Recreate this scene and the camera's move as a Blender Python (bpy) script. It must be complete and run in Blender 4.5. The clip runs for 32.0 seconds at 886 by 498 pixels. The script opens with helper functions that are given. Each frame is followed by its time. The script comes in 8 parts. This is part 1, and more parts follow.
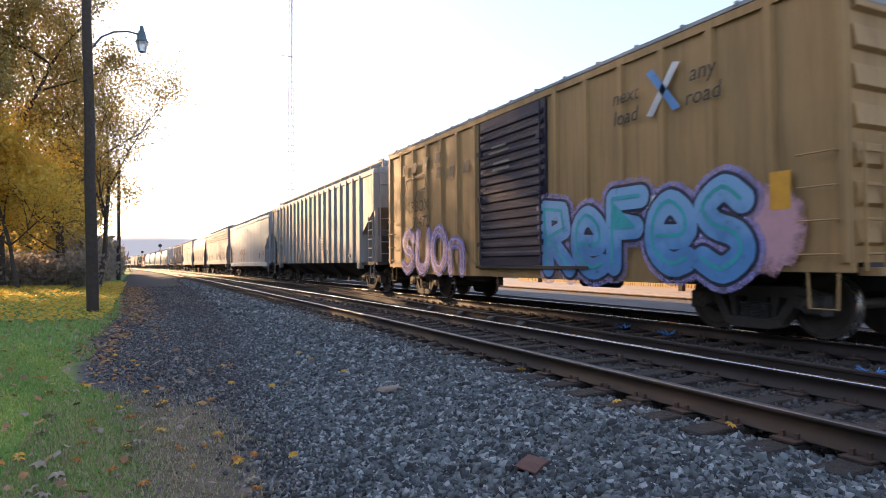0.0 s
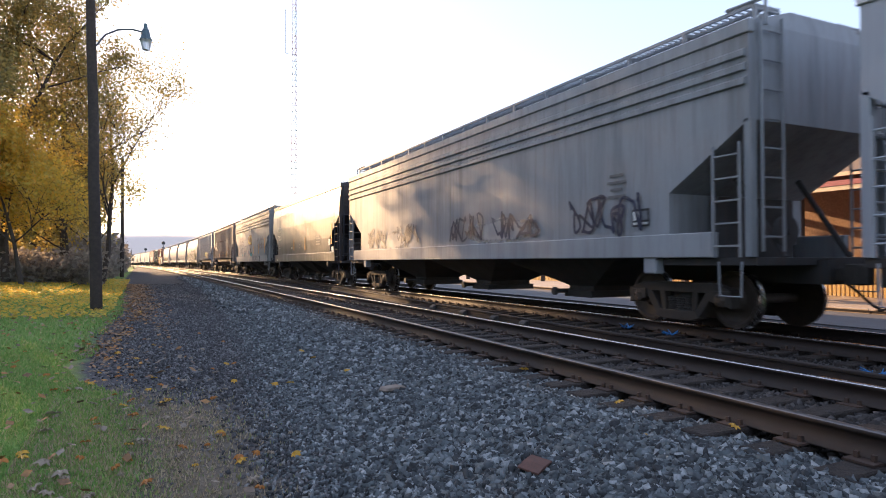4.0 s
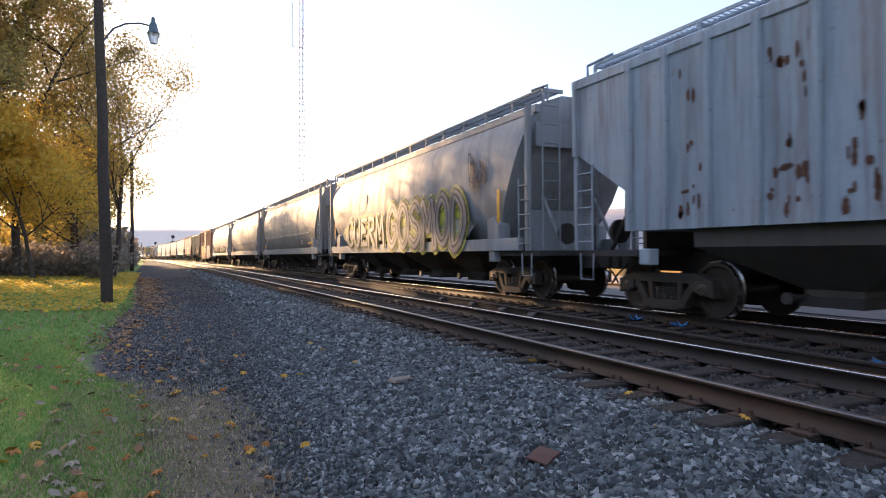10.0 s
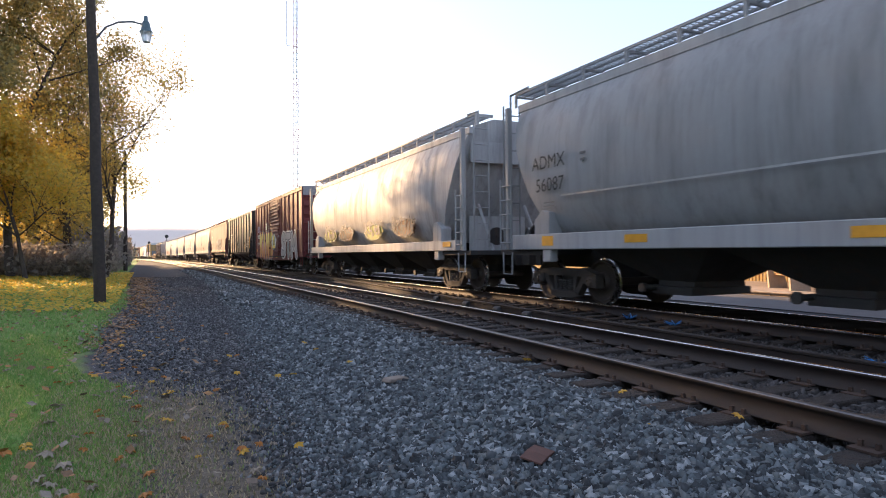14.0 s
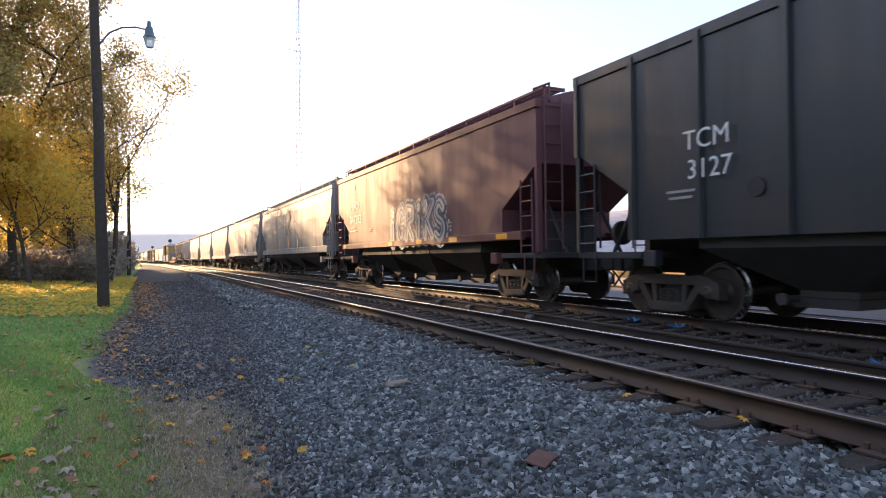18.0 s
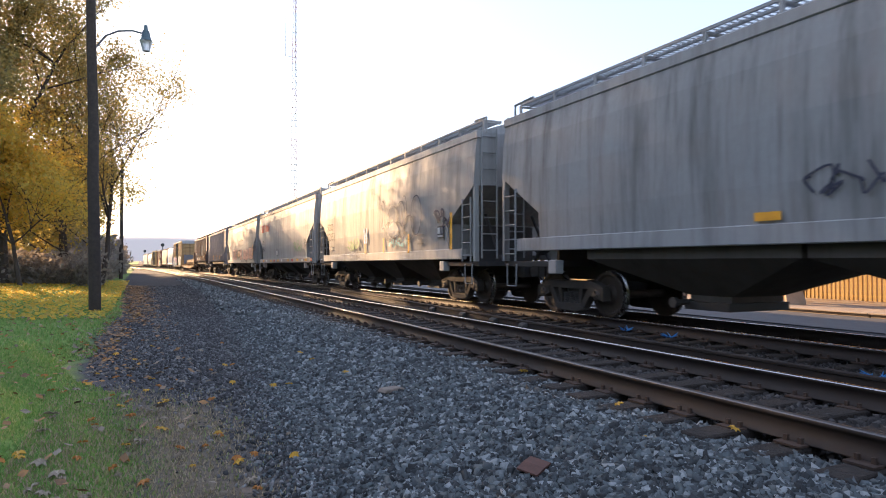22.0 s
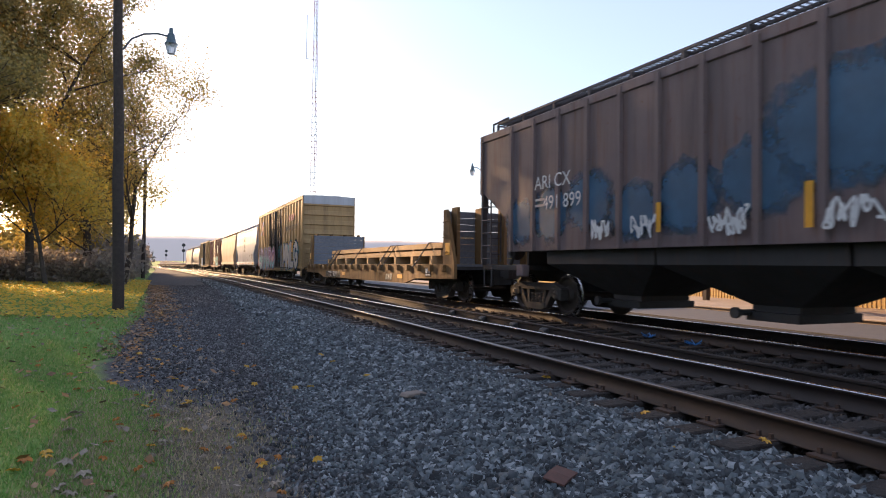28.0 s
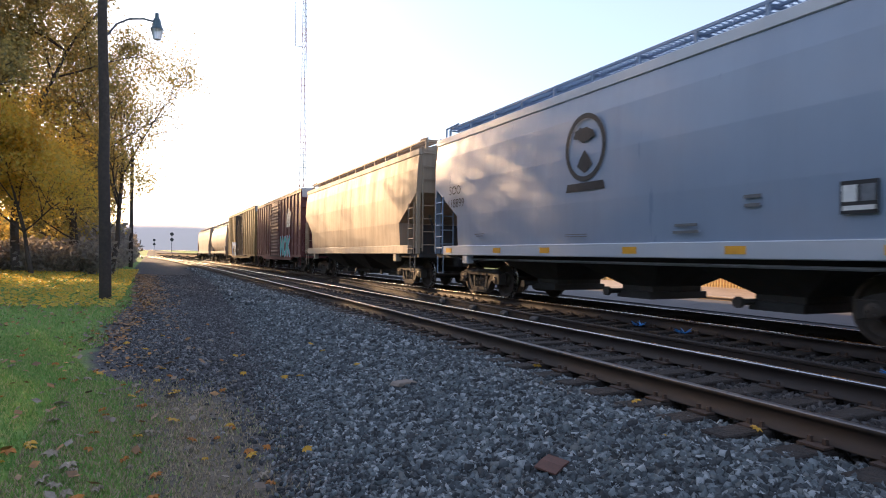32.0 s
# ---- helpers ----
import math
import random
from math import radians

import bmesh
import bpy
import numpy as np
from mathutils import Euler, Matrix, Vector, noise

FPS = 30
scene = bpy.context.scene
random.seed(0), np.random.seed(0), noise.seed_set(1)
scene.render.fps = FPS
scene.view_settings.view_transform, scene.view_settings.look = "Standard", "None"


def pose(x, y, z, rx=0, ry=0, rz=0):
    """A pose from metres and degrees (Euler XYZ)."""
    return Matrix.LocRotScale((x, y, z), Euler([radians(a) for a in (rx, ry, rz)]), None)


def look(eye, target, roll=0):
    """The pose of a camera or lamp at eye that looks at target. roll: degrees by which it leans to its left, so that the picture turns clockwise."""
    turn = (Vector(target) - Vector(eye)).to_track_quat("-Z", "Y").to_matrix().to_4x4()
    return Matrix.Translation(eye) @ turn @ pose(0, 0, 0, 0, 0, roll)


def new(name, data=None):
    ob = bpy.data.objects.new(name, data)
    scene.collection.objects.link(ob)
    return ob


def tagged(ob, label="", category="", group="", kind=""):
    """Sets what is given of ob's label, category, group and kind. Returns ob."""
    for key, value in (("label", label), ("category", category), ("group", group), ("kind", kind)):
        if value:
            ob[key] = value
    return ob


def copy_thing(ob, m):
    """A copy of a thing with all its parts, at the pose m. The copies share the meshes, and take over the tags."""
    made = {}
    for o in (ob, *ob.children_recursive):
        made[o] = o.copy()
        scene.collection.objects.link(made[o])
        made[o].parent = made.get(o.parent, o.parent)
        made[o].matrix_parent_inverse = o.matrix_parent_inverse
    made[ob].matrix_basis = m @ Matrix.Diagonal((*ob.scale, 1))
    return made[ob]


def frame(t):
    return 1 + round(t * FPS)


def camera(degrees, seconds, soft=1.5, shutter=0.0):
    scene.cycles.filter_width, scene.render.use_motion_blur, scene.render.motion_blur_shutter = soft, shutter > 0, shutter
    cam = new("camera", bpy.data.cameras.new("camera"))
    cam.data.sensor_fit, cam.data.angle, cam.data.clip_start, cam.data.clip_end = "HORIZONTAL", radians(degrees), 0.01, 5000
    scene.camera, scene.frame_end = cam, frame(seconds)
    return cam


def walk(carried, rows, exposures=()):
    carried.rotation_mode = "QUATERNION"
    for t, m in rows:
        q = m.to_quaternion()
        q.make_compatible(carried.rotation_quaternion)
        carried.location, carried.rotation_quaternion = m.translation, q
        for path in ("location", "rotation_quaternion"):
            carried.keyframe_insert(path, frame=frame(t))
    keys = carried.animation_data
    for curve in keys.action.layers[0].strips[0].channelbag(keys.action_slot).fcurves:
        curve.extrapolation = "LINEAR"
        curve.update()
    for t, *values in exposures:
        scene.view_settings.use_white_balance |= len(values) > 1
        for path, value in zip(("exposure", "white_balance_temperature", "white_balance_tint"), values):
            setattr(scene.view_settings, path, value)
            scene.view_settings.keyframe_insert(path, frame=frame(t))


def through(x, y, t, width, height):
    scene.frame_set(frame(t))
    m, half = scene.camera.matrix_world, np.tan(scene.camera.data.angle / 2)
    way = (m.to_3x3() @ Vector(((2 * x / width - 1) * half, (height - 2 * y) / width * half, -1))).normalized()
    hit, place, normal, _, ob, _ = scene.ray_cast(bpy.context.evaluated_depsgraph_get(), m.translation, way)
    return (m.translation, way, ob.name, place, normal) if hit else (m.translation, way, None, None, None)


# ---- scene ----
cam = camera(70.0, 32.0, soft=1.0, shutter=0.12)
PATH = [
    (0, (0.227, -0.033, 1.109), (1.098, 1.767, 1.144), -0.3),
    (0.5, (0.224, -0.043, 1.111), (1.097, 1.757, 1.148), -0.4),
    (1, (0.224, -0.053, 1.111), (1.1, 1.744, 1.15), -0.5),
    (1.5, (0.226, -0.048, 1.111), (1.103, 1.749, 1.149), -0.5),
    (2, (0.233, -0.05, 1.115), (1.105, 1.75, 1.152), -0.3),
    (2.5, (0.233, -0.041, 1.116), (1.101, 1.76, 1.155), 0.0),
    (3, (0.23, -0.041, 1.117), (1.095, 1.762, 1.155), -0.1),
    (3.5, (0.225, -0.032, 1.121), (1.09, 1.771, 1.155), -0.1),
    (5.5, (0.232, -0.022, 1.107), (1.083, 1.787, 1.13), -0.2),
    (6, (0.235, -0.023, 1.103), (1.086, 1.787, 1.124), -0.3),
    (6.5, (0.232, -0.029, 1.11), (1.083, 1.78, 1.129), -0.3),
    (7, (0.231, -0.028, 1.113), (1.083, 1.781, 1.13), -0.2),
    (7.5, (0.236, -0.02, 1.11), (1.085, 1.79, 1.129), -0.1),
    (8, (0.235, -0.021, 1.108), (1.081, 1.792, 1.126), -0.2),
    (8.5, (0.238, -0.022, 1.106), (1.081, 1.791, 1.121), -0.3),
    (9, (0.236, -0.018, 1.109), (1.076, 1.797, 1.12), -0.5),
    (9.5, (0.236, -0.016, 1.11), (1.076, 1.798, 1.117), -0.5),
    (10, (0.234, -0.014, 1.108), (1.074, 1.801, 1.115), -0.3),
    (10.5, (0.229, -0.01, 1.108), (1.068, 1.806, 1.115), -0.3),
    (11, (0.221, -0.008, 1.11), (1.063, 1.806, 1.114), -0.2),
    (11.5, (0.219, 0.004, 1.11), (1.067, 1.816, 1.113), -0.3),
    (12, (0.224, 0.0, 1.111), (1.086, 1.805, 1.118), -0.3),
    (12.5, (0.234, -0.012, 1.114), (1.096, 1.793, 1.12), -0.3),
    (13, (0.234, -0.01, 1.115), (1.095, 1.796, 1.118), -0.4),
    (13.5, (0.235, -0.002, 1.115), (1.095, 1.803, 1.118), -0.3),
    (14, (0.244, -0.01, 1.11), (1.099, 1.798, 1.114), -0.4),
    (14.5, (0.247, -0.005, 1.108), (1.099, 1.804, 1.11), -0.5),
    (16.5, (0.241, -0.021, 1.109), (1.086, 1.792, 1.116), -0.5),
    (17, (0.242, -0.014, 1.112), (1.09, 1.798, 1.122), -0.6),
    (17.5, (0.249, -0.004, 1.11), (1.095, 1.808, 1.122), -0.7),
    (18, (0.246, -0.005, 1.111), (1.093, 1.807, 1.126), -0.6),
    (18.5, (0.242, -0.01, 1.113), (1.096, 1.799, 1.127), -0.6),
    (19, (0.248, -0.012, 1.116), (1.111, 1.792, 1.135), -0.8),
    (19.5, (0.253, -0.02, 1.118), (1.121, 1.781, 1.141), -0.7),
    (20, (0.245, -0.022, 1.118), (1.119, 1.777, 1.144), -0.6),
    (20.5, (0.243, -0.018, 1.109), (1.119, 1.78, 1.139), -0.2),
    (21, (0.246, -0.011, 1.108), (1.117, 1.789, 1.139), -0.1),
    (21.5, (0.237, -0.01, 1.108), (1.107, 1.79, 1.142), -0.0),
    (22, (0.231, -0.014, 1.103), (1.096, 1.789, 1.142), 0.1),
    (22.5, (0.23, -0.005, 1.103), (1.088, 1.801, 1.142), 0.1),
    (23, (0.24, 0.0, 1.104), (1.086, 1.812, 1.142), 0.1),
    (23.5, (0.245, 0.009, 1.104), (1.082, 1.825, 1.141), 0.6),
    (24, (0.249, 0.015, 1.11), (1.082, 1.832, 1.149), 0.9),
    (24.5, (0.254, 0.008, 1.113), (1.086, 1.827, 1.151), 0.7),
    (25, (0.233, 0.042, 1.112), (1.042, 1.871, 1.15), 1.1),
    (25.5, (0.199, 0.083, 1.108), (0.992, 1.919, 1.153), 0.7),
    (27.5, (0.185, 0.064, 1.119), (0.99, 1.895, 1.162), 0.8),
    (28, (0.192, 0.047, 1.119), (1.006, 1.873, 1.166), 0.7),
    (28.5, (0.198, 0.036, 1.116), (1.017, 1.86, 1.162), 0.4),
    (29, (0.208, 0.049, 1.118), (1.028, 1.872, 1.157), 0.4),
    (29.5, (0.216, 0.058, 1.122), (1.035, 1.882, 1.153), 0.3),
    (30, (0.213, 0.062, 1.122), (1.031, 1.887, 1.146), 0.4),
    (30.5, (0.207, 0.07, 1.121), (1.028, 1.894, 1.138), 0.4),
    (31, (0.207, 0.08, 1.119), (1.029, 1.903, 1.132), 0.3),
    (31.5, (0.208, 0.089, 1.116), (1.031, 1.912, 1.124), 0.4),
    (32, (0.21, 0.102, 1.111), (1.053, 1.915, 1.124), 0.7),
]
walk(cam, [(t, look(e, g, r)) for t, e, g, r in PATH], [(0, 1.75, 5780, 17), (8, 1.78, 5780, 17), (12, 1.7, 5780, 17), (17, 1.78, 5780, 17), (20, 1.97, 5780, 16), (22, 1.82, 5780, 16), (23, 1.7, 5780, 17), (25, 1.74, 5780, 17), (28, 1.45, 5800, 18), (29, 1.1, 5850, 19), (30.2, 1.22, 5800, 18), (31, 1.72, 5780, 17), (32, 1.58, 5680, 16)])

# ---- light ----
SUN_AZ, SUN_EL = -16.0, 14.0         # degrees left of the track's direction, and above the horizon
sun_way = Vector((math.sin(radians(SUN_AZ)) * math.cos(radians(SUN_EL)), math.cos(radians(SUN_AZ)) * math.cos(radians(SUN_EL)), math.sin(radians(SUN_EL))))
world = bpy.data.worlds.new("sky")
scene.world = world
world.use_nodes = True
wn, wl = world.node_tree.nodes, world.node_tree.links
sky = wn.new("ShaderNodeTexSky")
sky.sky_type, sky.sun_disc = "NISHITA", False
sky.sun_elevation, sky.sun_rotation = radians(SUN_EL), radians(SUN_AZ)
sky.air_density, sky.dust_density, sky.ozone_density = 1.0, 1.0, 1.0
wn["Background"].inputs["Strength"].default_value = 0.115
veil = wn.new("ShaderNodeMix")           # thin high haze over the whole sky
veil.data_type = "RGBA"
veil.inputs["Factor"].default_value = 0.42
veil.inputs["B"].default_value = (2.9, 2.9, 3.0, 1)
wl.new(sky.outputs[0], veil.inputs["A"])
dome = wn.new("ShaderNodeTexCoord").outputs["Generated"]
flat_dome = wn.new("ShaderNodeMapping")
flat_dome.inputs["Scale"].default_value = (1.0, 1.0, 4.5)
wl.new(dome, flat_dome.inputs["Vector"])
puffs = wn.new("ShaderNodeTexNoise")
puffs.inputs["Scale"].default_value, puffs.inputs["Detail"].default_value, puffs.inputs["Roughness"].default_value = 2.2, 7.0, 0.55
wl.new(flat_dome.outputs[0], puffs.inputs["Vector"])
thick = wn.new("ShaderNodeMapRange")
thick.inputs["From Min"].default_value, thick.inputs["From Max"].default_value, thick.inputs["To Max"].default_value = 0.46, 0.62, 0.85
wl.new(puffs.outputs["Fac"], thick.inputs["Value"])
height = wn.new("ShaderNodeSeparateXYZ")
wl.new(dome, height.inputs[0])
lowdown = wn.new("ShaderNodeMapRange")         # clouds lie low over the horizon
lowdown.inputs["From Min"].default_value, lowdown.inputs["From Max"].default_value = 0.27, 0.12
wl.new(height.outputs["Z"], lowdown.inputs["Value"])
both = wn.new("ShaderNodeMath")
both.operation = "MULTIPLY"
wl.new(thick.outputs[0], both.inputs[0])
wl.new(lowdown.outputs[0], both.inputs[1])
clouds = wn.new("ShaderNodeMix")
clouds.data_type = "RGBA"
clouds.inputs["B"].default_value = (5.2, 5.0, 4.9, 1)
wl.new(both.outputs[0], clouds.inputs["Factor"])
wl.new(veil.outputs["Result"], clouds.inputs["A"])
wl.new(clouds.outputs["Result"], wn["Background"].inputs["Color"])
sun = new("sun", bpy.data.lights.new("sun", "SUN"))
sun.data.energy, sun.data.angle, sun.data.color = 3.9, radians(0.6), (1.0, 0.60, 0.26)
sun.matrix_world = look(sun_way * 200, (0, 0, 0))


# ---- materials ----
MATS = {}


def nodes_of(name):
    m = bpy.data.materials.new(name)
    m.use_nodes = True
    return m, m.node_tree.nodes, m.node_tree.links, m.node_tree.nodes["Principled BSDF"]


def noise_node(n, l, vec, scale, detail=4.0, rough=0.6, stretch=None):
    t = n.new("ShaderNodeTexNoise")
    t.inputs["Scale"].default_value, t.inputs["Detail"].default_value, t.inputs["Roughness"].default_value = scale, detail, rough
    if stretch:
        mp = n.new("ShaderNodeMapping")
        mp.inputs["Scale"].default_value = stretch
        l.new(vec, mp.inputs["Vector"])
        vec = mp.outputs[0]
    l.new(vec, t.inputs["Vector"])
    return t.outputs["Fac"]


def ramp(n, l, fac, a, b, lo=0.0, hi=1.0):
    r = n.new("ShaderNodeMapRange")
    r.inputs["From Min"].default_value, r.inputs["From Max"].default_value = a, b
    r.inputs["To Min"].default_value, r.inputs["To Max"].default_value = lo, hi
    l.new(fac, r.inputs["Value"])
    return r.outputs[0]


def mix(n, l, fac, a, b, mode="MIX"):
    x = n.new("ShaderNodeMix")
    x.data_type, x.blend_type = "RGBA", mode
    for sock, v in ((x.inputs["Factor"], fac), (x.inputs["A"], a), (x.inputs["B"], b)):
        if hasattr(v, "is_linked"):
            l.new(v, sock)
        else:
            sock.default_value = (*v, 1) if isinstance(v, tuple) and len(v) == 3 else v
    return x.outputs["Result"]


def bump(n, l, b, height, strength, dist=0.02, under=None):
    k = n.new("ShaderNodeBump")
    k.inputs["Strength"].default_value, k.inputs["Distance"].default_value = strength, dist
    l.new(height, k.inputs["Height"])
    if under is not None:
        l.new(under, k.inputs["Normal"])
    if b is not None:
        l.new(k.outputs[0], b.inputs["Normal"])
    return k.outputs[0]


def coords(n, kind="Object"):
    return n.new("ShaderNodeTexCoord").outputs[kind]


def scaled(c, k):
    return tuple(min(1.0, v * k) for v in c)


def paint(name, col, dirt=0.35, rust=0.15, rough=0.5, wave=0.25, grime=(0.045, 0.04, 0.036)):
    """Weathered paint on steel: fading, vertical streaks, rust spots and buckled plate."""
    key = (name, col, dirt, rust, rough, wave)
    if key in MATS:
        return MATS[key]
    m, n, l, b = nodes_of(name)
    v = coords(n)
    big = noise_node(n, l, v, 0.55, 3)
    streak = noise_node(n, l, v, 1.0, 5, 0.65, (2.4, 2.4, 0.22))
    fine = noise_node(n, l, v, 9.0, 6, 0.7)
    spots = noise_node(n, l, v, 2.6, 8, 0.75)
    c = mix(n, l, ramp(n, l, big, 0.3, 0.75, 0, 0.5), col, scaled(col, 1.25))
    c = mix(n, l, ramp(n, l, streak, 0.46, 0.72, 0, dirt), c, grime)
    c = mix(n, l, ramp(n, l, fine, 0.35, 0.75, 0, dirt * 0.35), c, scaled(col, 0.5))
    drips = noise_node(n, l, v, 1.0, 6, 0.7, (7.0, 7.0, 0.35))
    c = mix(n, l, ramp(n, l, drips, 0.52, 0.74, 0, dirt * 0.8), c, grime)
    r = mix(n, l, ramp(n, l, fine, 0.3, 0.7), (0.075, 0.028, 0.014), (0.19, 0.075, 0.03))
    t0 = 0.72 - 0.16 * rust
    c = mix(n, l, ramp(n, l, spots, t0, t0 + 0.05, 0, min(1.0, rust * 3)), c, r)
    runs = noise_node(n, l, v, 1.3, 6, 0.7, (5.0, 5.0, 0.28))       # rust run down the plates
    c = mix(n, l, ramp(n, l, runs, 0.53, 0.66, 0, min(0.9, rust * 0.9)), c, r)
    l.new(c, b.inputs["Base Color"])
    l.new(ramp(n, l, streak, 0.3, 0.7, rough + (0.0 if rough < 0.4 else 0.12), rough + 0.3), b.inputs["Roughness"])
    b.inputs["Specular IOR Level"].default_value = 0.55 if rough < 0.4 else 0.35
    w = noise_node(n, l, v, 0.9, 2, 0.5, (1, 1, 0.55))
    under = bump(n, l, None, w, wave, 0.12)
    bump(n, l, b, fine, 0.12, 0.004, under)
    if rough < 0.4:        # a clean car's clear coat
        b.inputs["Coat Weight"].default_value, b.inputs["Coat Roughness"].default_value = 0.2, 0.3
    MATS[key] = m
    return m


def plain(name, col, rough=0.6, metal=0.0, var=0.35, scale=8.0, relief=0.15, dist=0.006, kind="Object", col2=None):
    """A surface with a second tone, grain and fine relief."""
    key = (name, col, rough, metal)
    if key in MATS:
        return MATS[key]
    m, n, l, b = nodes_of(name)
    v = coords(n, kind)
    a = noise_node(n, l, v, scale, 6, 0.65)
    d = noise_node(n, l, v, scale * 0.13, 4)
    c = mix(n, l, ramp(n, l, a, 0.3, 0.7), scaled(col, 1 - var), col2 or scaled(col, 1 + var))
    c = mix(n, l, ramp(n, l, d, 0.35, 0.7, 0, 0.5), c, scaled(col, 0.7))
    l.new(c, b.inputs["Base Color"])
    l.new(ramp(n, l, a, 0.3, 0.7, max(0.05, rough - 0.1), min(1, rough + 0.12)), b.inputs["Roughness"])
    b.inputs["Metallic"].default_value = metal
    bump(n, l, b, a, relief, dist)
    MATS[key] = m
    return m


def pieces(name, cols, rough=0.85, scale=30.0, island=False, relief=0.3, dist=0.01, grime=0.55):
    """Stone-like or leaf-like pieces whose tone differs from piece to piece."""
    m, n, l, b = nodes_of(name)
    rnd = n.new("ShaderNodeNewGeometry").outputs["Random Per Island"] if island else n.new("ShaderNodeObjectInfo").outputs["Random"]
    r = n.new("ShaderNodeValToRGB")
    r.color_ramp.interpolation = "CONSTANT" if island and "stone" in name else "LINEAR"
    while len(r.color_ramp.elements) < len(cols):
        r.color_ramp.elements.new(0.5)
    for i, c in enumerate(cols):
        r.color_ramp.elements[i].position = i / len(cols) if island and "stone" in name else i / max(1, len(cols) - 1)
        r.color_ramp.elements[i].color = (*c, 1)
    l.new(rnd, r.inputs["Fac"])
    a = noise_node(n, l, coords(n), scale, 5)
    l.new(mix(n, l, ramp(n, l, a, 0.3, 0.75, 0, grime), r.outputs[0], (0.03, 0.03, 0.03)), b.inputs["Base Color"])
    b.inputs["Roughness"].default_value = rough
    bump(n, l, b, a, relief, dist)
    return m


def leafy(name, cols, through=0.5):
    """Thin leaves that let light through; tone differs from leaf to leaf."""
    m = pieces(name, cols, 0.6, 12.0, True, 0.1, 0.01, 0.2)
    n, l = m.node_tree.nodes, m.node_tree.links
    b = n["Principled BSDF"]
    t = n.new("ShaderNodeBsdfTranslucent")
    s = n.new("ShaderNodeMixShader")
    s.inputs[0].default_value = through
    l.new(b.inputs["Base Color"].links[0].from_socket, t.inputs["Color"])
    l.new(b.outputs[0], s.inputs[1])
    l.new(t.outputs[0], s.inputs[2])
    l.new(s.outputs[0], n["Material Output"].inputs["Surface"])
    return m


def ground_material():
    m, n, l, b = nodes_of("ground_cover")
    g = n.new("ShaderNodeNewGeometry")
    v = g.outputs["Position"]
    sep = n.new("ShaderNodeSeparateXYZ")
    l.new(v, sep.inputs[0])
    def along(ys, xs):                         # an edge that wanders with the distance, as a curve over y
        r = n.new("ShaderNodeValToRGB")
        r.color_ramp.interpolation = "LINEAR"
        while len(r.color_ramp.elements) < len(ys):
            r.color_ramp.elements.new(0.5)
        for e, y, x in zip(r.color_ramp.elements, ys, xs):
            e.position, e.color = y / 60, ((x + 3) / 10,) * 3 + (1,)
        l.new(ramp(n, l, sep.outputs["Y"], 0, 60), r.inputs["Fac"])
        return r.outputs["Color"]

    def past(edge, soft, wob, shift=0.0):      # 0 on the lawn's side of the edge, 1 beyond it
        a = n.new("ShaderNodeMath")
        a.operation = "MULTIPLY_ADD"
        l.new(edge, a.inputs[0])
        a.inputs[1].default_value = -10.0
        l.new(sep.outputs["X"], a.inputs[2])
        b2 = n.new("ShaderNodeMath")
        b2.operation = "MULTIPLY_ADD"
        l.new(wob, b2.inputs[0])
        b2.inputs[1].default_value = 0.9
        l.new(a.outputs[0], b2.inputs[2])
        return ramp(n, l, b2.outputs[0], -3.0 + 0.45 + shift - soft, -3.0 + 0.45 + shift + soft)

    wob = noise_node(n, l, v, 1.1, 6, 0.7)
    fine = noise_node(n, l, v, 26.0, 6, 0.75)
    mid = noise_node(n, l, v, 3.0, 5, 0.6)
    lawn = along((3.0, 4.2, 6.3, 7.75, 8.9, 10.1, 14.7, 21.6, 42, 60), (0.3, 0.27, 0.24, 0.0, -0.42, -0.53, -0.42, -0.2, -0.55, -0.9))
    rocks = along((2.0, 3.8, 5.3, 7.2, 11.3, 19.6, 32, 60), (1.2, 1.35, 1.5, 1.7, 2.06, 2.75, 3.3, 3.5))
    grass = mix(n, l, ramp(n, l, mid, 0.3, 0.7), (0.13, 0.24, 0.055), (0.22, 0.32, 0.075))
    grass = mix(n, l, ramp(n, l, fine, 0.45, 0.8, 0, 0.5), grass, (0.10, 0.085, 0.035))
    cinder = mix(n, l, ramp(n, l, fine, 0.35, 0.75), (0.045, 0.044, 0.047), (0.17, 0.166, 0.168))
    cinder = mix(n, l, ramp(n, l, mid, 0.35, 0.7, 0, 0.6), cinder, (0.07, 0.066, 0.067))
    path = mix(n, l, ramp(n, l, fine, 0.35, 0.75), (0.022, 0.022, 0.025), (0.07, 0.07, 0.075))
    cinder = mix(n, l, ramp(n, l, sep.outputs["Y"], 12, 26), cinder, path)
    dry = mix(n, l, ramp(n, l, fine, 0.3, 0.7), (0.08, 0.066, 0.05), (0.25, 0.205, 0.15))
    # near-black bed paints in the shaded gaps between ballast stones
    stone = mix(n, l, ramp(n, l, fine, 0.35, 0.7), (0.010, 0.010, 0.011), (0.04, 0.042, 0.046))
    c = mix(n, l, past(lawn, 0.15, wob, -0.12), grass, cinder)
    bare = n.new("ShaderNodeMath")             # trodden dry grass where the lawn runs out
    bare.operation = "MULTIPLY"
    strip = n.new("ShaderNodeMath")
    strip.operation = "SUBTRACT"
    l.new(past(lawn, 0.2, wob, -0.05), strip.inputs[0])
    l.new(past(lawn, 0.3, wob, 0.72), strip.inputs[1])
    l.new(strip.outputs[0], bare.inputs[0])
    l.new(ramp(n, l, sep.outputs["Y"], 8.2, 6.4), bare.inputs[1])
    c = mix(n, l, bare.outputs[0], c, dry)
    c = mix(n, l, past(rocks, 0.35, wob), c, stone)
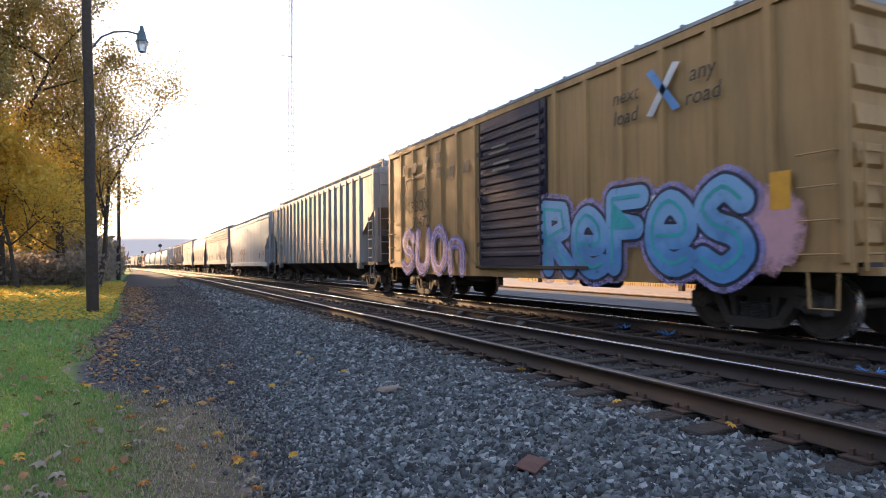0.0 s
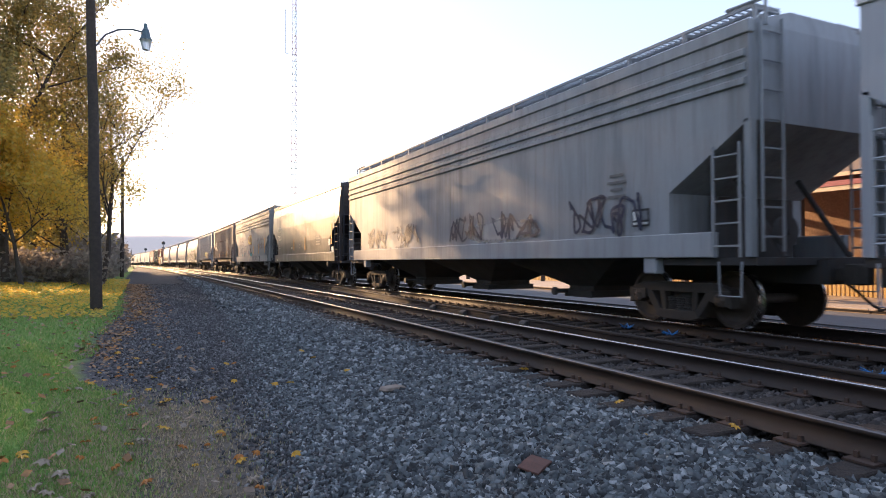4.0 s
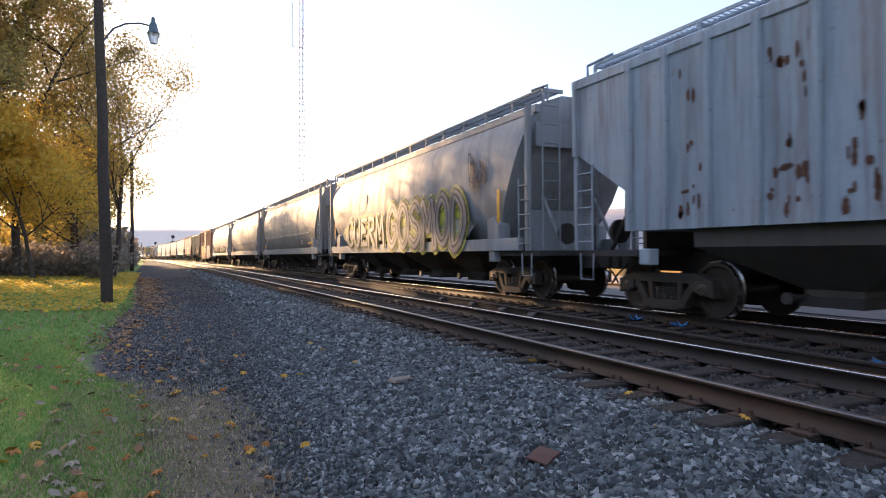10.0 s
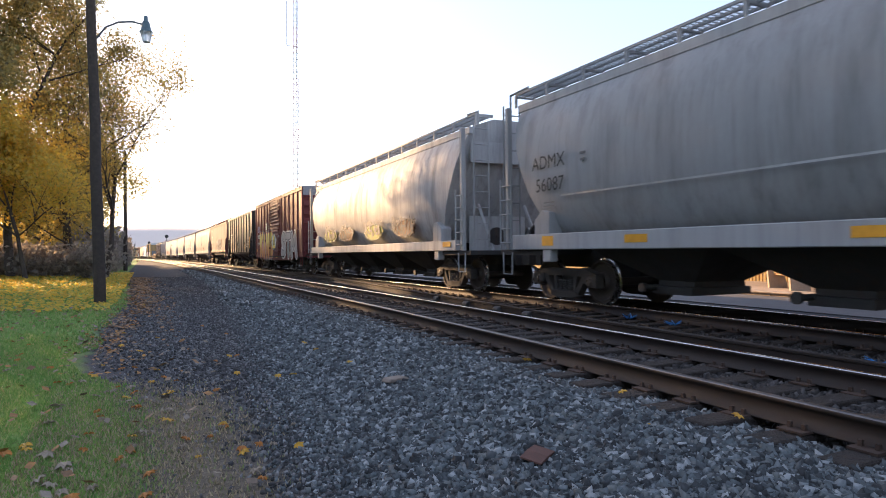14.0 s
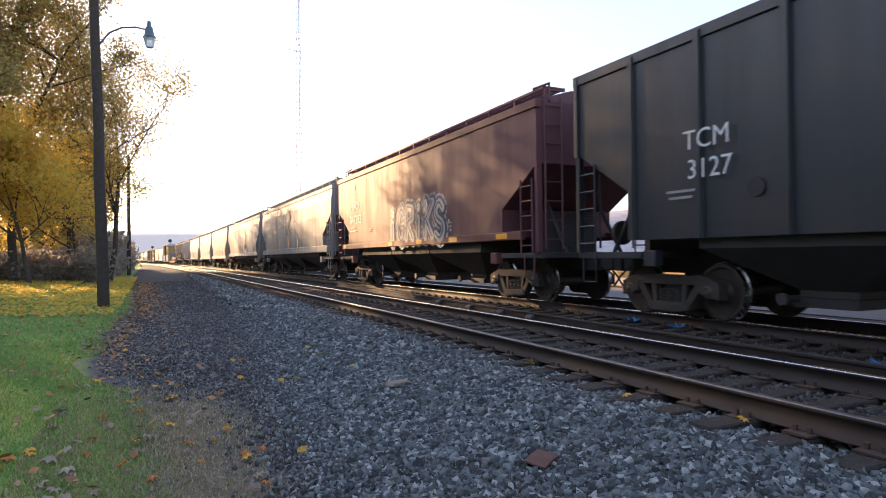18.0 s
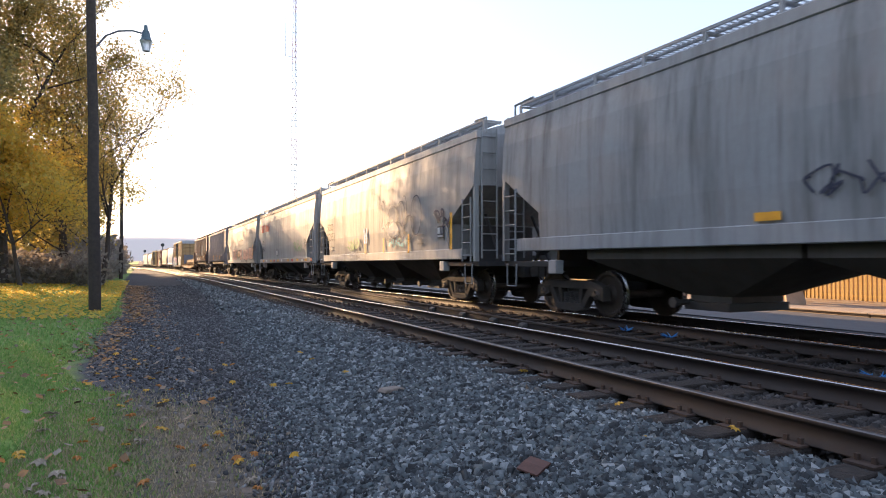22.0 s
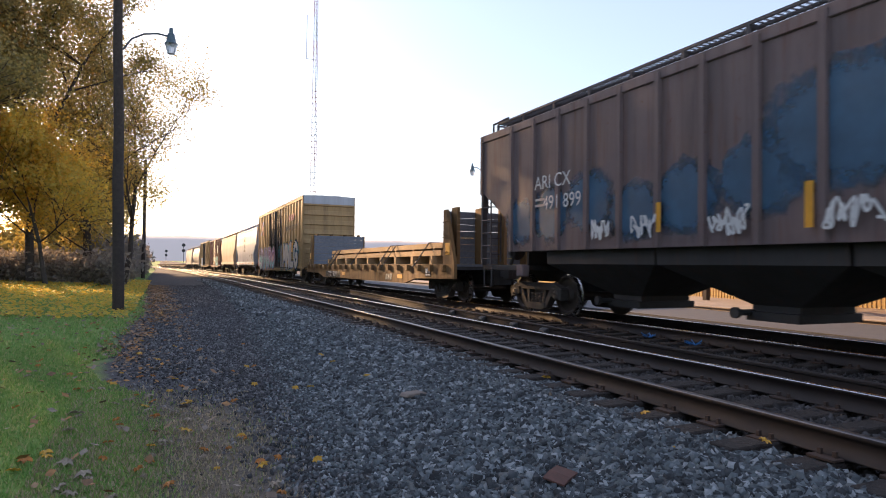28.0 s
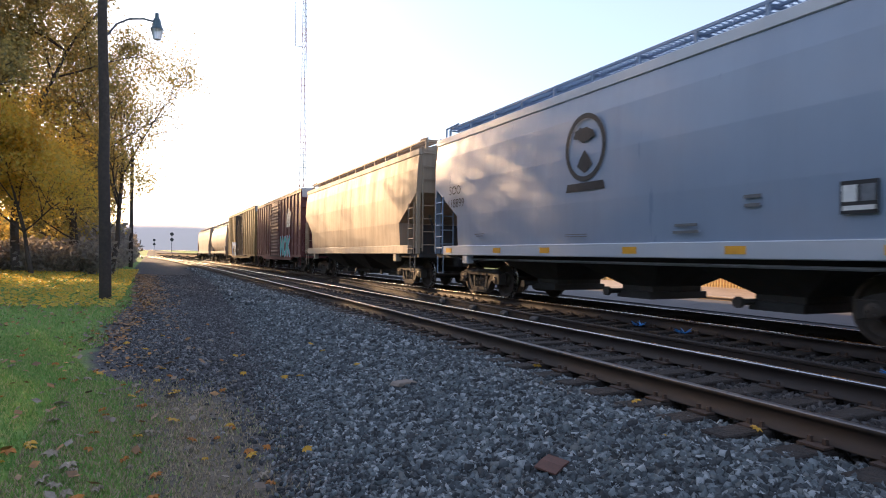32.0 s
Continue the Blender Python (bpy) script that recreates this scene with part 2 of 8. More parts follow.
    x = sep.outputs["X"]
    # dark brown track bed, deepened to stand in for shade under the train
    c = mix(n, l, ramp(n, l, x, 4.1, 4.5), c, mix(n, l, ramp(n, l, fine, 0.35, 0.7), (0.016, 0.014, 0.013), (0.06, 0.053, 0.048)))
    c = mix(n, l, ramp(n, l, x, 12.4, 13.0), c, (0.055, 0.055, 0.06))
    c = mix(n, l, ramp(n, l, x, 35, 39), c, grass)
    l.new(c, b.inputs["Base Color"])
    b.inputs["Roughness"].default_value = 0.95
    b.inputs["Specular IOR Level"].default_value = 0.2
    bump(n, l, b, fine, 0.7, 0.03)
    return m


GROUND = ground_material()
STONES = pieces("ballast_stone", [(0.018, 0.021, 0.023), (0.13, 0.155, 0.163), (0.04, 0.047, 0.05), (0.08, 0.096, 0.102), (0.19, 0.218, 0.226), (0.028, 0.033, 0.036), (0.11, 0.13, 0.134), (0.36, 0.385, 0.385), (0.06, 0.072, 0.078), (0.155, 0.168, 0.162)], 0.75, 40, True, 0.25, 0.004, 0.4)
RUST_RAIL = plain("rusty_rail_steel", (0.028, 0.02, 0.0165), 0.72, 0.1, 0.45, 14)
BRIGHT = plain("polished_rail_head", (0.55, 0.54, 0.53), 0.22, 1.0, 0.12, 20, 0.03)
TIE = plain("weathered_tie_wood", (0.036, 0.028, 0.023), 0.9, 0, 0.75, 22, 0.9, 0.03)
DULL_HEAD = plain("dull_worn_rail_head", (0.16, 0.15, 0.145), 0.38, 0.8, 0.3, 20, 0.05)
PLATE = plain("rusted_plate", (0.06, 0.038, 0.028), 0.8, 0.1, 0.4, 20)
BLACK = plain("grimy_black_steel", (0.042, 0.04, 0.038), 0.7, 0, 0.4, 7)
TRUCK = plain("brake_dust_brown_iron", (0.040, 0.034, 0.029), 0.75, 0, 0.45, 9)
WHEEL = plain("wheel_steel", (0.07, 0.055, 0.045), 0.6, 0.25, 0.35, 9)
TREAD = plain("worn_wheel_tread", (0.45, 0.44, 0.43), 0.25, 1.0, 0.15, 14, 0.03)
YELLOW = plain("reflective_yellow", (0.75, 0.36, 0.02), 0.5, 0, 0.15, 6)
WHITE = plain("white_lettering", (0.7, 0.7, 0.68), 0.6, 0, 0.15, 9)
INK = plain("black_lettering", (0.02, 0.02, 0.022), 0.6, 0, 0.3, 9)
POLE = plain("weathered_pole_wood", (0.055, 0.042, 0.034), 0.9, 0, 0.45, 10, 0.5, 0.02)
BARK = plain("grey_brown_bark", (0.07, 0.055, 0.045), 0.9, 0, 0.45, 9, 0.6, 0.03)
TIMBER = plain("sawn_lumber", (0.42, 0.27, 0.13), 0.75, 0, 0.25, 9)
GREYWOOD = plain("weathered_grey_planks", (0.17, 0.18, 0.20), 0.85, 0, 0.3, 11, 0.4, 0.01)
GALV = plain("galvanised_steel", (0.42, 0.43, 0.44), 0.4, 0.7, 0.2, 7)
CONCRETE = plain("platform_concrete", (0.44, 0.35, 0.26), 0.9, 0, 0.2, 6)
ASPHALT = plain("grey_asphalt", (0.10, 0.10, 0.105), 0.92, 0, 0.25, 20)


# ---- mesh tools ----
def box(bm, x0, x1, y0, y1, z0, z1):
    v = [bm.verts.new((x, y, z)) for x in (x0, x1) for y in (y0, y1) for z in (z0, z1)]
    for f in ((0, 1, 3, 2), (4, 6, 7, 5), (0, 4, 5, 1), (2, 3, 7, 6), (0, 2, 6, 4), (1, 5, 7, 3)):
        bm.faces.new([v[i] for i in f])


def slab_x(bm, pts, x0, x1):
    """A polygon of (y, z) points given thickness along x."""
    a = [bm.verts.new((x0, y, z)) for y, z in pts]
    b = [bm.verts.new((x1, y, z)) for y, z in pts]
    bm.faces.new(a[::-1])
    bm.faces.new(b)
    for i in range(len(pts)):
        j = (i + 1) % len(pts)
        bm.faces.new((a[i], a[j], b[j], b[i]))


def slab_y(bm, pts, y0, y1):
    """A polygon of (x, z) points given thickness along y."""
    a = [bm.verts.new((x, y0, z)) for x, z in pts]
    b = [bm.verts.new((x, y1, z)) for x, z in pts]
    bm.faces.new(a)
    bm.faces.new(b[::-1])
    for i in range(len(pts)):
        j = (i + 1) % len(pts)
        bm.faces.new((a[j], a[i], b[i], b[j]))


def tube(bm, a, b, r, n=6, r2=None):
    a, b = Vector(a), Vector(b)
    q = (b - a).to_track_quat("Z", "Y")
    r2 = r if r2 is None else r2
    ring = lambda c, k: [bm.verts.new(c + q @ Vector((k * math.cos(6.28319 * i / n), k * math.sin(6.28319 * i / n), 0))) for i in range(n)]
    u, w = ring(a, r), ring(b, r2)
    for i in range(n):
        bm.faces.new((u[i], u[(i + 1) % n], w[(i + 1) % n], w[i]))
    bm.faces.new(u[::-1])
    bm.faces.new(w)


def path_tube(bm, pts, r, n=6):
    """A bent tube through points; r is one radius or one for each point."""
    pts = [Vector(p) for p in pts]
    rs = r if isinstance(r, (list, tuple)) else [r] * len(pts)
    rings = []
    for i, p in enumerate(pts):
        d = (pts[min(i + 1, len(pts) - 1)] - pts[max(i - 1, 0)]).normalized()
        q = d.to_track_quat("Z", "Y")
        rings.append([bm.verts.new(p + q @ Vector((rs[i] * math.cos(6.28319 * k / n), rs[i] * math.sin(6.28319 * k / n), 0))) for k in range(n)])
    for u, w in zip(rings, rings[1:]):
        off = min(range(n), key=lambda o: sum((u[k].co - w[(k + o) % n].co).length for k in range(n)))
        for k in range(n):
            bm.faces.new((u[k], u[(k + 1) % n], w[(k + 1 + off) % n], w[(k + off) % n]))
    bm.faces.new(rings[0][::-1])
    bm.faces.new(rings[-1])


def lathe_x(bm, prof, n=28):
    """A profile of (x, radius) points turned round the x axis."""
    rings = [[bm.verts.new((x, r * math.cos(6.28319 * i / n), r * math.sin(6.28319 * i / n))) for i in range(n)] for x, r in prof]
    for u, w in zip(rings, rings[1:]):
        for i in range(n):
            bm.faces.new((u[i], w[i], w[(i + 1) % n], u[(i + 1) % n]))
    bm.faces.new(rings[0])
    bm.faces.new(rings[-1][::-1])


def mesh_of(name, bm, material, bevel=0.0, smooth=False):
    if bevel:
        bmesh.ops.bevel(bm, geom=bm.edges[:], offset=bevel, segments=1, affect="EDGES", clamp_overlap=True)
    bmesh.ops.recalc_face_normals(bm, faces=bm.faces[:])
    me = bpy.data.meshes.new(name)
    bm.to_mesh(me)
    bm.free()
    me.materials.append(material)
    if smooth:
        me.shade_smooth()
        me.set_sharp_from_angle(angle=radians(32))
    return me


def part(name, bm, material, parent, label="", bevel=0.0, smooth=False):
    ob = new(name, mesh_of(name, bm, material, bevel, smooth))
    ob.parent = parent
    if label:
        ob["label"] = label
    return ob


def shared(name, me, parent, m=None):
    ob = new(name, me)
    ob.parent = parent
    if m is not None:
        ob.matrix_basis = m
    return ob


def thing(name, bm, material, label, category, group="", kind="", bevel=0.0, smooth=False, at=None):
    ob = new(name, mesh_of(name, bm, material, bevel, smooth))
    if at is not None:
        ob.matrix_basis = at
    return tagged(ob, label, category, group, kind)


def base(name, label, category, group="", kind="", at=None):
    ob = new(name)
    ob.empty_display_size = 0.2
    if at is not None:
        ob.matrix_basis = at
    return tagged(ob, label, category, group, kind)


def mesh_np(name, V, F, material, smooth=False):
    """A mesh from arrays of points and of equal-sided faces."""
    V, F = np.asarray(V, np.float32), np.asarray(F, np.int32)
    me = bpy.data.meshes.new(name)
    me.vertices.add(len(V))
    me.vertices.foreach_set("co", V.ravel())
    me.loops.add(F.size)
    me.loops.foreach_set("vertex_index", F.ravel())
    me.polygons.add(len(F))
    me.polygons.foreach_set("loop_start", np.arange(0, F.size, F.shape[1], dtype=np.int32))
    me.update(calc_edges=True)
    me.validate()
    me.materials.append(material)
    if smooth:
        me.shade_smooth()
    return me


TEXTS = {}


def lettering(words, size, bold=0.0, shear=0.0):
    """The outline of words as a flat mesh in the built-in font, its centre at the origin."""
    key = (words, size, bold, shear)
    if key not in TEXTS:
        c = bpy.data.curves.new("lettering", "FONT")
        c.body, c.size, c.offset, c.shear = words, size, bold, shear
        c.align_x, c.align_y, c.resolution_u = "CENTER", "CENTER", 3
        o = bpy.data.objects.new("lettering", c)
        scene.collection.objects.link(o)
        bpy.context.view_layer.update()
        TEXTS[key] = bpy.data.meshes.new_from_object(o.evaluated_get(bpy.context.evaluated_depsgraph_get()))
        bpy.data.objects.remove(o)
    return TEXTS[key].copy()


SIDE = Matrix(((0, 0, -1, 0), (-1, 0, 0, 0), (0, 1, 0, 0), (0, 0, 0, 1)))   # lettering laid on the side that faces -x


def write(parent, words, size, y, z, x, material, name="lettering", bold=0.0, shear=0.0, turn=0.0, squeeze=1.0):
    me = lettering(words, size, bold, shear)
    me.materials.clear()
    me.materials.append(material)
    ob = new(name, me)
    ob.parent = parent
    ob.matrix_basis = Matrix.Translation((x, y, z)) @ SIDE @ pose(0, 0, 0, 0, 0, turn) @ Matrix.Diagonal((squeeze, 1, 1, 1))
    return ob


def plate(parent, name, y, z, w, h, x, material, label="", thick=0.006):
    bm = bmesh.new()
    box(bm, x - thick, x, y - w / 2, y + w / 2, z - h / 2, z + h / 2)
    return part(name, bm, material, parent, label)


# ---- freight car pieces, shared by all cars ----
def side_frame_mesh():
    bm = bmesh.new()
    x0, x1 = -0.09, 0.09
    slab_x(bm, [(-1.1, 0.50), (-1.06, 0.62), (-0.72, 0.72), (0.72, 0.72), (1.06, 0.62), (1.1, 0.50), (0.74, 0.57), (-0.74, 0.57)], x0, x1)
    for s in (-1, 1):
        slab_x(bm, [(s * 1.1, 0.33), (s * 1.1, 0.6), (s * 0.7, 0.6), (s * 0.7, 0.42)], x0 - 0.03, x1)
        slab_x(bm, [(s * 0.78, 0.58), (s * 0.60, 0.58), (s * 0.30, 0.15), (s * 0.46, 0.15)], x0, x1)
        slab_x(bm, [(s * 0.42, 0.58), (s * 0.29, 0.58), (s * 0.27, 0.2), (s * 0.36, 0.2)], x0 + 0.02, x1)
    slab_x(bm, [(-0.48, 0.14), (-0.42, 0.25), (0.42, 0.25), (0.48, 0.14), (0.3, 0.09), (-0.3, 0.09)], x0 - 0.02, x1)
    return mesh_of("side_frame", bm, TRUCK, 0.012)


def spring_mesh():
    bm = bmesh.new()
    pts, rs = [], []
    for k in range(6):
        for dz, r in ((0.0, 0.052), (0.008, 0.074), (0.028, 0.074), (0.034, 0.052)):
            pts.append((0, 0, 0.25 + k * 0.038 + dz))
            rs.append(r)
    path_tube(bm, pts, rs, 10)
    return mesh_of("spring", bm, BLACK)


def wheelset_mesh():
    bm = bmesh.new()
    R = 0.457
    for s in (-1, 1):
        pr = [(0.66, 0.12), (0.67, 0.3), (0.69, 0.40), (0.68, 0.485), (0.71, 0.487), (0.725, R), (0.815, R - 0.004), (0.82, 0.40), (0.775, 0.36), (0.755, 0.2), (0.83, 0.15), (0.83, 0.09)]
        lathe_x(bm, [(s * x, r) for x, r in pr], 32)
        lathe_x(bm, [(s * 0.93, 0.11), (s * 1.12, 0.11), (s * 1.135, 0.085)], 16)
        for k in range(3):
            a = k * 2.0944
            tube(bm, (s * 1.13, 0.06 * math.cos(a), 0.06 * math.sin(a)), (s * 1.155, 0.06 * math.cos(a), 0.06 * math.sin(a)), 0.02, 6)
    lathe_x(bm, [(-1.0, 0.08), (1.0, 0.08)], 12)
    me = mesh_of("wheelset", bm, WHEEL, 0, True)
    me.materials.append(TREAD)
    for p in me.polygons:
        if 0.70 < abs(p.center.x) < 0.81 and 0.44 < math.hypot(p.center.y, p.center.z):
            p.material_index = 1
    return me


def bolster_mesh():
    bm = bmesh.new()
    slab_y(bm, [(-0.98, 0.47), (-0.98, 0.62), (-0.4, 0.72), (0.4, 0.72), (0.98, 0.62), (0.98, 0.47), (0.4, 0.36), (-0.4, 0.36)], -0.18, 0.18)
    for s in (-1, 1):
        box(bm, -0.7, 0.7, s * 0.36 - 0.04, s * 0.36 + 0.04, 0.3, 0.42)
        for k in (-1, 1):
            box(bm, k * 0.75 - 0.06, k * 0.75 + 0.06, s * 0.37, s * 0.42, 0.3, 0.62)
    return mesh_of("truck_bolster", bm, BLACK, 0.01)


def coupler_mesh():
    bm = bmesh.new()
    box(bm, -0.09, 0.09, -0.35, 0.15, 0.78, 0.96)
    slab_y(bm, [(-0.17, 0.72), (-0.17, 1.02), (0.17, 1.02), (0.17, 0.72)], -0.56, -0.33)
    box(bm, -0.19, -0.06, -0.68, -0.5, 0.74, 1.0)
    path_tube(bm, [(0.3, 0.1, 0.85), (0.28, -0.25, 0.6), (0.2, -0.5, 0.42), (0.08, -0.66, 0.4)], 0.025)
    return mesh_of("coupler", bm, TRUCK, 0.015)


FRAME_ME, SPRING_ME, WHEELS_ME, BOLSTER_ME, COUPLER_ME = side_frame_mesh(), spring_mesh(), wheelset_mesh(), bolster_mesh(), coupler_mesh()
ROLLING = []          # (wheelset, its resting place in the truck, the car's first place)


def add_trucks(car, a, s0):
    for y in (-a, a):
        tr = shared("truck", BOLSTER_ME, car, pose(0, y, 0))
        for x in (-1.0, 1.0):
            shared("side_frame", FRAME_ME, tr, pose(x, 0, 0, 0, 0, 0 if x < 0 else 180))
            for y2 in (-0.17, 0.0, 0.17):
                shared("spring", SPRING_ME, tr, pose(x * 1.01, y2, 0))
        for w in (-0.89, 0.89):
            ws = shared("wheelset", WHEELS_ME, tr, pose(0, w, 0.457))
            ROLLING.append((ws, w, s0 + y + w))


def add_couplers(car, a):
    shared("coupler", COUPLER_ME, car, pose(0, -a, 0))
    shared("coupler", COUPLER_ME, car, pose(0, a, 0, 0, 0, 180))


def ladder(parent, x, y0, y1, z0, z1, rungs, mat, name="ladder", r=0.017, along="y"):
    """Two stiles and rungs on a side (along y) or an end (along x, where x is y's place)."""
    bm = bmesh.new()
    P = (lambda u, z: (x, u, z)) if along == "y" else (lambda u, z: (u, x, z))
    for u in (y0, y1):
        tube(bm, P(u, z0), P(u, z1), r * 1.4, 5)
    for k in range(rungs):
        z = z0 + (z1 - z0) * (k + 0.5) / rungs
        tube(bm, P(y0, z), P(y1, z), r, 5)
    return part(name, bm, mat, parent)


def stirrup(parent, x, y, mat, z=1.0):
    bm = bmesh.new()
    path_tube(bm, [(x, y - 0.2, z), (x, y - 0.18, z - 0.5), (x, y + 0.18, z - 0.5), (x, y + 0.2, z)], 0.018, 5)
    part("stirrup_step", bm, mat, parent)


def grab_irons(parent, x, y, zs, mat, half=0.24):
    for z in zs:
        bm = bmesh.new()
        s = -0.07 if x < 0 else 0.07
        path_tube(bm, [(x, y - half, z), (x + s, y - half, z), (x + s, y + half, z), (x, y + half, z)], 0.013, 5)
        part("grab_iron", bm, mat, parent)


def loft(bm, rows):
    """A body whose level rows (half width, height, half length at the near end, at the far end) are joined from the top down."""
    V = [[bm.verts.new((x, y, z)) for x, y in ((-w, -n), (w, -n), (w, f), (-w, f))] for w, z, n, f in rows]
    bm.faces.new(V[0])
    bm.faces.new(V[-1][::-1])
    for u, w in zip(V, V[1:]):
        for i in range(4):
            j = (i + 1) % 4
            bm.faces.new((u[i], w[i], w[j], u[j]))


def bays(car, a, count, mat, top, low, gate, reach):
    """The discharge hoppers under the body."""
    step = 2 * (a - reach) / count
    for i in range(count):
        c = -a + reach + step * (i + 0.5)
        h = step * 0.5 * 0.98
        bm = bmesh.new()
        g = min(0.42, h * 0.4)
        zt = min(1.16, top - 0.06)
        loft(bm, [(1.46, top, h - c, h + c), (1.44, zt, h - c, h + c), (0.62, low + 0.02, g - c, g + c), (0.62, low - 0.08, g - c, g + c)])
        bay = part("discharge_hopper", bm, mat, car)
        bm = bmesh.new()
        box(bm, -0.72, 0.72, c - 0.46, c + 0.46, low - 0.08 - gate, low - 0.084)
        tube(bm, (-1.0, c + 0.4, low - 0.1), (1.0, c + 0.4, low - 0.1), 0.05, 8)
        tube(bm, (-1.06, c + 0.4, low - 0.1), (-0.99, c + 0.4, low - 0.1), 0.09, 10)
        g = part("outlet_gate", bm, BLACK, bay)


def running_board(car, a, z, mat, roof, inner=0.75, outer=1.3, posts=1.25, post_mat=None):
    for s in (-1, 1):
        bm = bmesh.new()
        u0, u1 = sorted((s * inner, s * outer))
        for u in (u0, u1, (u0 + u1) / 2):
            box(bm, u - 0.02, u + 0.02, -a, a, z, z + 0.05)
        n = int(2 * a / 0.11)
        for k in range(n + 1):
            y = -a + 2 * a * k / n
            box(bm, u0, u1, y - 0.009, y + 0.009, z + 0.012, z + 0.042)
        part("running_board", bm, mat, car, "steel grating walkway")
        m = max(2, round(2 * a / posts))
        for k in range(m + 1):
            y = -a + 2 * a * k / m
            bm = bmesh.new()
            box(bm, s * outer - 0.025, s * outer + 0.025, y - 0.03, y + 0.03, roof, z)
            box(bm, u0, u1, y - 0.025, y + 0.025, z - 0.045, z - 0.004)
            part("walkway_bracket", bm, post_mat or mat, car)


FADED = plain("faded_stencil_paint", (0.13, 0.13, 0.135), 0.6, 0, 0.3, 9)
DIM = plain("dim_stencil_paint", (0.34, 0.34, 0.34), 0.6, 0, 0.3, 9)


def marks(car, x, spec):
    """Small data panels and safety marks: rows of (kind, y, z, width, height)."""
    for kind, y, z, w, h in spec:
        if kind == "yellow":
            plate(car, "safety_stripe", y, z, w, h, x, YELLOW, "yellow reflective stripe")
        elif kind == "data":
            rows = max(2, int(h / 0.11))
            rng = random.Random(int(y * 100) + int(z * 10))
            for k in range(rows):
                ww = w * rng.uniform(0.6, 1.0)
                plate(car, "data_line", y, z + h / 2 - h * (k + 0.5) / rows, ww, h / rows * 0.4, x, FADED if car.get("pale") else DIM)
        elif kind == "panel":
            p = plate(car, "data_panel", y, z, w, h, x, INK, "black consolidated stencil panel")
            for k in (-1, 1):
                plate(p, "stencil_frame", y + k * w * 0.24, z + h * 0.12, w * 0.38, h * 0.5, x - 0.008, WHITE if k > 0 else GREYWOOD)
            plate(p, "stencil_line", y, z - h * 0.32, w * 0.85, h * 0.14, x - 0.008, WHITE)
        elif kind == "white":
            plate(car, "placard", y, z, w, h, x, WHITE, "small white placard")


STROKES = {     # bubble letters as strokes on a grid 1 wide and 1.5 high
    "A": [[(0.05, 0), (0.45, 1.5), (0.85, 0)], [(0.22, 0.5), (0.7, 0.5)]], "C": [[(0.9, 1.25), (0.5, 1.5), (0.1, 1.1), (0.1, 0.4), (0.5, 0.0), (0.9, 0.2)]],
    "D": [[(0.1, 0), (0.1, 1.5), (0.6, 1.4), (0.9, 0.75), (0.6, 0.1), (0.1, 0)]], "E": [[(0.9, 1.45), (0.15, 1.45), (0.1, 0.05), (0.9, 0.05)], [(0.15, 0.78), (0.7, 0.78)]],
    "e": [[(0.2, 0.62), (0.8, 0.62), (0.85, 1.0), (0.5, 1.3), (0.15, 1.0), (0.12, 0.4), (0.5, 0.05), (0.88, 0.15)]],
    "F": [[(0.9, 1.45), (0.15, 1.45), (0.12, 0.0)], [(0.15, 0.8), (0.75, 0.8)]], "G": [[(0.9, 1.2), (0.5, 1.5), (0.1, 1.1), (0.1, 0.4), (0.5, 0.0), (0.9, 0.3), (0.9, 0.7), (0.6, 0.7)]],
    "H": [[(0.1, 0), (0.1, 1.5)], [(0.9, 0), (0.9, 1.5)], [(0.1, 0.75), (0.9, 0.75)]], "I": [[(0.4, 0), (0.4, 1.5)]], "i": [[(0.4, 0), (0.4, 0.9)], [(0.4, 1.35), (0.4, 1.4)]],
    "K": [[(0.1, 0), (0.1, 1.5)], [(0.9, 1.5), (0.2, 0.75), (0.9, 0.0)]], "L": [[(0.15, 1.5), (0.1, 0.05), (0.85, 0.05)]], "M": [[(0.0, 0), (0.15, 1.5), (0.5, 0.6), (0.85, 1.5), (1.0, 0)]],
    "N": [[(0.1, 0), (0.1, 1.5), (0.85, 0.05), (0.85, 1.5)]], "O": [[(0.5, 0.0), (0.1, 0.4), (0.1, 1.1), (0.5, 1.5), (0.9, 1.1), (0.9, 0.4), (0.5, 0.0)]],
    "P": [[(0.1, 0), (0.1, 1.5), (0.75, 1.4), (0.8, 0.9), (0.15, 0.7)]], "R": [[(0.1, 0), (0.1, 1.5), (0.75, 1.4), (0.8, 0.95), (0.2, 0.75), (0.9, 0.0)]],
    "S": [[(0.85, 1.25), (0.5, 1.5), (0.12, 1.2), (0.3, 0.85), (0.75, 0.65), (0.88, 0.3), (0.5, 0.0), (0.1, 0.2)]], "T": [[(0.0, 1.45), (0.9, 1.45)], [(0.45, 1.45), (0.45, 0.0)]],
    "U": [[(0.1, 1.5), (0.1, 0.4), (0.5, 0.0), (0.9, 0.4), (0.9, 1.5)]], "V": [[(0.05, 1.5), (0.45, 0.0), (0.85, 1.5)]], "W": [[(0.0, 1.5), (0.2, 0.0), (0.5, 0.9), (0.8, 0.0), (1.0, 1.5)]],
    "Z": [[(0.1, 1.45), (0.85, 1.45), (0.1, 0.05), (0.9, 0.05)]], "o": [[(0.5, 0.0), (0.15, 0.3), (0.15, 0.7), (0.5, 0.95), (0.85, 0.7), (0.85, 0.3), (0.5, 0.0)]], "n": [[(0.1, 0), (0.1, 0.9), (0.6, 0.95), (0.8, 0.7), (0.8, 0)]]}


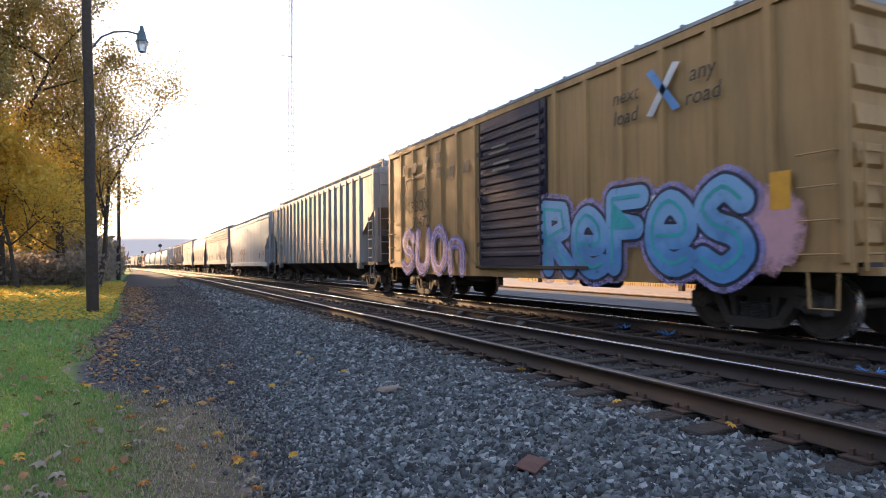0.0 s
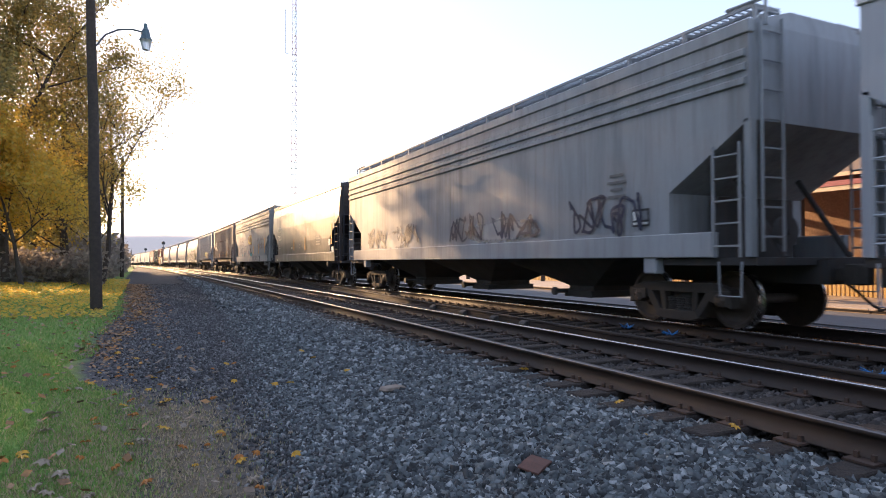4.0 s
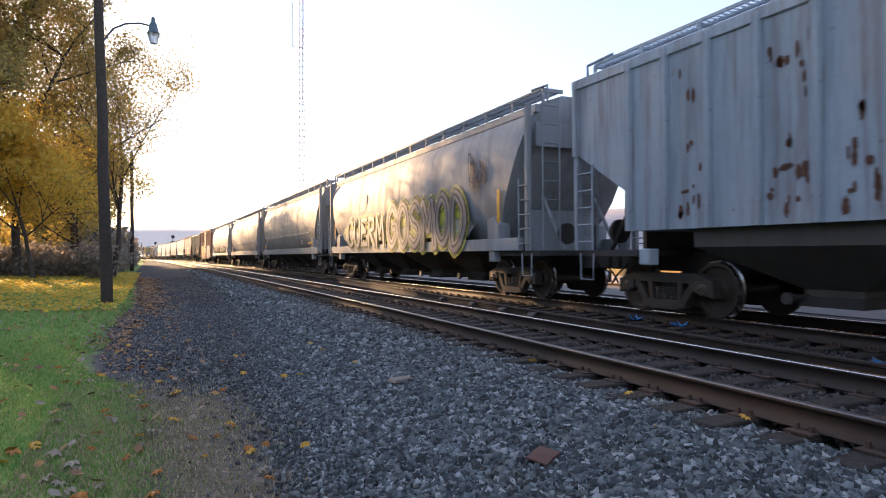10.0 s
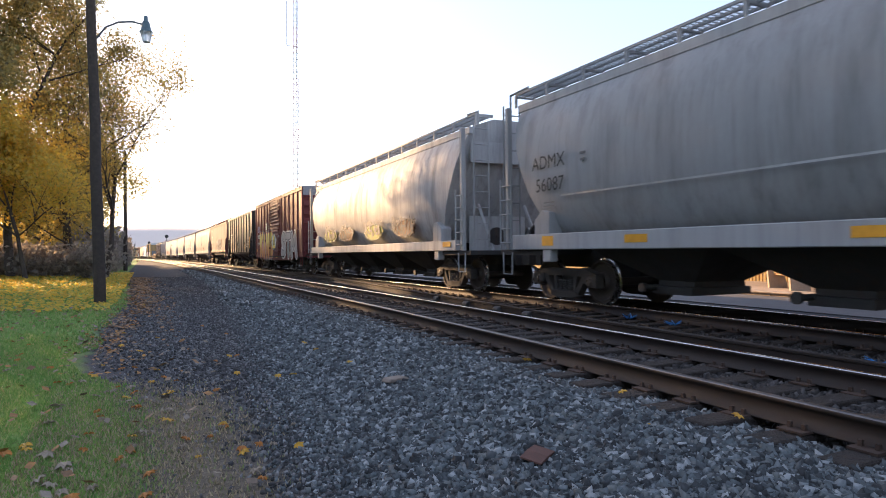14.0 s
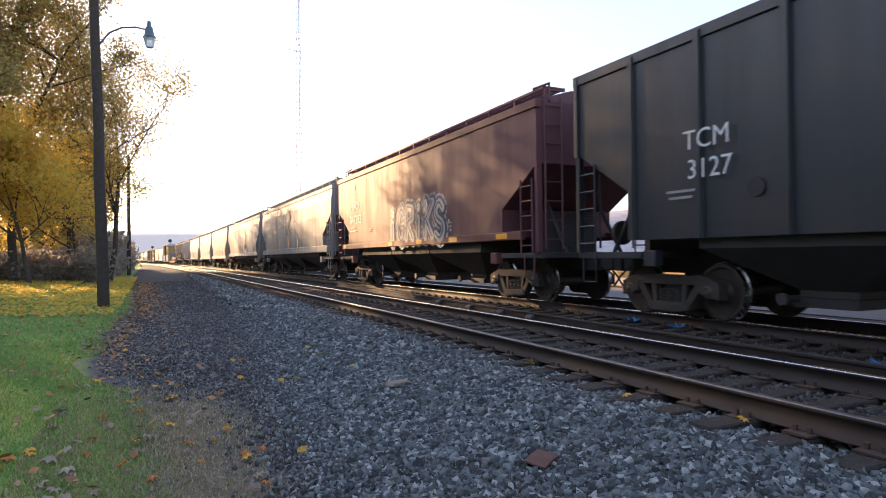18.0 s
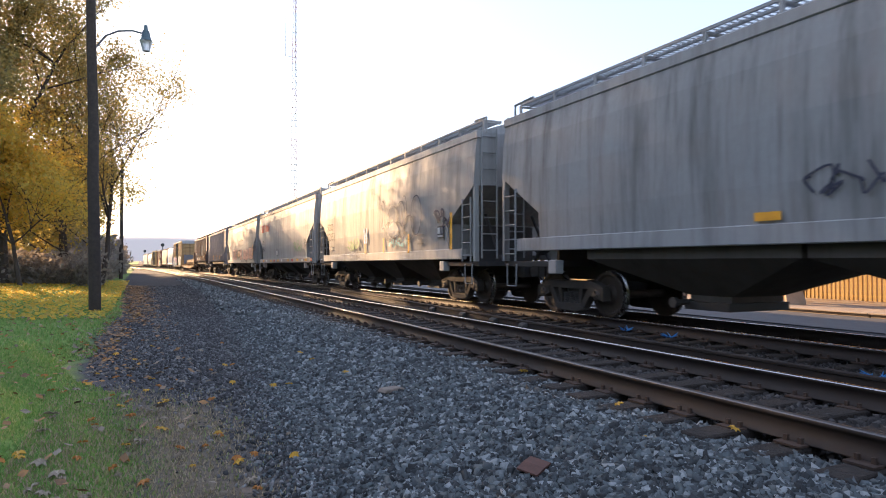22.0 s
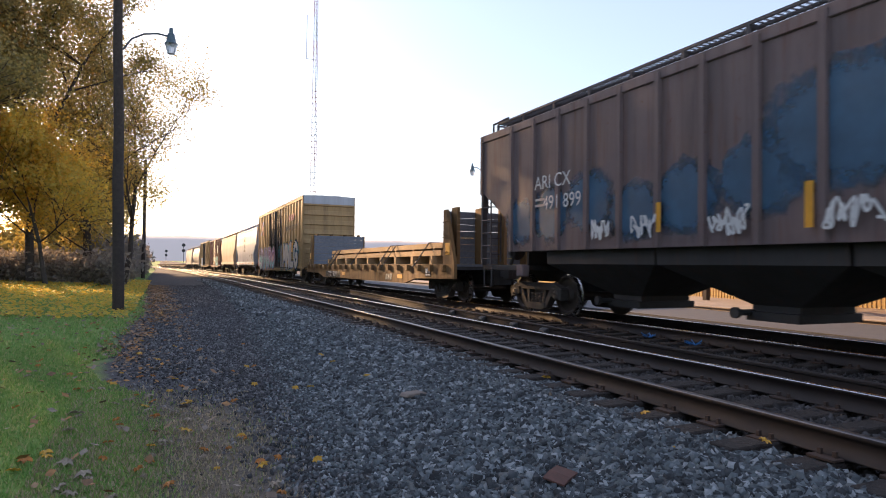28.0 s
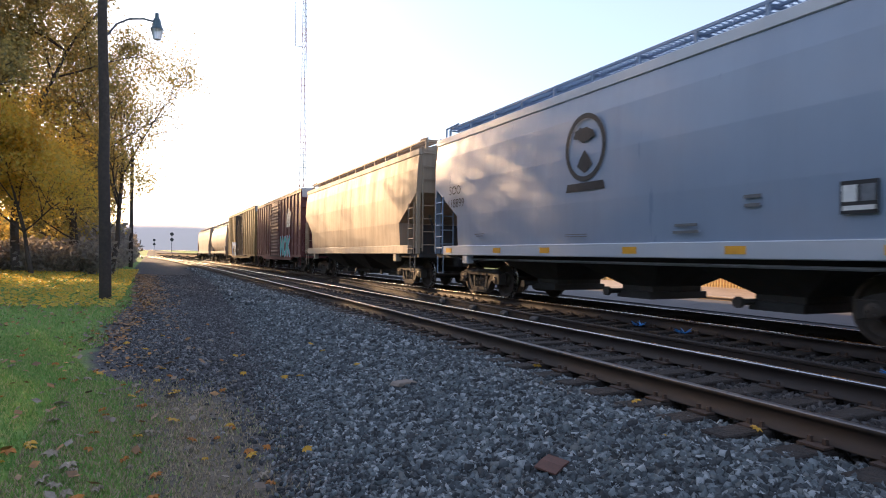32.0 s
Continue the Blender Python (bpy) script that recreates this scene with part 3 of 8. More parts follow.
def rounded(pts, steps=3):
    """Points smoothed into a curve through them."""
    shut = pts[0] == pts[-1]
    out = []
    for i in range(len(pts) - 1):
        b, c = pts[i], pts[i + 1]
        a = pts[i - 1] if i else (pts[-2] if shut else b)
        d = pts[i + 2] if i + 2 < len(pts) else (pts[1] if shut else c)
        for k in range(steps):
            t = k / steps
            out.append(tuple(0.5 * (2 * b[j] + (c[j] - a[j]) * t + (2 * a[j] - 5 * b[j] + 4 * c[j] - d[j]) * t * t + (3 * b[j] - a[j] - 3 * c[j] + d[j]) * t ** 3) for j in (0, 1)))
    return out + [pts[-1]]


def bubble(car, x, words, y, z, wide, high, r, material, name, seed, step):
    """Fat round strokes laid one over the other, a hair apart."""
    rng = random.Random(seed)
    w = wide / len(words)
    layer = 0
    for i, ch in enumerate(words):
        bm, old = bmesh.new(), []
        rise, tip = rng.uniform(-0.05, 0.05) * high, rng.uniform(-0.12, 0.12)
        for line in STROKES.get(ch, []):
            pts = []
            for u, v in line:
                zz = z + (v / 1.5 - 0.5) * high + rise
                pts.append((y + wide / 2 - (i + 0.06 + 0.88 * u) * w - tip * (v / 1.5 - 0.5) * w, zz))
            if ch in "OoSCGUeDn":
                pts = rounded(pts)
            start = len(old)
            for (y0, z0), (y1, z1) in zip(pts, pts[1:]):
                a0 = math.atan2(z1 - z0, y1 - y0)
                ring_v = []
                for k in range(9):
                    a = a0 + math.pi / 2 + math.pi * k / 8
                    ring_v.append((y0 + r * math.cos(a), z0 + r * math.sin(a)))
                for k in range(9):
                    a = a0 - math.pi / 2 + math.pi * k / 8
                    ring_v.append((y1 + r * math.cos(a), z1 + r * math.sin(a)))
                fresh = [bm.verts.new((x - 0.00025 * layer, yy, zz)) for yy, zz in ring_v]
                if bm.faces:           # tie the stroke to the one before
                    va, vb = min(((p, q) for p in (old[-18:] if len(old) > start else old[::3]) for q in fresh), key=lambda e: (e[0].co - e[1].co).length_squared)
                    bm.faces.new((va, vb, fresh[(fresh.index(vb) + 1) % len(fresh)]))
                bm.faces.new(fresh)
                old = old + fresh
                layer += 1
        if bm.faces:
            part(name, bm, material, car)
        else:
            bm.free()


def graffiti(car, x, words, size, y, z, fill, line, wide=4.0, fat=0.11, glow=None, gleam=None, edge=0.018):
    """A sprayed word in bubble letters: a halo, a dark outline and a light filling."""
    seed = sum(map(ord, words))
    high = size * (1 - 2 * fat)
    if glow is not None:
        bubble(car, x, words, y, z, wide, high, size * (fat + edge + 0.057), glow, "sprayed_halo", seed, 0)
    bubble(car, x - 0.009, words, y, z, wide, high, size * (fat + edge), line, "sprayed_outline", seed, 0)
    if fill is not None:
        bubble(car, x - 0.018, words, y, z, wide, high, size * max(0.02, fat - 0.014), fill, "sprayed_filling", seed, 0)
    if gleam is not None:
        bubble(car, x - 0.026, words, y + 0.03, z + 0.02, wide, high, size * 0.02, gleam, "sprayed_gleam", seed, 0)


def spray(key, c, soft=False, top=None, band=(1.4, 2.2), thin=False):
    """Aerosol paint, worn through in places; soft: fading out towards its rim; top: a second colour from the band up; thin: a mist."""
    m, n, l, b = nodes_of("spray_" + key)
    v = coords(n)
    fine = noise_node(n, l, v, 7.0, 6, 0.7)
    big = noise_node(n, l, v, 1.6, 3)
    tone = mix(n, l, ramp(n, l, big, 0.3, 0.7), scaled(c, 0.72), scaled(c, 1.12))
    if top:
        up = n.new("ShaderNodeSeparateXYZ")
        l.new(v, up.inputs[0])
        wavy = n.new("ShaderNodeMath")
        wavy.operation = "MULTIPLY_ADD"
        l.new(big, wavy.inputs[0])
        wavy.inputs[1].default_value = 1.4
        l.new(up.outputs["Z"], wavy.inputs[2])
        tone = mix(n, l, ramp(n, l, wavy.outputs[0], band[0] + 0.7, band[1] + 0.7), tone, top)
    l.new(tone, b.inputs["Base Color"])
    b.inputs["Roughness"].default_value = 0.55
    if soft:
        g = n.new("ShaderNodeVectorMath")
        g.operation = "SUBTRACT"
        g.inputs[1].default_value = (0.5, 0.5, 0.5)
        l.new(coords(n, "Generated"), g.inputs[0])
        f = n.new("ShaderNodeVectorMath")
        f.operation = "MULTIPLY"
        f.inputs[1].default_value = (0, 1, 1)
        l.new(g.outputs[0], f.inputs[0])
        d = n.new("ShaderNodeVectorMath")
        d.operation = "LENGTH"
        l.new(f.outputs[0], d.inputs[0])
        e = ramp(n, l, d.outputs["Value"], 0.5, 0.2)
        k = n.new("ShaderNodeMath")
        k.operation = "MULTIPLY_ADD"
        l.new(fine, k.inputs[0])
        k.inputs[1].default_value = 1.3
        k.inputs[2].default_value = -0.65
        t = n.new("ShaderNodeMath")
        t.operation, t.use_clamp = "ADD", True
        l.new(e, t.inputs[0])
        l.new(k.outputs[0], t.inputs[1])
        l.new(ramp(n, l, t.outputs[0], 0.15, 0.7, 0, 0.9), b.inputs["Alpha"])
    else:
        l.new(ramp(n, l, fine, 0.35, 0.65, 0.12, 0.62) if thin else ramp(n, l, fine, 0.3, 0.42, 0.55, 0.97), b.inputs["Alpha"])
    return m


SPRAY_COLOURS = {
    "blue": (0.12, 0.30, 0.62), "ink": (0.02, 0.025, 0.06), "lilac": (0.42, 0.38, 0.72), "pink": (0.62, 0.36, 0.40), "silver": (0.36, 0.37, 0.39),
    "teal": (0.05, 0.40, 0.45), "green": (0.10, 0.28, 0.10), "lime": (0.42, 0.46, 0.05), "orange": (0.62, 0.26, 0.06), "yellow": (0.72, 0.55, 0.06),
    "white": (0.68, 0.68, 0.68), "brown": (0.18, 0.06, 0.03), "red": (0.5, 0.05, 0.04), "salmon": (0.55, 0.30, 0.25), "navy": (0.03, 0.04, 0.16), "plum": (0.20, 0.07, 0.20), "bone": (0.44, 0.40, 0.37), "ash": (0.23, 0.24, 0.26)}
SPRAY = {k: spray(k, c) for k, c in SPRAY_COLOURS.items()}
MIST = {k: spray(k + "_haze", SPRAY_COLOURS[k], thin=True) for k in ("lilac", "pink", "white", "lime", "teal")}
FADE_BLUE = spray("blue_to_pale", (0.10, 0.28, 0.58), top=(0.22, 0.42, 0.66), band=(1.3, 1.9))
FADE_GOLD = spray("orange_to_yellow", (0.56, 0.24, 0.035), top=(0.66, 0.52, 0.10), band=(1.45, 2.0))
FADE_TEAL = spray("teal_to_lilac", (0.05, 0.32, 0.38), top=(0.20, 0.20, 0.36), band=(1.5, 1.9))
FADE_PLUM = spray("teal_to_plum", (0.05, 0.34, 0.40), top=(0.15, 0.05, 0.16), band=(1.2, 1.7))
SOFT = {k: spray(k + "_mist", c, True) for k, c in SPRAY_COLOURS.items()}


def hopper_car(s0, s1, style, col, label, ribs=0, count=3, top=4.3, low_side=1.35, dirt=0.35, rust=0.15, rough=0.44, chord=True, board=True, far=False,
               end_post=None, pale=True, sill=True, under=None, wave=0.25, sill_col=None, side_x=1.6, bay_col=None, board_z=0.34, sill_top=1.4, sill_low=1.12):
    """A covered hopper car standing on the rails, its ends at s0 and s1 along the track."""
    a = (s1 - s0) / 2
    mid = (s0 + s1) / 2
    car = base("hopper_car", label, "hopper car", "freight cars of the train", at=pose(TRAIN_X, mid, 0))
    car["pale"] = 1 if pale else 0
    body_m = paint("hopper_paint", col, dirt, rust, rough, wave)
    trim = paint("hopper_trim", end_post or col, dirt, rust, rough, 0.0)
    dark = paint("hopper_underside", under or (0.05, 0.048, 0.048), 0.4, 0.25, 0.6, 0.1)
    sillm = paint("hopper_sill", sill_col or scaled(col, 1.1), dirt * 0.7, rust, rough, 0.0)
    W = side_x
    cut, hi, lo = 1.55, 3.05, 2.15
    bm = bmesh.new()
    if style == "round":          # curved sides, like a rolled tank
        prof = [(0.5, top + 0.3), (1.0, top + 0.12), (1.28, top - 0.15), (1.47, top - 0.55), (1.58, top - 1.05), (1.62, top - 1.6), (1.60, 2.35), (1.52, 1.95), (1.38, 1.62), (1.2, 1.38)]
        rows = []
        for w, z in prof:
            k = min(1.0, max(0.0, (top - 0.1 - z) / (top - 1.6)))
            e = a - 0.55 - 1.35 * k ** 1.5
            rows.append((w, z, e, e))
        loft(bm, rows)
        body = part("body", bm, body_m, car, smooth=True)
    else:
        roofw = 0.62
        rows = [(roofw, top + 0.3, a - 0.12, a - 0.12), (W, top, a - 0.06, a - 0.06), (W, hi, a - 0.06, a - 0.06), (W, lo, a - cut, a - cut), (W, low_side, a - cut, a - cut)]
        if style == "belly":      # gently bowed flat sides
            rows = [(roofw, top + 0.3, a - 0.12, a - 0.12), (W - 0.1, top, a - 0.06, a - 0.06), (W - 0.02, top - 0.6, a - 0.06, a - 0.06), (W + 0.02, hi, a - 0.06, a - 0.06),
                    (W + 0.02, lo, a - cut, a - cut), (W - 0.02, low_side, a - cut, a - cut)]
        loft(bm, rows)
        body = part("body", bm, body_m, car)
    # underframe
    for s in (-1, 1):
        bm = bmesh.new()
        box(bm, -0.24, 0.24, *sorted((s * (a - 3.3), s * (a + 0.15))), 0.72, 1.08)
        part("stub_sill", bm, dark, car)
    for s in (-1, 1):
        bm = bmesh.new()
        y0, y1 = sorted((s * (a - 1.75), s * (a - 0.02)))
        box(bm, -1.52, 1.52, y0, y1, 1.0, 1.12)
        part("end_platform", bm, dark, car, bevel=0.01)
        bm = bmesh.new()          # end slope bracing and bulkhead
        yb = s * (a - 1.25)
        box(bm, -0.9, 0.9, yb - 0.04, yb + 0.04, 1.12, 2.1)
        for u in (-0.75, 0.75):
            tube(bm, (u, s * (a - 0.15), 1.12), (u, s * (a - 1.0), 2.4), 0.045, 6)
        part("end_bracing", bm, trim if style == "round" else dark, car)
        for u in (-1, 1):
            bm = bmesh.new()
            x0, x1 = sorted((u * (W - 0.13), u * (W + 0.0)))
            yy = s * (a - (0.42 if style == "round" else 0.1))
            box(bm, x0, x1, yy - 0.06, yy + 0.06, 1.12, (top - 0.05 if style == "round" else hi + 0.02))
            part("corner_post", bm, trim, car, bevel=0.012)
            ladder(car, u * (W + 0.035), s * (a - 0.66), s * (a - 0.2), 1.12, 2.75, 5, trim)
            stirrup(car, u * (W - 0.02), s * (a - 0.42), trim, 1.06)
            bm = bmesh.new()      # jacking pad
            box(bm, u * (W - 0.1) - 0.1, u * (W - 0.1) + 0.1, s * (a - 2.0) - 0.14, s * (a - 2.0) + 0.14, 0.86, 1.14)
            part("jacking_pad", bm, sillm, car, bevel=0.02)
        ladder(car, s * (a + 0.0), -1.42, -0.98, 1.2, top + 0.1, 8, trim, "end_ladder", along="x")
        ladder(car, s * (a + 0.0), 0.98, 1.42, 1.2, top + 0.1, 8, trim, "end_ladder", along="x")
        if style == "round":      # flat end stub that carries the roof platform
            bm = bmesh.new()
            yy = s * (a - 0.62)
            slab_y(bm, [(-1.2, top - 0.9), (-1.2, top - 0.1), (1.2, top - 0.1), (1.2, top - 0.9)], yy - 0.03, yy + 0.03)
            part("end_sheet", bm, trim, car)
            for u in (-1, 1):
                bm = bmesh.new()
                x0, x1 = sorted((u * 1.3, u * 1.63))
                y0, y1 = sorted((s * (a - 2.15), s * (a - 1.6)))
                slab_x(bm, [(y0 if s > 0 else y1, 1.12), (y1 if s > 0 else y0, 1.12), (y1 if s > 0 else y0, 1.75), ((y0 + y1) / 2, 1.95), (y0 if s > 0 else y1, 1.9)], x0, x1)
                part("bolster_web", bm, trim, car, bevel=0.015)
        bm = bmesh.new()
        tube(bm, (-0.62, s * (a - 0.28), 1.5), (-0.62, s * (a - 0.2), 1.5), 0.24, 16)
        tube(bm, (-0.62, s * (a - 0.2), 1.5), (-0.62, s * (a - 0.16), 1.5), 0.05, 8)
        part("hand_brake_wheel", bm, dark, car)
    if sill:
        for u in (-1, 1):
            bm = bmesh.new()
            x0, x1 = sorted((u * (W - 0.12), u * (W + 0.035)))
            box(bm, x0, x1, -a + 0.7, a - 0.7, sill_low, sill_top)
            part("side_sill", bm, sillm, car, bevel=0.015)
    if chord:
        for u in (-1, 1):
            bm = bmesh.new()
            xo = W + 0.035 if style != "belly" else W - 0.05
            if style == "round":
                xo = 1.30
            x0, x1 = sorted((u * (xo - 0.12), u * xo))
            e = a - 0.02 if style != "round" else a - 0.45
            box(bm, x0, x1, -e, e, top - 0.16, top + 0.03)
            part("top_chord", bm, sillm, car, bevel=0.015)
    if style == "corrugated":
        for z in (top - 0.42, top - 0.62, top - 0.82):
            for u in (-1, 1):
                bm = bmesh.new()
                slab_y(bm, [(u * (W - 0.01), z - 0.07), (u * (W + 0.045), z - 0.05), (u * (W + 0.045), z + 0.03), (u * (W - 0.01), z + 0.07)], -a + 0.1, a - 0.1)
                part("pressed_rib", bm, body_m, car)
    if ribs:
        bm = bmesh.new()
        slab_y(bm, [(-W - 0.07, -0.055), (-W - 0.07, 0.055), (-W + 0.01, 0.075), (-W + 0.01, -0.075)], low_side, top - 0.03)
        rib_me = mesh_of("side_post", bm, body_m)
        for v in rib_me.vertices:     # stand it upright
            x, y, z = v.co
            v.co = (x, z, y)
        e = a - cut - 0.1
        for i in range(ribs):
            y = -e + 2 * e * i / (ribs - 1)
            for u in (0, 180):
                shared("side_post", rib_me, car, pose(0, y if u == 0 else y, 0, 0, 0, u))
        for s in (-1, 1):
            for u in (0, 180):
                bm = bmesh.new()
                yy = s * (a - 0.12)
                sg = -1 if u == 0 else 1
                x0, x1 = sorted((sg * (W - 0.02), sg * (W + 0.05)))
                box(bm, x0, x1, yy - 0.05, yy + 0.05, hi - 0.1, top - 0.03)
                part("side_post", bm, body_m, car)
    bays(car, a, count, paint("hopper_bay", bay_col or (0.055, 0.052, 0.05), 0.4, 0.2, 0.6, 0.15), low_side + 0.02, 0.52, 0.14, 2.9 if style != "round" else 3.1)
    if board:
        running_board(car, a - 0.25, top + board_z, paint("walkway_paint", scaled(end_post or col, 1.1), 0.2, rust, 0.5, 0), top + 0.02,
                      inner=0.7, outer=1.22, posts=1.3)
        for s in (-1, 1):
            bm = bmesh.new()
            path_tube(bm, [(-1.25, s * (a - 0.05), top), (-1.25, s * (a - 0.05), top + board_z + 0.05), (-1.2, s * (a - 0.75), top + board_z + 0.1)], 0.03, 6)
            part("roof_handrail", bm, trim, car)
    for i in range(5 if not far else 3):
        y = (-0.8 + 1.6 * i / (4 if not far else 2)) * (a - 1)
        bm = bmesh.new()
        tube(bm, (0, y, top + 0.28), (0, y, top + 0.40), 0.42, 14, 0.36)
        part("roof_hatch", bm, trim, car)
    add_trucks(car, a - 1.9, mid)
    add_couplers(car, a)
    CARS.append((car, mid))
    return car, a


def box_car(s0, s1, col, label, top=4.65, posts=7, door=(0.02, 0.02, 0.03), door_w=3.0, door_kind="slide", roof_col=(0.3, 0.31, 0.33), end_col=None, dirt=0.35, rust=0.15,
            pale=True, door_y=0.0, low=1.05, end_top=None):
    a, mid = (s1 - s0) / 2, (s0 + s1) / 2
    car = base("box_car", label, "boxcar", "freight cars of the train", at=pose(TRAIN_X, mid, 0))
    car["pale"] = 1 if pale else 0
    W = 1.56
    m = paint("boxcar_paint", col, dirt, rust, 0.45, 0.12)
    bm = bmesh.new()
    loft(bm, [(W, top - 0.02, a, a), (W, low, a, a)])
    part("body", bm, m, car)
    for u in (-1, 1):
        bm = bmesh.new()      # fish-belly side sill
        pts = [(-a, low + 0.02), (-a, low - 0.12), (-a + 2.4, low - 0.12), (-a + 3.0, low - 0.32), (a - 3.0, low - 0.32), (a - 2.4, low - 0.12), (a, low - 0.12), (a, low + 0.02)]
        x0, x1 = sorted((u * (W - 0.1), u * (W + 0.02)))
        slab_x(bm, pts, x0, x1)
        part("side_sill", bm, m, car)
    bm = bmesh.new()
    slab_y(bm, [(-W - 0.06, top), (-W - 0.06, top + 0.06), (-0.5, top + 0.11), (0.5, top + 0.11), (W + 0.06, top + 0.06), (W + 0.06, top)], -a - 0.05, a + 0.05)
    roof = part("roof", bm, paint("boxcar_roof", roof_col, 0.3, 0.3, 0.5, 0.1), car)
    for k in range(int(2 * a / 1.0)):
        y = -a + 0.5 + k * 1.0
        bm = bmesh.new()
        slab_y(bm, [(-W - 0.075, top + 0.03), (-W - 0.075, top + 0.09), (-0.5, top + 0.15), (0.5, top + 0.15), (W + 0.075, top + 0.09), (W + 0.075, top + 0.03)], y - 0.03, y + 0.03)
        part("roof_seam", bm, roof.data.materials[0], roof)
    # posts
    bm = bmesh.new()
    slab_y(bm, [(-W - 0.06, -0.06), (-W - 0.06, 0.06), (-W + 0.01, 0.1), (-W + 0.01, -0.1)], low, top - 0.1)
    post = mesh_of("side_post", bm, m)
    for v in post.vertices:
        x, y, z = v.co
        v.co = (x, z, y)
    d = door_w / 2
    for s in (-1, 1):
        y0, y1 = (door_y + d + 0.3, a - 0.08) if s > 0 else (door_y - d - 0.3, -a + 0.08)
        for i in range(posts):
            y = y0 + (y1 - y0) * i / (posts - 1)
            shared("side_post", post, car, pose(0, y, 0))
            shared("side_post", post, car, pose(0, y, 0, 0, 0, 180))
    for u in (-1, 1):
        bm = bmesh.new()
        x0, x1 = sorted((u * (W - 0.02), u * (W + 0.05)))
        box(bm, x0, x1, -a, a, top - 0.14, top - 0.01)
        part("top_chord", bm, m, car)
        dm = paint("boxcar_door", door, 0.3, rust, 0.45, 0.0)
        for yy in ((door_y,) if door_kind == "slide" else (door_y - d / 2, door_y + d / 2)):
            hw = d if door_kind == "slide" else d / 2 - 0.03
            bm = bmesh.new()
            x0, x1 = sorted((u * W, u * (W + 0.055)))
            box(bm, x0, x1, yy - hw, yy + hw, low - 0.05, top - 0.16)
            dr = part("door", bm, dm, car, "sliding boxcar door" if door_kind == "slide" else "plug door")
            nr = 15 if door_kind == "slide" else 5
            for k in range(nr):
                z = low + 0.1 + (top - low - 0.4) * (k + 0.5) / nr
                bm = bmesh.new()
                h = 0.075 if door_kind == "slide" else 0.04
                slab_y(bm, [(u * (W + 0.05), z - h), (u * (W + 0.095), z - h * 0.5), (u * (W + 0.095), z + h * 0.3), (u * (W + 0.05), z + h)], yy - hw + 0.06, yy + hw - 0.06)
                part("door_rib", bm, dm, dr)
            rods = (-hw + 0.12, hw - 0.12) if door_kind == "slide" else (-hw + 0.1, -hw * 0.3, hw * 0.3, hw - 0.1)
            for r in rods:
                bm = bmesh.new()
                tube(bm, (u * (W + 0.12), yy + r, low - 0.05), (u * (W + 0.12), yy + r, top - 0.2), 0.022 if door_kind == "slide" else 0.035, 6)
                for z in (1.5, 2.6, 3.7):
                    box(bm, u * (W + 0.12) - 0.05, u * (W + 0.12) + 0.04, yy + r - 0.07, yy + r + 0.07, z - 0.05, z + 0.05)
                part("lock_rod", bm, dm if door_kind == "slide" else BLACK, dr)
        bm = bmesh.new()
        x0, x1 = sorted((u * W, u * (W + 0.13)))
        box(bm, x0, x1, door_y - door_w, door_y + d + 0.1, low - 0.12, low - 0.06)
        part("door_track", bm, TRUCK, car)
        for s in (-1, 1):
            grab_irons(car, u * (W + 0.055), s * (a - 0.36), [1.15 + 0.42 * k for k in range(4)], m)
            stirrup(car, u * W, s * (a - 0.36), m, low - 0.08)
    em = paint("boxcar_end", end_col or col, dirt, rust, 0.45, 0.0)
    for s in (-1, 1):
        zs = [low + 0.35 + (top - low - 0.75) * k / 6 for k in range(7)]
        for z in zs:
            bm = bmesh.new()
            slab_x(bm, [(s * (a - 0.01), z - 0.16), (s * (a + 0.07), z - 0.11), (s * (a + 0.02), z + 0.14), (s * (a - 0.01), z + 0.17)], -W + 0.06, W - 0.06)
            part("end_corrugation", bm, em, car)
        bm = bmesh.new()
        y0, y1 = sorted((s * (a - 0.02), s * (a + 0.06)))
        box(bm, -W, W, y0, y1, top - 0.42, top + 0.02)
        part("end_header", bm, paint("boxcar_end_top", end_top or roof_col, 0.2, 0.1, 0.4, 0), car)
        ladder(car, s * (a + 0.1), -1.45, -1.05, 0.95, 2.6, 4, em, "end_ladder", along="x")
        bm = bmesh.new()
        tube(bm, (0.7, s * (a + 0.1), 2.1), (0.7, s * (a + 0.14), 2.1), 0.28, 16)
        tube(bm, (0.7, s * (a + 0.03), 2.1), (0.7, s * (a + 0.2), 2.1), 0.05, 8)
        part("hand_brake_wheel", bm, BLACK, car)
        bm = bmesh.new()
        y0, y1 = sorted((s * (a - 0.02), s * (a + 0.22)))
        box(bm, -1.4, 1.4, y0, y1, low - 0.16, low - 0.06)
        part("crossover_step", bm, em, car)
    bm = bmesh.new()
    box(bm, -0.25, 0.25, -a - 0.2, a + 0.2, 0.66, 1.0)
    box(bm, -1.3, 1.3, -a, a, 0.9, low)
    part("underframe", bm, BLACK, car)
    for y in (-a * 0.3, a * 0.35):
        bm = bmesh.new()
        tube(bm, (-0.9, y - 0.5, 0.72), (-0.9, y + 0.5, 0.72), 0.16, 10)
        part("brake_tank", bm, BLACK, car)
    add_trucks(car, a - 1.75, mid)
    add_couplers(car, a + 0.15)
    CARS.append((car, mid))
    return car, a, -W - 0.075


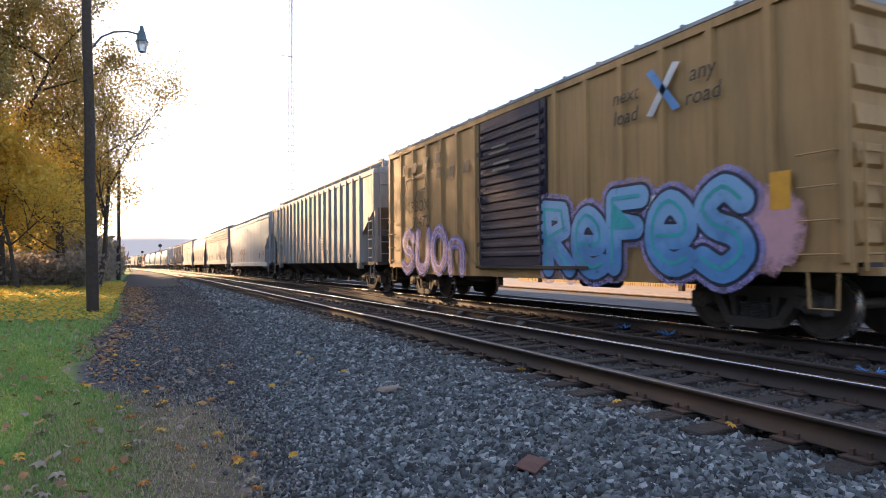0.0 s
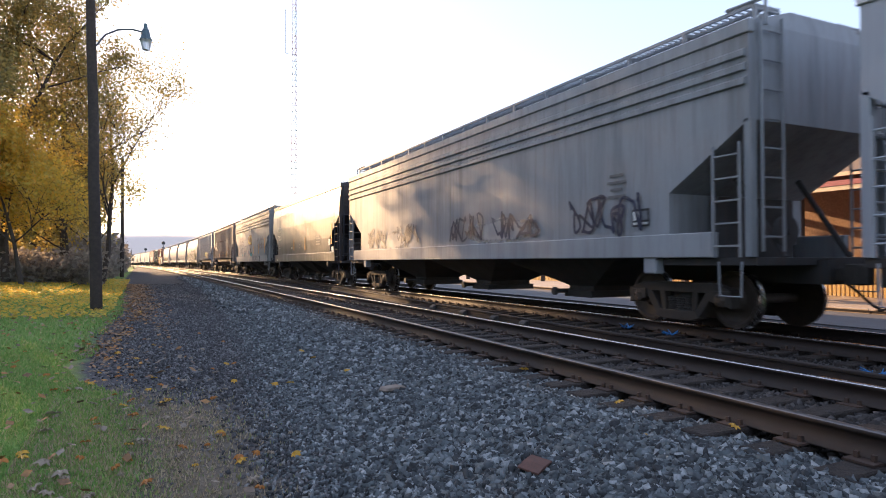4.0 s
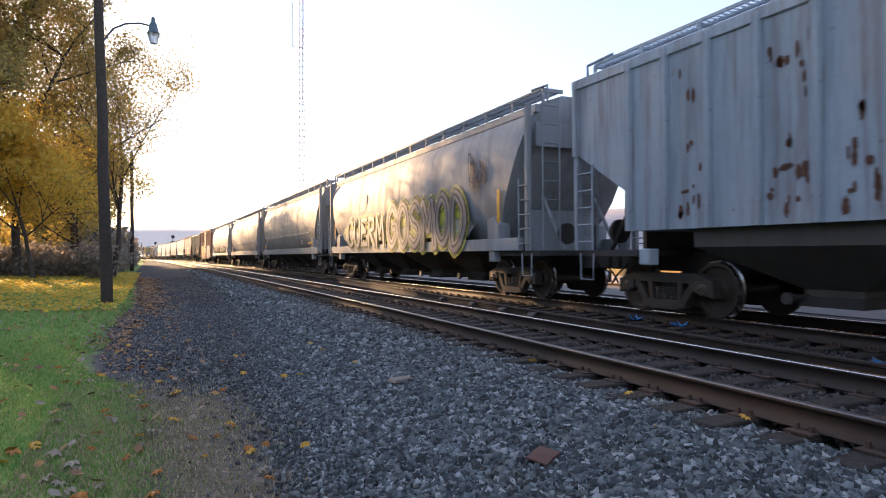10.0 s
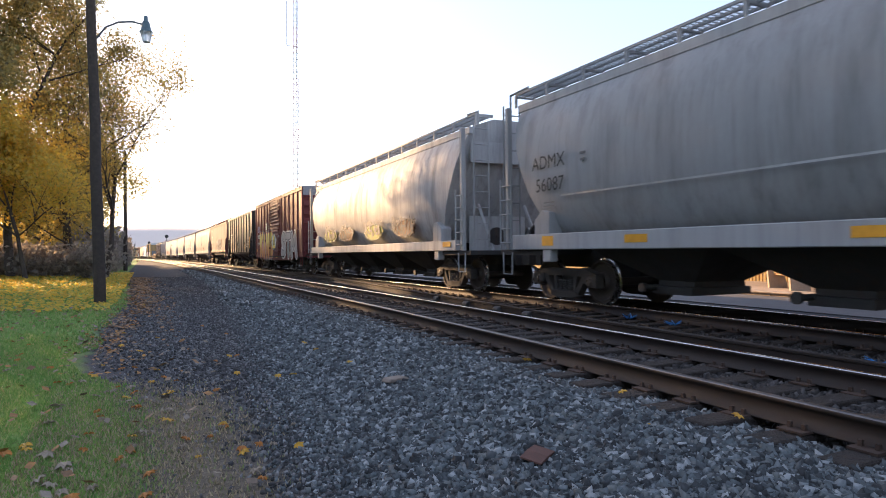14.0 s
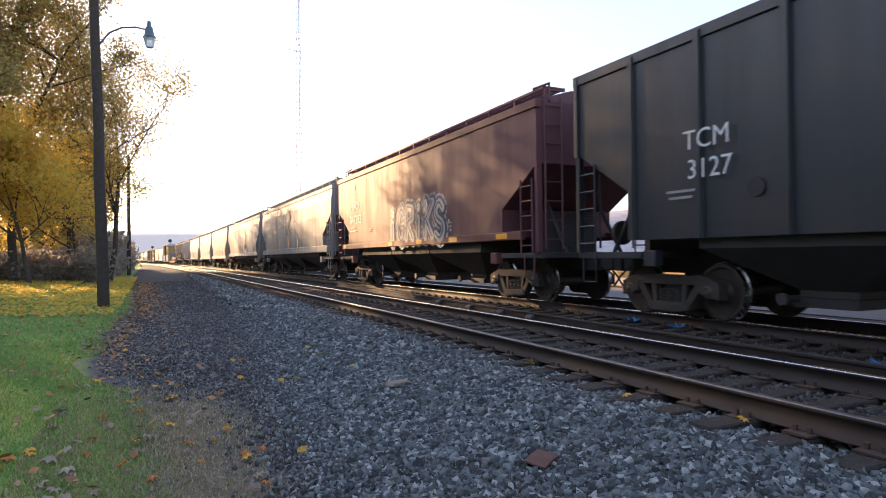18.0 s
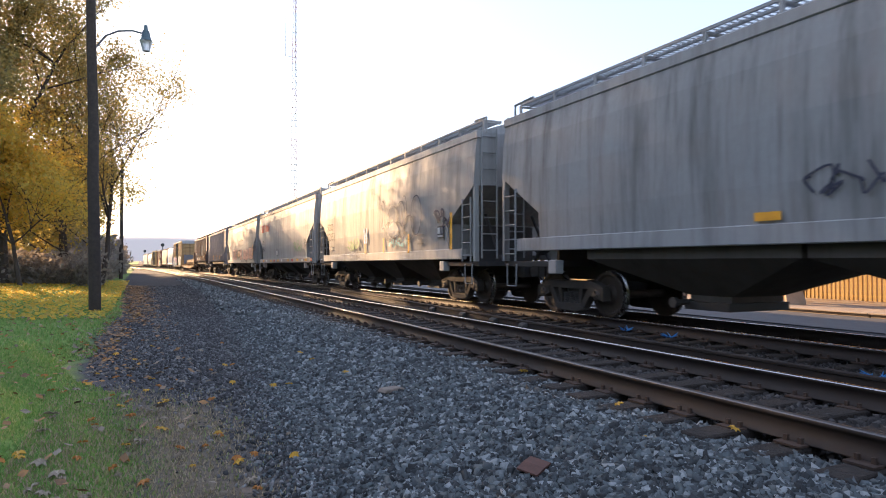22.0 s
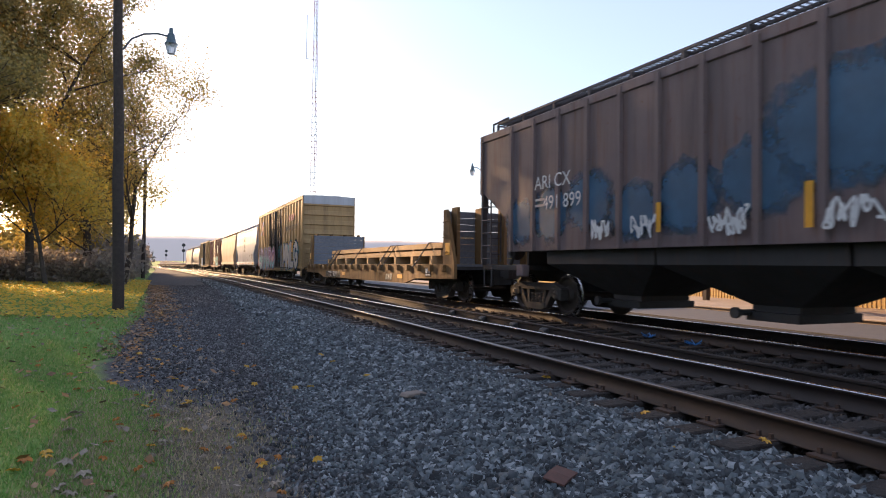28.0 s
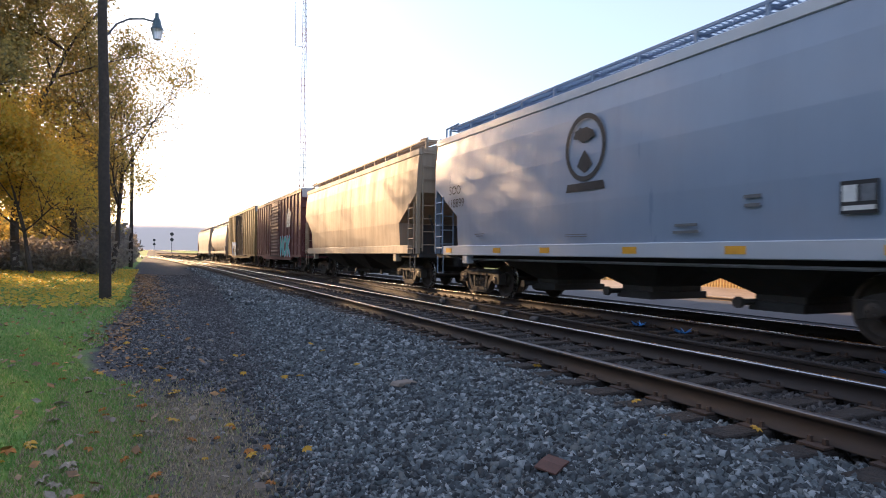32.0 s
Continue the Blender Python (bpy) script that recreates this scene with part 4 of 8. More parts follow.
def flat_car(s0, s1, label, load=False, bulkheads=False, col=(0.42, 0.24, 0.05)):
    a, mid = (s1 - s0) / 2, (s0 + s1) / 2
    car = base("flat_car", label, "flatcar", "freight cars of the train", at=pose(TRAIN_X, mid, 0))
    m = paint("flatcar_paint", col, 0.75, 0.75, 0.6, 0.1)
    for u in (-1, 1):
        bm = bmesh.new()
        x0, x1 = sorted((u * 1.5, u * 1.6))
        slab_x(bm, [(-a, 0.72), (-a, 1.14), (a, 1.14), (a, 0.72), (a - 3.0, 0.68), (a - 4.0, 0.5), (-a + 4.0, 0.5), (-a + 3.0, 0.68)], x0, x1)
        part("side_sill", bm, m, car)
        n = int(2 * a / 0.95)
        for k in range(n):
            y = -a + 0.6 + (2 * a - 1.2) * k / (n - 1)
            bm = bmesh.new()
            x0, x1 = sorted((u * 1.6, u * 1.71))
            box(bm, x0, x1, y - 0.07, y + 0.07, 0.92, 1.12)
            part("stake_pocket", bm, m, car, bevel=0.01)
    bm = bmesh.new()
    box(bm, -1.5, 1.5, -a, a, 0.98, 1.08)
    box(bm, -0.3, 0.3, -a, a, 0.55, 0.98)
    part("underframe", bm, BLACK, car)
    bm = bmesh.new()
    for k in range(int(2 * a / 0.3)):
        y = -a + k * 0.3
        box(bm, -1.5, 1.5, y + 0.01, y + 0.28, 1.082, 1.145)
    part("deck", bm, GREYWOOD, car, "weathered plank deck")
    if bulkheads:
        for s in (-1, 1):
            for u in (-1, 1):
                bm = bmesh.new()
                x0, x1 = sorted((u * 1.42, u * 1.52))
                e = s * (a - 0.15)
                slab_x(bm, [(e, 1.14), (s * (a - 0.95), 1.14), (s * (a - 0.95), 2.78), (s * (a - 0.75), 2.78)], x0, x1)
                bh = part("bulkhead_side", bm, m, car)
                plate(car, "safety_stripe", s * (a - 0.62), 1.6, 0.3, 0.35, u * 1.52 - (0.004 if u < 0 else -0.01), YELLOW)
                grab_irons(car, u * 1.52, s * (a - 0.72), [1.5, 1.95, 2.4], m, 0.14)
            for k in range(8):
                bm = bmesh.new()
                y = s * (a - 1.0)
                box(bm, -1.42, 1.42, y - 0.045, y + 0.045, 1.16 + k * 0.2, 1.35 + k * 0.2)
                part("bulkhead_plank", bm, GREYWOOD, car)
            bm = bmesh.new()
            y = s * (a - 0.75)
            for x in (-1.2, -0.4, 0.4, 1.2):
                box(bm, x - 0.05, x + 0.05, y - 0.2, y + 0.2, 1.14, 2.85)
            part("bulkhead_brace", bm, m, car)
    if load:
        for k in range(9):
            y = -a + 2.4 + (2 * a - 6.2) * k / 8
            bm = bmesh.new()
            box(bm, -1.3, 1.3, y - 0.1, y + 0.1, 1.15, 1.42)
            part("bolster_timber", bm, TIMBER, car)
    add_trucks(car, a - 1.9, mid)
    add_couplers(car, a)
    CARS.append((car, mid))
    return car, a


TRAIN_X, SPEED = 9.45, 13.82
CARS = []


# ---- the line: straight past the lawn, then a long bend to the west on a slight fall ----
def line_x(y):
    if y < 45:
        return 0.0
    return -1.6e-4 * (y - 45) ** 2 if y < 400 else -20.16 - 0.1136 * (y - 400)


def line_z(y):
    y = min(y, 420.0)
    return -0.00275 * (math.sqrt((y - 12) ** 2 + 36) + (y - 12))


def on_line(x, y, z=0.0):
    """A pose beside the track's middle line, turned along it."""
    h = 0.5
    return pose(x + line_x(y), y, z + line_z(y), math.degrees(math.atan2(line_z(y + h) - line_z(y - h), 2 * h)), 0,
                math.degrees(math.atan2(line_x(y - h) - line_x(y + h), 2 * h)))


# ---- ground ----
def lawn_edge(y):
    return np.interp(y, (3.0, 4.2, 6.3, 7.75, 8.9, 10.1, 14.7, 21.6, 42, 80), (0.3, 0.27, 0.24, 0.0, -0.42, -0.53, -0.42, -0.2, -0.55, -1.2))


def stone_edge(y):
    return np.interp(y, (2.0, 3.8, 5.3, 7.2, 11.3, 19.6, 32, 60), (1.2, 1.35, 1.5, 1.7, 2.06, 2.75, 3.3, 3.5))


def ground_z(x, y):
    return bed_z(x - line_x(y), y) + line_z(y)


def bed_z(x, y):
    if x < -0.3:
        z = -0.36 + 0.035 * min(-x - 0.3, 14) + (0.12 * math.exp(-((y - 42) / 14) ** 2) if x < -3 else 0)
    elif x < 2.2:
        z = -0.36
    elif x < 3.5:
        z = -0.36 + 0.15 * (x - 2.2) / 1.3
    elif x < 4.2:
        z = -0.21 - 0.055 * (x - 3.5) / 0.7
    elif x < 11.4:
        z = -0.265
    elif x < 12.6:
        z = -0.265 - 0.085 * (x - 11.4) / 1.2
    else:
        z = -0.35
    near = max(0.0, 1 - abs(y - 15) / 60)
    return z + near * 0.025 * noise.noise((x * 0.9, y * 0.5, 0.3)) * (0.2 if x > 3.5 else 1)


def build_ground():
    xs = [-2400, -600, -200, -80, -40, -25, -15, -10, -7, -5, -4, -3, -2.4, -1.9, -1.5, -1.1, -0.8, -0.5, -0.3, -0.1, 0.2, 0.5, 0.8, 1.2, 1.6, 2.0, 2.2, 2.6, 3.0, 3.25, 3.5, 3.75, 4.0, 4.2, 4.6, 6, 7.4, 9, 11.4, 12.0, 12.6, 14, 17, 22, 30, 50, 100, 300, 900, 2200]
    ys = [-400, -100, -40, -15, -6, -2] + [0.5 * k for k in range(0, 61)] + [32, 35, 38, 42, 46, 50, 55, 60, 70, 85, 100, 130, 170, 230, 320, 500, 900, 1800, 4200]
    V = [(x + line_x(min(y, 500)), y, ground_z(x + line_x(min(y, 500)), y) if y < 500 else line_z(y) - 0.3) for y in ys for x in xs]
    n = len(xs)
    F = [(j * n + i, j * n + i + 1, (j + 1) * n + i + 1, (j + 1) * n + i) for j in range(len(ys) - 1) for i in range(n - 1)]
    ob = new("ground", mesh_np("ground", V, F, GROUND, True))
    tagged(ob, "lawn, cinder path and stone track bed", "ground", kind="structure")


build_ground()


def rail_profile():
    return [(-0.07, -0.185), (0.07, -0.185), (0.07, -0.172), (0.012, -0.15), (0.01, -0.045), (0.036, -0.035), (0.037, -0.008), (0.026, 0.0), (-0.026, 0.0), (-0.037, -0.008), (-0.036, -0.035), (-0.01, -0.045), (-0.012, -0.15), (-0.07, -0.172)]


def rail(parent, x0, x1, y0, y1, bright=None, z=0.0, name="rail", mat=None):
    bm = bmesh.new()
    pr = rail_profile()
    a = [bm.verts.new((x0 + x, y0, zz + z)) for x, zz in pr]
    b = [bm.verts.new((x1 + x, y1, zz + z)) for x, zz in pr]
    for i in range(len(pr)):
        j = (i + 1) % len(pr)
        f = bm.faces.new((a[i], a[j], b[j], b[i]))
    bm.faces.new(a[::-1])
    bm.faces.new(b)
    ob = part(name, bm, mat or RUST_RAIL, parent)
    if bright:
        ob.data.materials.append(bright)
        for p in ob.data.polygons:
            if p.center.z - z > -0.006 and abs(p.normal.z) > 0.6:
                p.material_index = 1
    return ob


def long_rail(parent, x, ys, bright):
    """A rail that follows the line through the given places along it."""
    pr = rail_profile()
    n = len(pr)
    V = [(x + line_x(y) + u, y, line_z(y) + z) for y in ys for u, z in pr]
    F = [(k * n + i, (k + 1) * n + i, (k + 1) * n + (i + 1) % n, k * n + (i + 1) % n) for k in range(len(ys) - 1) for i in range(n)]
    ob = new("rail", mesh_np("rail", V, F, RUST_RAIL))
    ob.parent = parent
    ob.data.materials.append(bright)
    for p in ob.data.polygons:
        if p.index % n in (6, 7, 8):
            p.material_index = 1
    return ob


def build_track(cx, label, near_y, far_y, seed, head):
    rng = random.Random(seed)
    tr = base("railway_track", label, "railway track", "tracks", "structure", at=pose(0, 0, 0))
    for s in (-1, 1):
        long_rail(tr, cx + s * 0.7525, [-60, -10, 0] + list(range(4, 60, 4)) + list(range(60, 700, 10)), head if s < 0 else BRIGHT)
    bm = bmesh.new()
    box(bm, -1.29, 1.29, -0.115, 0.115, -0.36, -0.19)
    tie = mesh_of("tie", bm, TIE, 0.012)
    bm = bmesh.new()
    for s in (-1, 1):
        box(bm, s * 0.7525 - 0.18, s * 0.7525 + 0.18, -0.1, 0.1, -0.192, -0.176)
        for u in (-0.095, 0.095):
            for k in (-1, 1):
                box(bm, s * 0.7525 + u - 0.014, s * 0.7525 + u + 0.014, k * 0.055 - 0.014, k * 0.055 + 0.014, -0.176, -0.135)
    pl = mesh_of("tie_plate", bm, PLATE)
    y = near_y
    k = 0
    while k < 150 and y < far_y:
        t = shared("tie", tie, tr, on_line(cx + rng.uniform(-0.04, 0.04), y, rng.uniform(-0.015, 0.004)) @ pose(0, 0, 0, 0, 0, rng.uniform(-1.2, 1.2)))
        shared("tie_plate", pl, tr, on_line(cx, y))
        y += 0.5
        k += 1
    # the rest of the ties, far along the line
    V, F = [], []
    while y < 260:
        b = len(V)
        for x in (cx - 1.29, cx + 1.29):
            for yy in (y - 0.115, y + 0.115):
                for z in (-0.36, -0.19):
                    V.append((x + line_x(yy), yy, z + line_z(yy)))
        F += [tuple(b + i for i in f) for f in ((0, 1, 3, 2), (4, 6, 7, 5), (0, 4, 5, 1), (2, 3, 7, 6), (1, 5, 7, 3))]
        y += 0.5
    ob = new("far_ties", mesh_np("far_ties", V, F, TIE))
    ob.parent = tr
    ob["kind"] = "stuff"
    return tr


track_near = build_track(5.3025, "empty track with rusty rails on wooden ties", -3.0, 72.0, 3, DULL_HEAD)
track_train = build_track(TRAIN_X, "train's track with polished rails on wooden ties", 0.0, 75.0, 4, BRIGHT)

# a loose spare rail between the two tracks, with dark blocks against its web
spare = base("spare_rail", "rusty spare rail lying between the tracks", "rail", at=pose(0, 0, 0))
rail(spare, 6.70, 6.78, 1.5, 9.0, None, -0.012, "rail")
rail(spare, 6.78, 7.5, 9.0, 26.0, None, -0.012, "rail")
for y in (10.1, 11.3, 12.8, 14.6):
    bm = bmesh.new()
    slab_y(bm, [(-0.13, -0.17), (-0.13, -0.09), (-0.06, -0.05), (-0.012, -0.05), (-0.012, -0.17)], -0.11, 0.11)
    ob = part("rail_brace", bm, BLACK, spare, "", 0.02)
    ob.location = (6.78 + (y - 9) * 0.0424, y, 0)


# ---- wooden lamp posts beside the lawn ----
def lamp_post(x, y, z0, height, r0, r1, arm=None, side=1, label="tall weathered wooden pole", lean=0.0):
    p = base("lamp_post", label, "lamp post", "wooden poles", at=pose(x, y, z0 + line_z(y), 0, lean))
    bm = bmesh.new()
    bend = random.Random(int(y * 10))
    path_tube(bm, [(bend.uniform(-0.015, 0.015), bend.uniform(-0.015, 0.015), height * k / 8) for k in range(9)], [r0 + (r1 - r0) * k / 8 for k in range(9)], 12)
    part("pole", bm, POLE, p, smooth=True)
    if arm:
        za, reach = arm
        bm = bmesh.new()
        pts = [(0.12 * side, 0, za - 0.55), (0.35 * side, 0, za - 0.2), (0.7 * side, 0, za), (reach * 0.75 * side, 0, za + 0.06), (reach * side, 0, za)]
        path_tube(bm, pts, 0.03, 8)
        part("arm", bm, plain("dark_galvanised_arm", (0.09, 0.10, 0.11), 0.5, 0.5), p)
        bm = bmesh.new()
        X = reach * side
        path_tube(bm, [(X, 0, za + d) for d in (0.28, 0.12, 0.1, -0.12, -0.22)], [0.05, 0.07, 0.1, 0.14, 0.2], 12)
        part("lamp_head", bm, plain("dull_blue_grey_enamel", (0.08, 0.13, 0.16), 0.5), p)
        bm = bmesh.new()
        tube(bm, (X, 0, za - 0.22), (X, 0, za - 0.52), 0.18, 12, 0.11)
        m, nn, ll, b = nodes_of("lamp_globe_glass")
        b.inputs["Base Color"].default_value = (0.75, 0.78, 0.8, 1)
        b.inputs["Roughness"].default_value = 0.25
        b.inputs["Transmission Weight"].default_value = 0.6
        part("globe", bm, m, p, "unlit glass globe")
    return p


lamp_post(-0.93, 21.2, -0.38, 10.5, 0.17, 0.12, (8.42, 1.45), 1, "tall weathered wooden pole with a curved lamp arm", -1.2)
lamp_post(-1.35, 68, -0.4, 11.6, 0.19, 0.14)
lamp_post(20.0, 37.4, -0.35, 8.9, 0.15, 0.11, (8.0, 1.1), -1, "wooden pole with a small curved lamp behind the tracks")
lamp_post(22.2, 31.9, -0.35, 8.0, 0.14, 0.10, (6.3, 1.3), -1, "wooden pole with a small curved lamp behind the tracks")
lamp_post(30, 49.7, -0.35, 6.8, 0.14, 0.11, None, 1, "short bare wooden pole behind the tracks")

# ---- radio mast ----
mast = base("radio_mast", "tall thin red and white lattice radio mast", "radio mast", at=pose(44, 200, -0.35))
MAST_RED, MAST_WHITE = plain("mast_red", (0.36, 0.15, 0.13), 0.6), plain("mast_grey", (0.34, 0.34, 0.35), 0.6)
for k in range(14):
    bm = bmesh.new()
    z0, z1 = k * 8.0, k * 8.0 + 8.0
    w0, w1 = 1.25 - 0.055 * k, 1.25 - 0.055 * (k + 1)
    cor = [(math.cos(a), math.sin(a)) for a in (0.5, 2.594, 4.689)]
    for i in range(3):
        a, b = cor[i], cor[(i + 1) % 3]
        tube(bm, (a[0] * w0, a[1] * w0, z0), (a[0] * w1, a[1] * w1, z1), 0.085, 4)
        for j in range(4):
            u, v = j / 4, (j + 1) / 4
            wu, wv = w0 + (w1 - w0) * u, w0 + (w1 - w0) * v
            zu, zv = z0 + 8 * u, z0 + 8 * v
            tube(bm, (a[0] * wu, a[1] * wu, zu), (b[0] * wv, b[1] * wv, zv), 0.05, 3)
            tube(bm, (a[0] * wv, a[1] * wv, zv), (b[0] * wv, b[1] * wv, zv), 0.06, 3)
    part("mast_section", bm, MAST_WHITE if k % 2 else MAST_RED, mast)
bm = bmesh.new()
box(bm, -3.0, 0.2, -0.05, 0.05, 66, 66.15)
tube(bm, (-2.9, 0, 66), (-2.9, 0, 80), 0.1, 5)
part("side_antenna", bm, MAST_WHITE, mast)


# ---- trees ----
def tree(name, x, y, z, height, spread, leaves, mat, seed, label, lean=(0, 0), trunk_r=0.3, leaf=0.16, gap=0.0, low=0.25, floor=0.0, crown=None):
    rng = random.Random(seed)
    t = base(name, label, "tree", "trees beside the lawn", at=pose(x, y, z))
    bm = bmesh.new()
    tips = []

    def grow(p, d, length, r, depth):
        steps = 3
        for i in range(steps):
            d = (d + Vector((rng.uniform(-1, 1), rng.uniform(-1, 1), rng.uniform(-0.3, 0.6))) * 0.16).normalized()
            q = p + d * (length / steps)
            tube(bm, p, q, r, 6 if r > 0.06 else 4, r * 0.86)
            p, r = q, r * 0.86
            if depth <= 2:
                tips.append((p.copy(), depth))
            if depth > 0 and i > 0:
                for _ in range(2 if depth > 1 else 1):
                    side = Vector((rng.uniform(-1, 1), rng.uniform(-1, 1), rng.uniform(-0.15, 0.75))).normalized()
                    grow(p, (d * 0.45 + side * 0.85).normalized(), length * rng.uniform(0.52, 0.74), r * 0.62, depth - 1)
        if depth > 0:
            grow(p, d, length * 0.62, r * 0.8, depth - 1)

    grow(Vector((0, 0, -0.1)), Vector((lean[0], lean[1], 1)).normalized(), height * 0.42, trunk_r, 4)
    part("trunk", bm, BARK, t)
    pts = np.array([tuple(p) for p, dpt in tips if p.z > max(height * low, floor)])
    r = np.random.RandomState(seed)
    pts = pts[r.rand(len(pts)) > gap]
    if crown:        # tufts through the crown's volume as well, with gaps between them
        cx, cz, rx, rz, n = crown
        q = r.normal(size=(n, 3))
        q *= (r.uniform(0.25, 1, n) ** 0.45 / np.linalg.norm(q, axis=1))[:, None]
        q = q * np.array([rx, rx, rz]) + np.array([cx, 0, cz])
        pts = np.concatenate([pts, q])
    idx = r.randint(0, len(pts), leaves)
    c = pts[idx] + r.normal(0, 0.3 * spread, (leaves, 3)) * np.array([1, 1, 0.75])
    c[:, 2] = np.where(c[:, 2] < floor, floor + np.abs(c[:, 2] - floor) * 0.7, c[:, 2]) + np.abs(r.normal(0, 0.5, leaves))
    u = r.normal(size=(leaves, 3)); u /= np.linalg.norm(u, axis=1)[:, None]
    w = np.cross(u, r.normal(size=(leaves, 3))); w /= np.linalg.norm(w, axis=1)[:, None]
    s = (leaf * r.uniform(0.55, 1.25, leaves))[:, None]
    V = np.stack([c - u * s * 0.6, c + w * s * 0.42, c + u * s * 0.7, c - w * s * 0.42], 1).reshape(-1, 3)
    F = np.arange(leaves * 4).reshape(-1, 4)
    ob = new("crown", mesh_np("crown", V, F, mat))
    ob.parent = t
    return t


GOLD = leafy("autumn_gold_leaves", [(0.60, 0.44, 0.07), (0.80, 0.58, 0.09), (0.86, 0.54, 0.07), (0.62, 0.52, 0.12), (0.82, 0.46, 0.07)], 0.62)
OLIVE = leafy("olive_brown_leaves", [(0.20, 0.17, 0.06), (0.34, 0.26, 0.08), (0.52, 0.36, 0.09), (0.26, 0.22, 0.07)], 0.45)
MIXED = leafy("fading_green_gold_leaves", [(0.34, 0.29, 0.08), (0.58, 0.40, 0.08), (0.46, 0.36, 0.10), (0.28, 0.24, 0.08), (0.70, 0.43, 0.07)], 0.5)
SCRUB = leafy("dull_scrub_leaves", [(0.22, 0.19, 0.16), (0.30, 0.26, 0.21), (0.38, 0.32, 0.25)], 0.5)

tree("maple_tree", -10.6, 38, -0.4, 18, 1.6, 44000, OLIVE, 11, "big tree in thinning olive and brown autumn leaf", (0.02, -0.05), 0.36, 0.14, 0.05, floor=6.5, crown=(0.4, 12.0, 5.0, 6.0, 340))
tree("maple_tree", -6.3, 41, -0.4, 19, 1.1, 64000, OLIVE, 13, "tall tree in dense olive brown leaf", (0.02, 0), 0.26, 0.13, 0.0, floor=9.4, crown=(0.2, 14.0, 3.6, 4.8, 420))
tree("maple_tree", -4.2, 46, -0.4, 18, 0.9, 24000, OLIVE, 17, "tall slender tree in thin olive and gold leaf", (0.0, 0), 0.18, 0.12, 0.1, floor=7.5, crown=(-0.2, 13.0, 2.3, 5.0, 280))
tree("maple_tree", -1.9, 44, -0.4, 15.0, 0.75, 18000, MIXED, 23, "slender airy tree in sparse gold and green leaf", (0.04, 0), 0.17, 0.11, 0.1, floor=3.4, crown=(0.75, 8.8, 2.1, 5.0, 330))
tree("maple_tree", -2.7, 50, -0.5, 9, 0.8, 6000, MIXED, 33, "slim young tree in gold leaf", (0, 0), 0.1, 0.15, 0.0, floor=2.2, crown=(0, 5.6, 1.9, 3.6, 150))
tree("maple_tree", -5.2, 38.5, -0.4, 9, 0.9, 20000, GOLD, 31, "low spreading tree in gold leaf hanging over the lawn", (0, 0), 0.13, 0.14, 0.0, 0.15, 2.3, (0, 6.0, 2.9, 3.3, 340))
tree("maple_tree", -8.6, 39, -0.4, 9, 0.9, 18000, GOLD, 37, "low spreading tree in orange gold leaf beside the lawn", (0, 0), 0.13, 0.14, 0.0, 0.15, 2.2, (0, 6.0, 3.0, 3.4, 320))
tree("maple_tree", -3.5, 45, -0.5, 8, 0.9, 10000, MIXED, 43, "low tree in green and gold leaf behind the lawn", (0, 0), 0.12, 0.16, 0.0, 0.1, 1.9, (0, 5.0, 2.1, 3.2, 200))
tree("maple_tree", -14.5, 52, -0.5, 10, 1.5, 12000, GOLD, 41, "broad tree in gold leaf behind the lawn", (0, 0), 0.26, 0.22, 0.0, 0.1, 2.2, (0, 6.0, 4.6, 4.0, 220))
tree("maple_tree", -6.5, 62, -0.6, 8, 1.4, 9000, MIXED, 45, "tree in thinning green and gold leaf behind the lawn", (0, 0), 0.2, 0.24, 0.1, floor=2.0, crown=(0.2, 5.0, 3.6, 3.0, 160))
# three trees hidden by the nearer crowns, added to break up sun on the train
tree("maple_tree", -5.6, 72, -0.7, 15, 1.5, 11000, OLIVE, 67, "tall thin olive tree added behind the others to dapple the cars", (0, 0), 0.26, 0.22, 0.0, floor=5.0, crown=(0, 10.5, 2.8, 4.6, 200))
tree("maple_tree", -6.8, 86, -0.8, 17, 1.6, 12000, OLIVE, 71, "tall thin olive tree added behind the others to dapple the cars", (0, 0), 0.28, 0.24, 0.0, floor=5.0, crown=(0, 11.5, 3.2, 5.6, 220))
tree("maple_tree", -8.4, 102, -0.9, 18, 1.6, 12000, OLIVE, 73, "tall thin olive tree added behind the others to dapple the cars", (0, 0), 0.28, 0.26, 0.0, floor=5.0, crown=(0, 12.0, 3.4, 5.8, 220))
# out of view, added only for the shade it casts over the lawn
tree("maple_tree", -24, 44, -0.3, 16, 1.7, 12000, OLIVE, 47, "unseen olive tree added to shade the lawn", (0, 0), 0.36, 0.5, 0.0, floor=1.6, crown=(0, 7.5, 6.5, 6.5, 150))
# hidden far trees, added so their shadows dapple the distant cars
tree("maple_tree", -10, 84, -0.6, 9, 1.3, 6000, MIXED, 53, "thin gold tree added behind the others to dapple far cars", (0, 0), 0.2, 0.3, 0.1, floor=2.0, crown=(0, 5.0, 4.0, 3.4, 60))
tree("maple_tree", -15, 104, -0.7, 10, 1.3, 6000, OLIVE, 59, "thin olive tree added behind the others to dapple far cars", (0, 0), 0.2, 0.3, 0.1, floor=2.0, crown=(0, 5.5, 4.0, 4.0, 60))
tree("maple_tree", -17, 130, -0.8, 10, 1.3, 6000, OLIVE, 61, "thin olive tree added behind the others to dapple far cars", (0, 0), 0.2, 0.35, 0.1, floor=2.0, crown=(0, 5.5, 4.5, 4, 60))


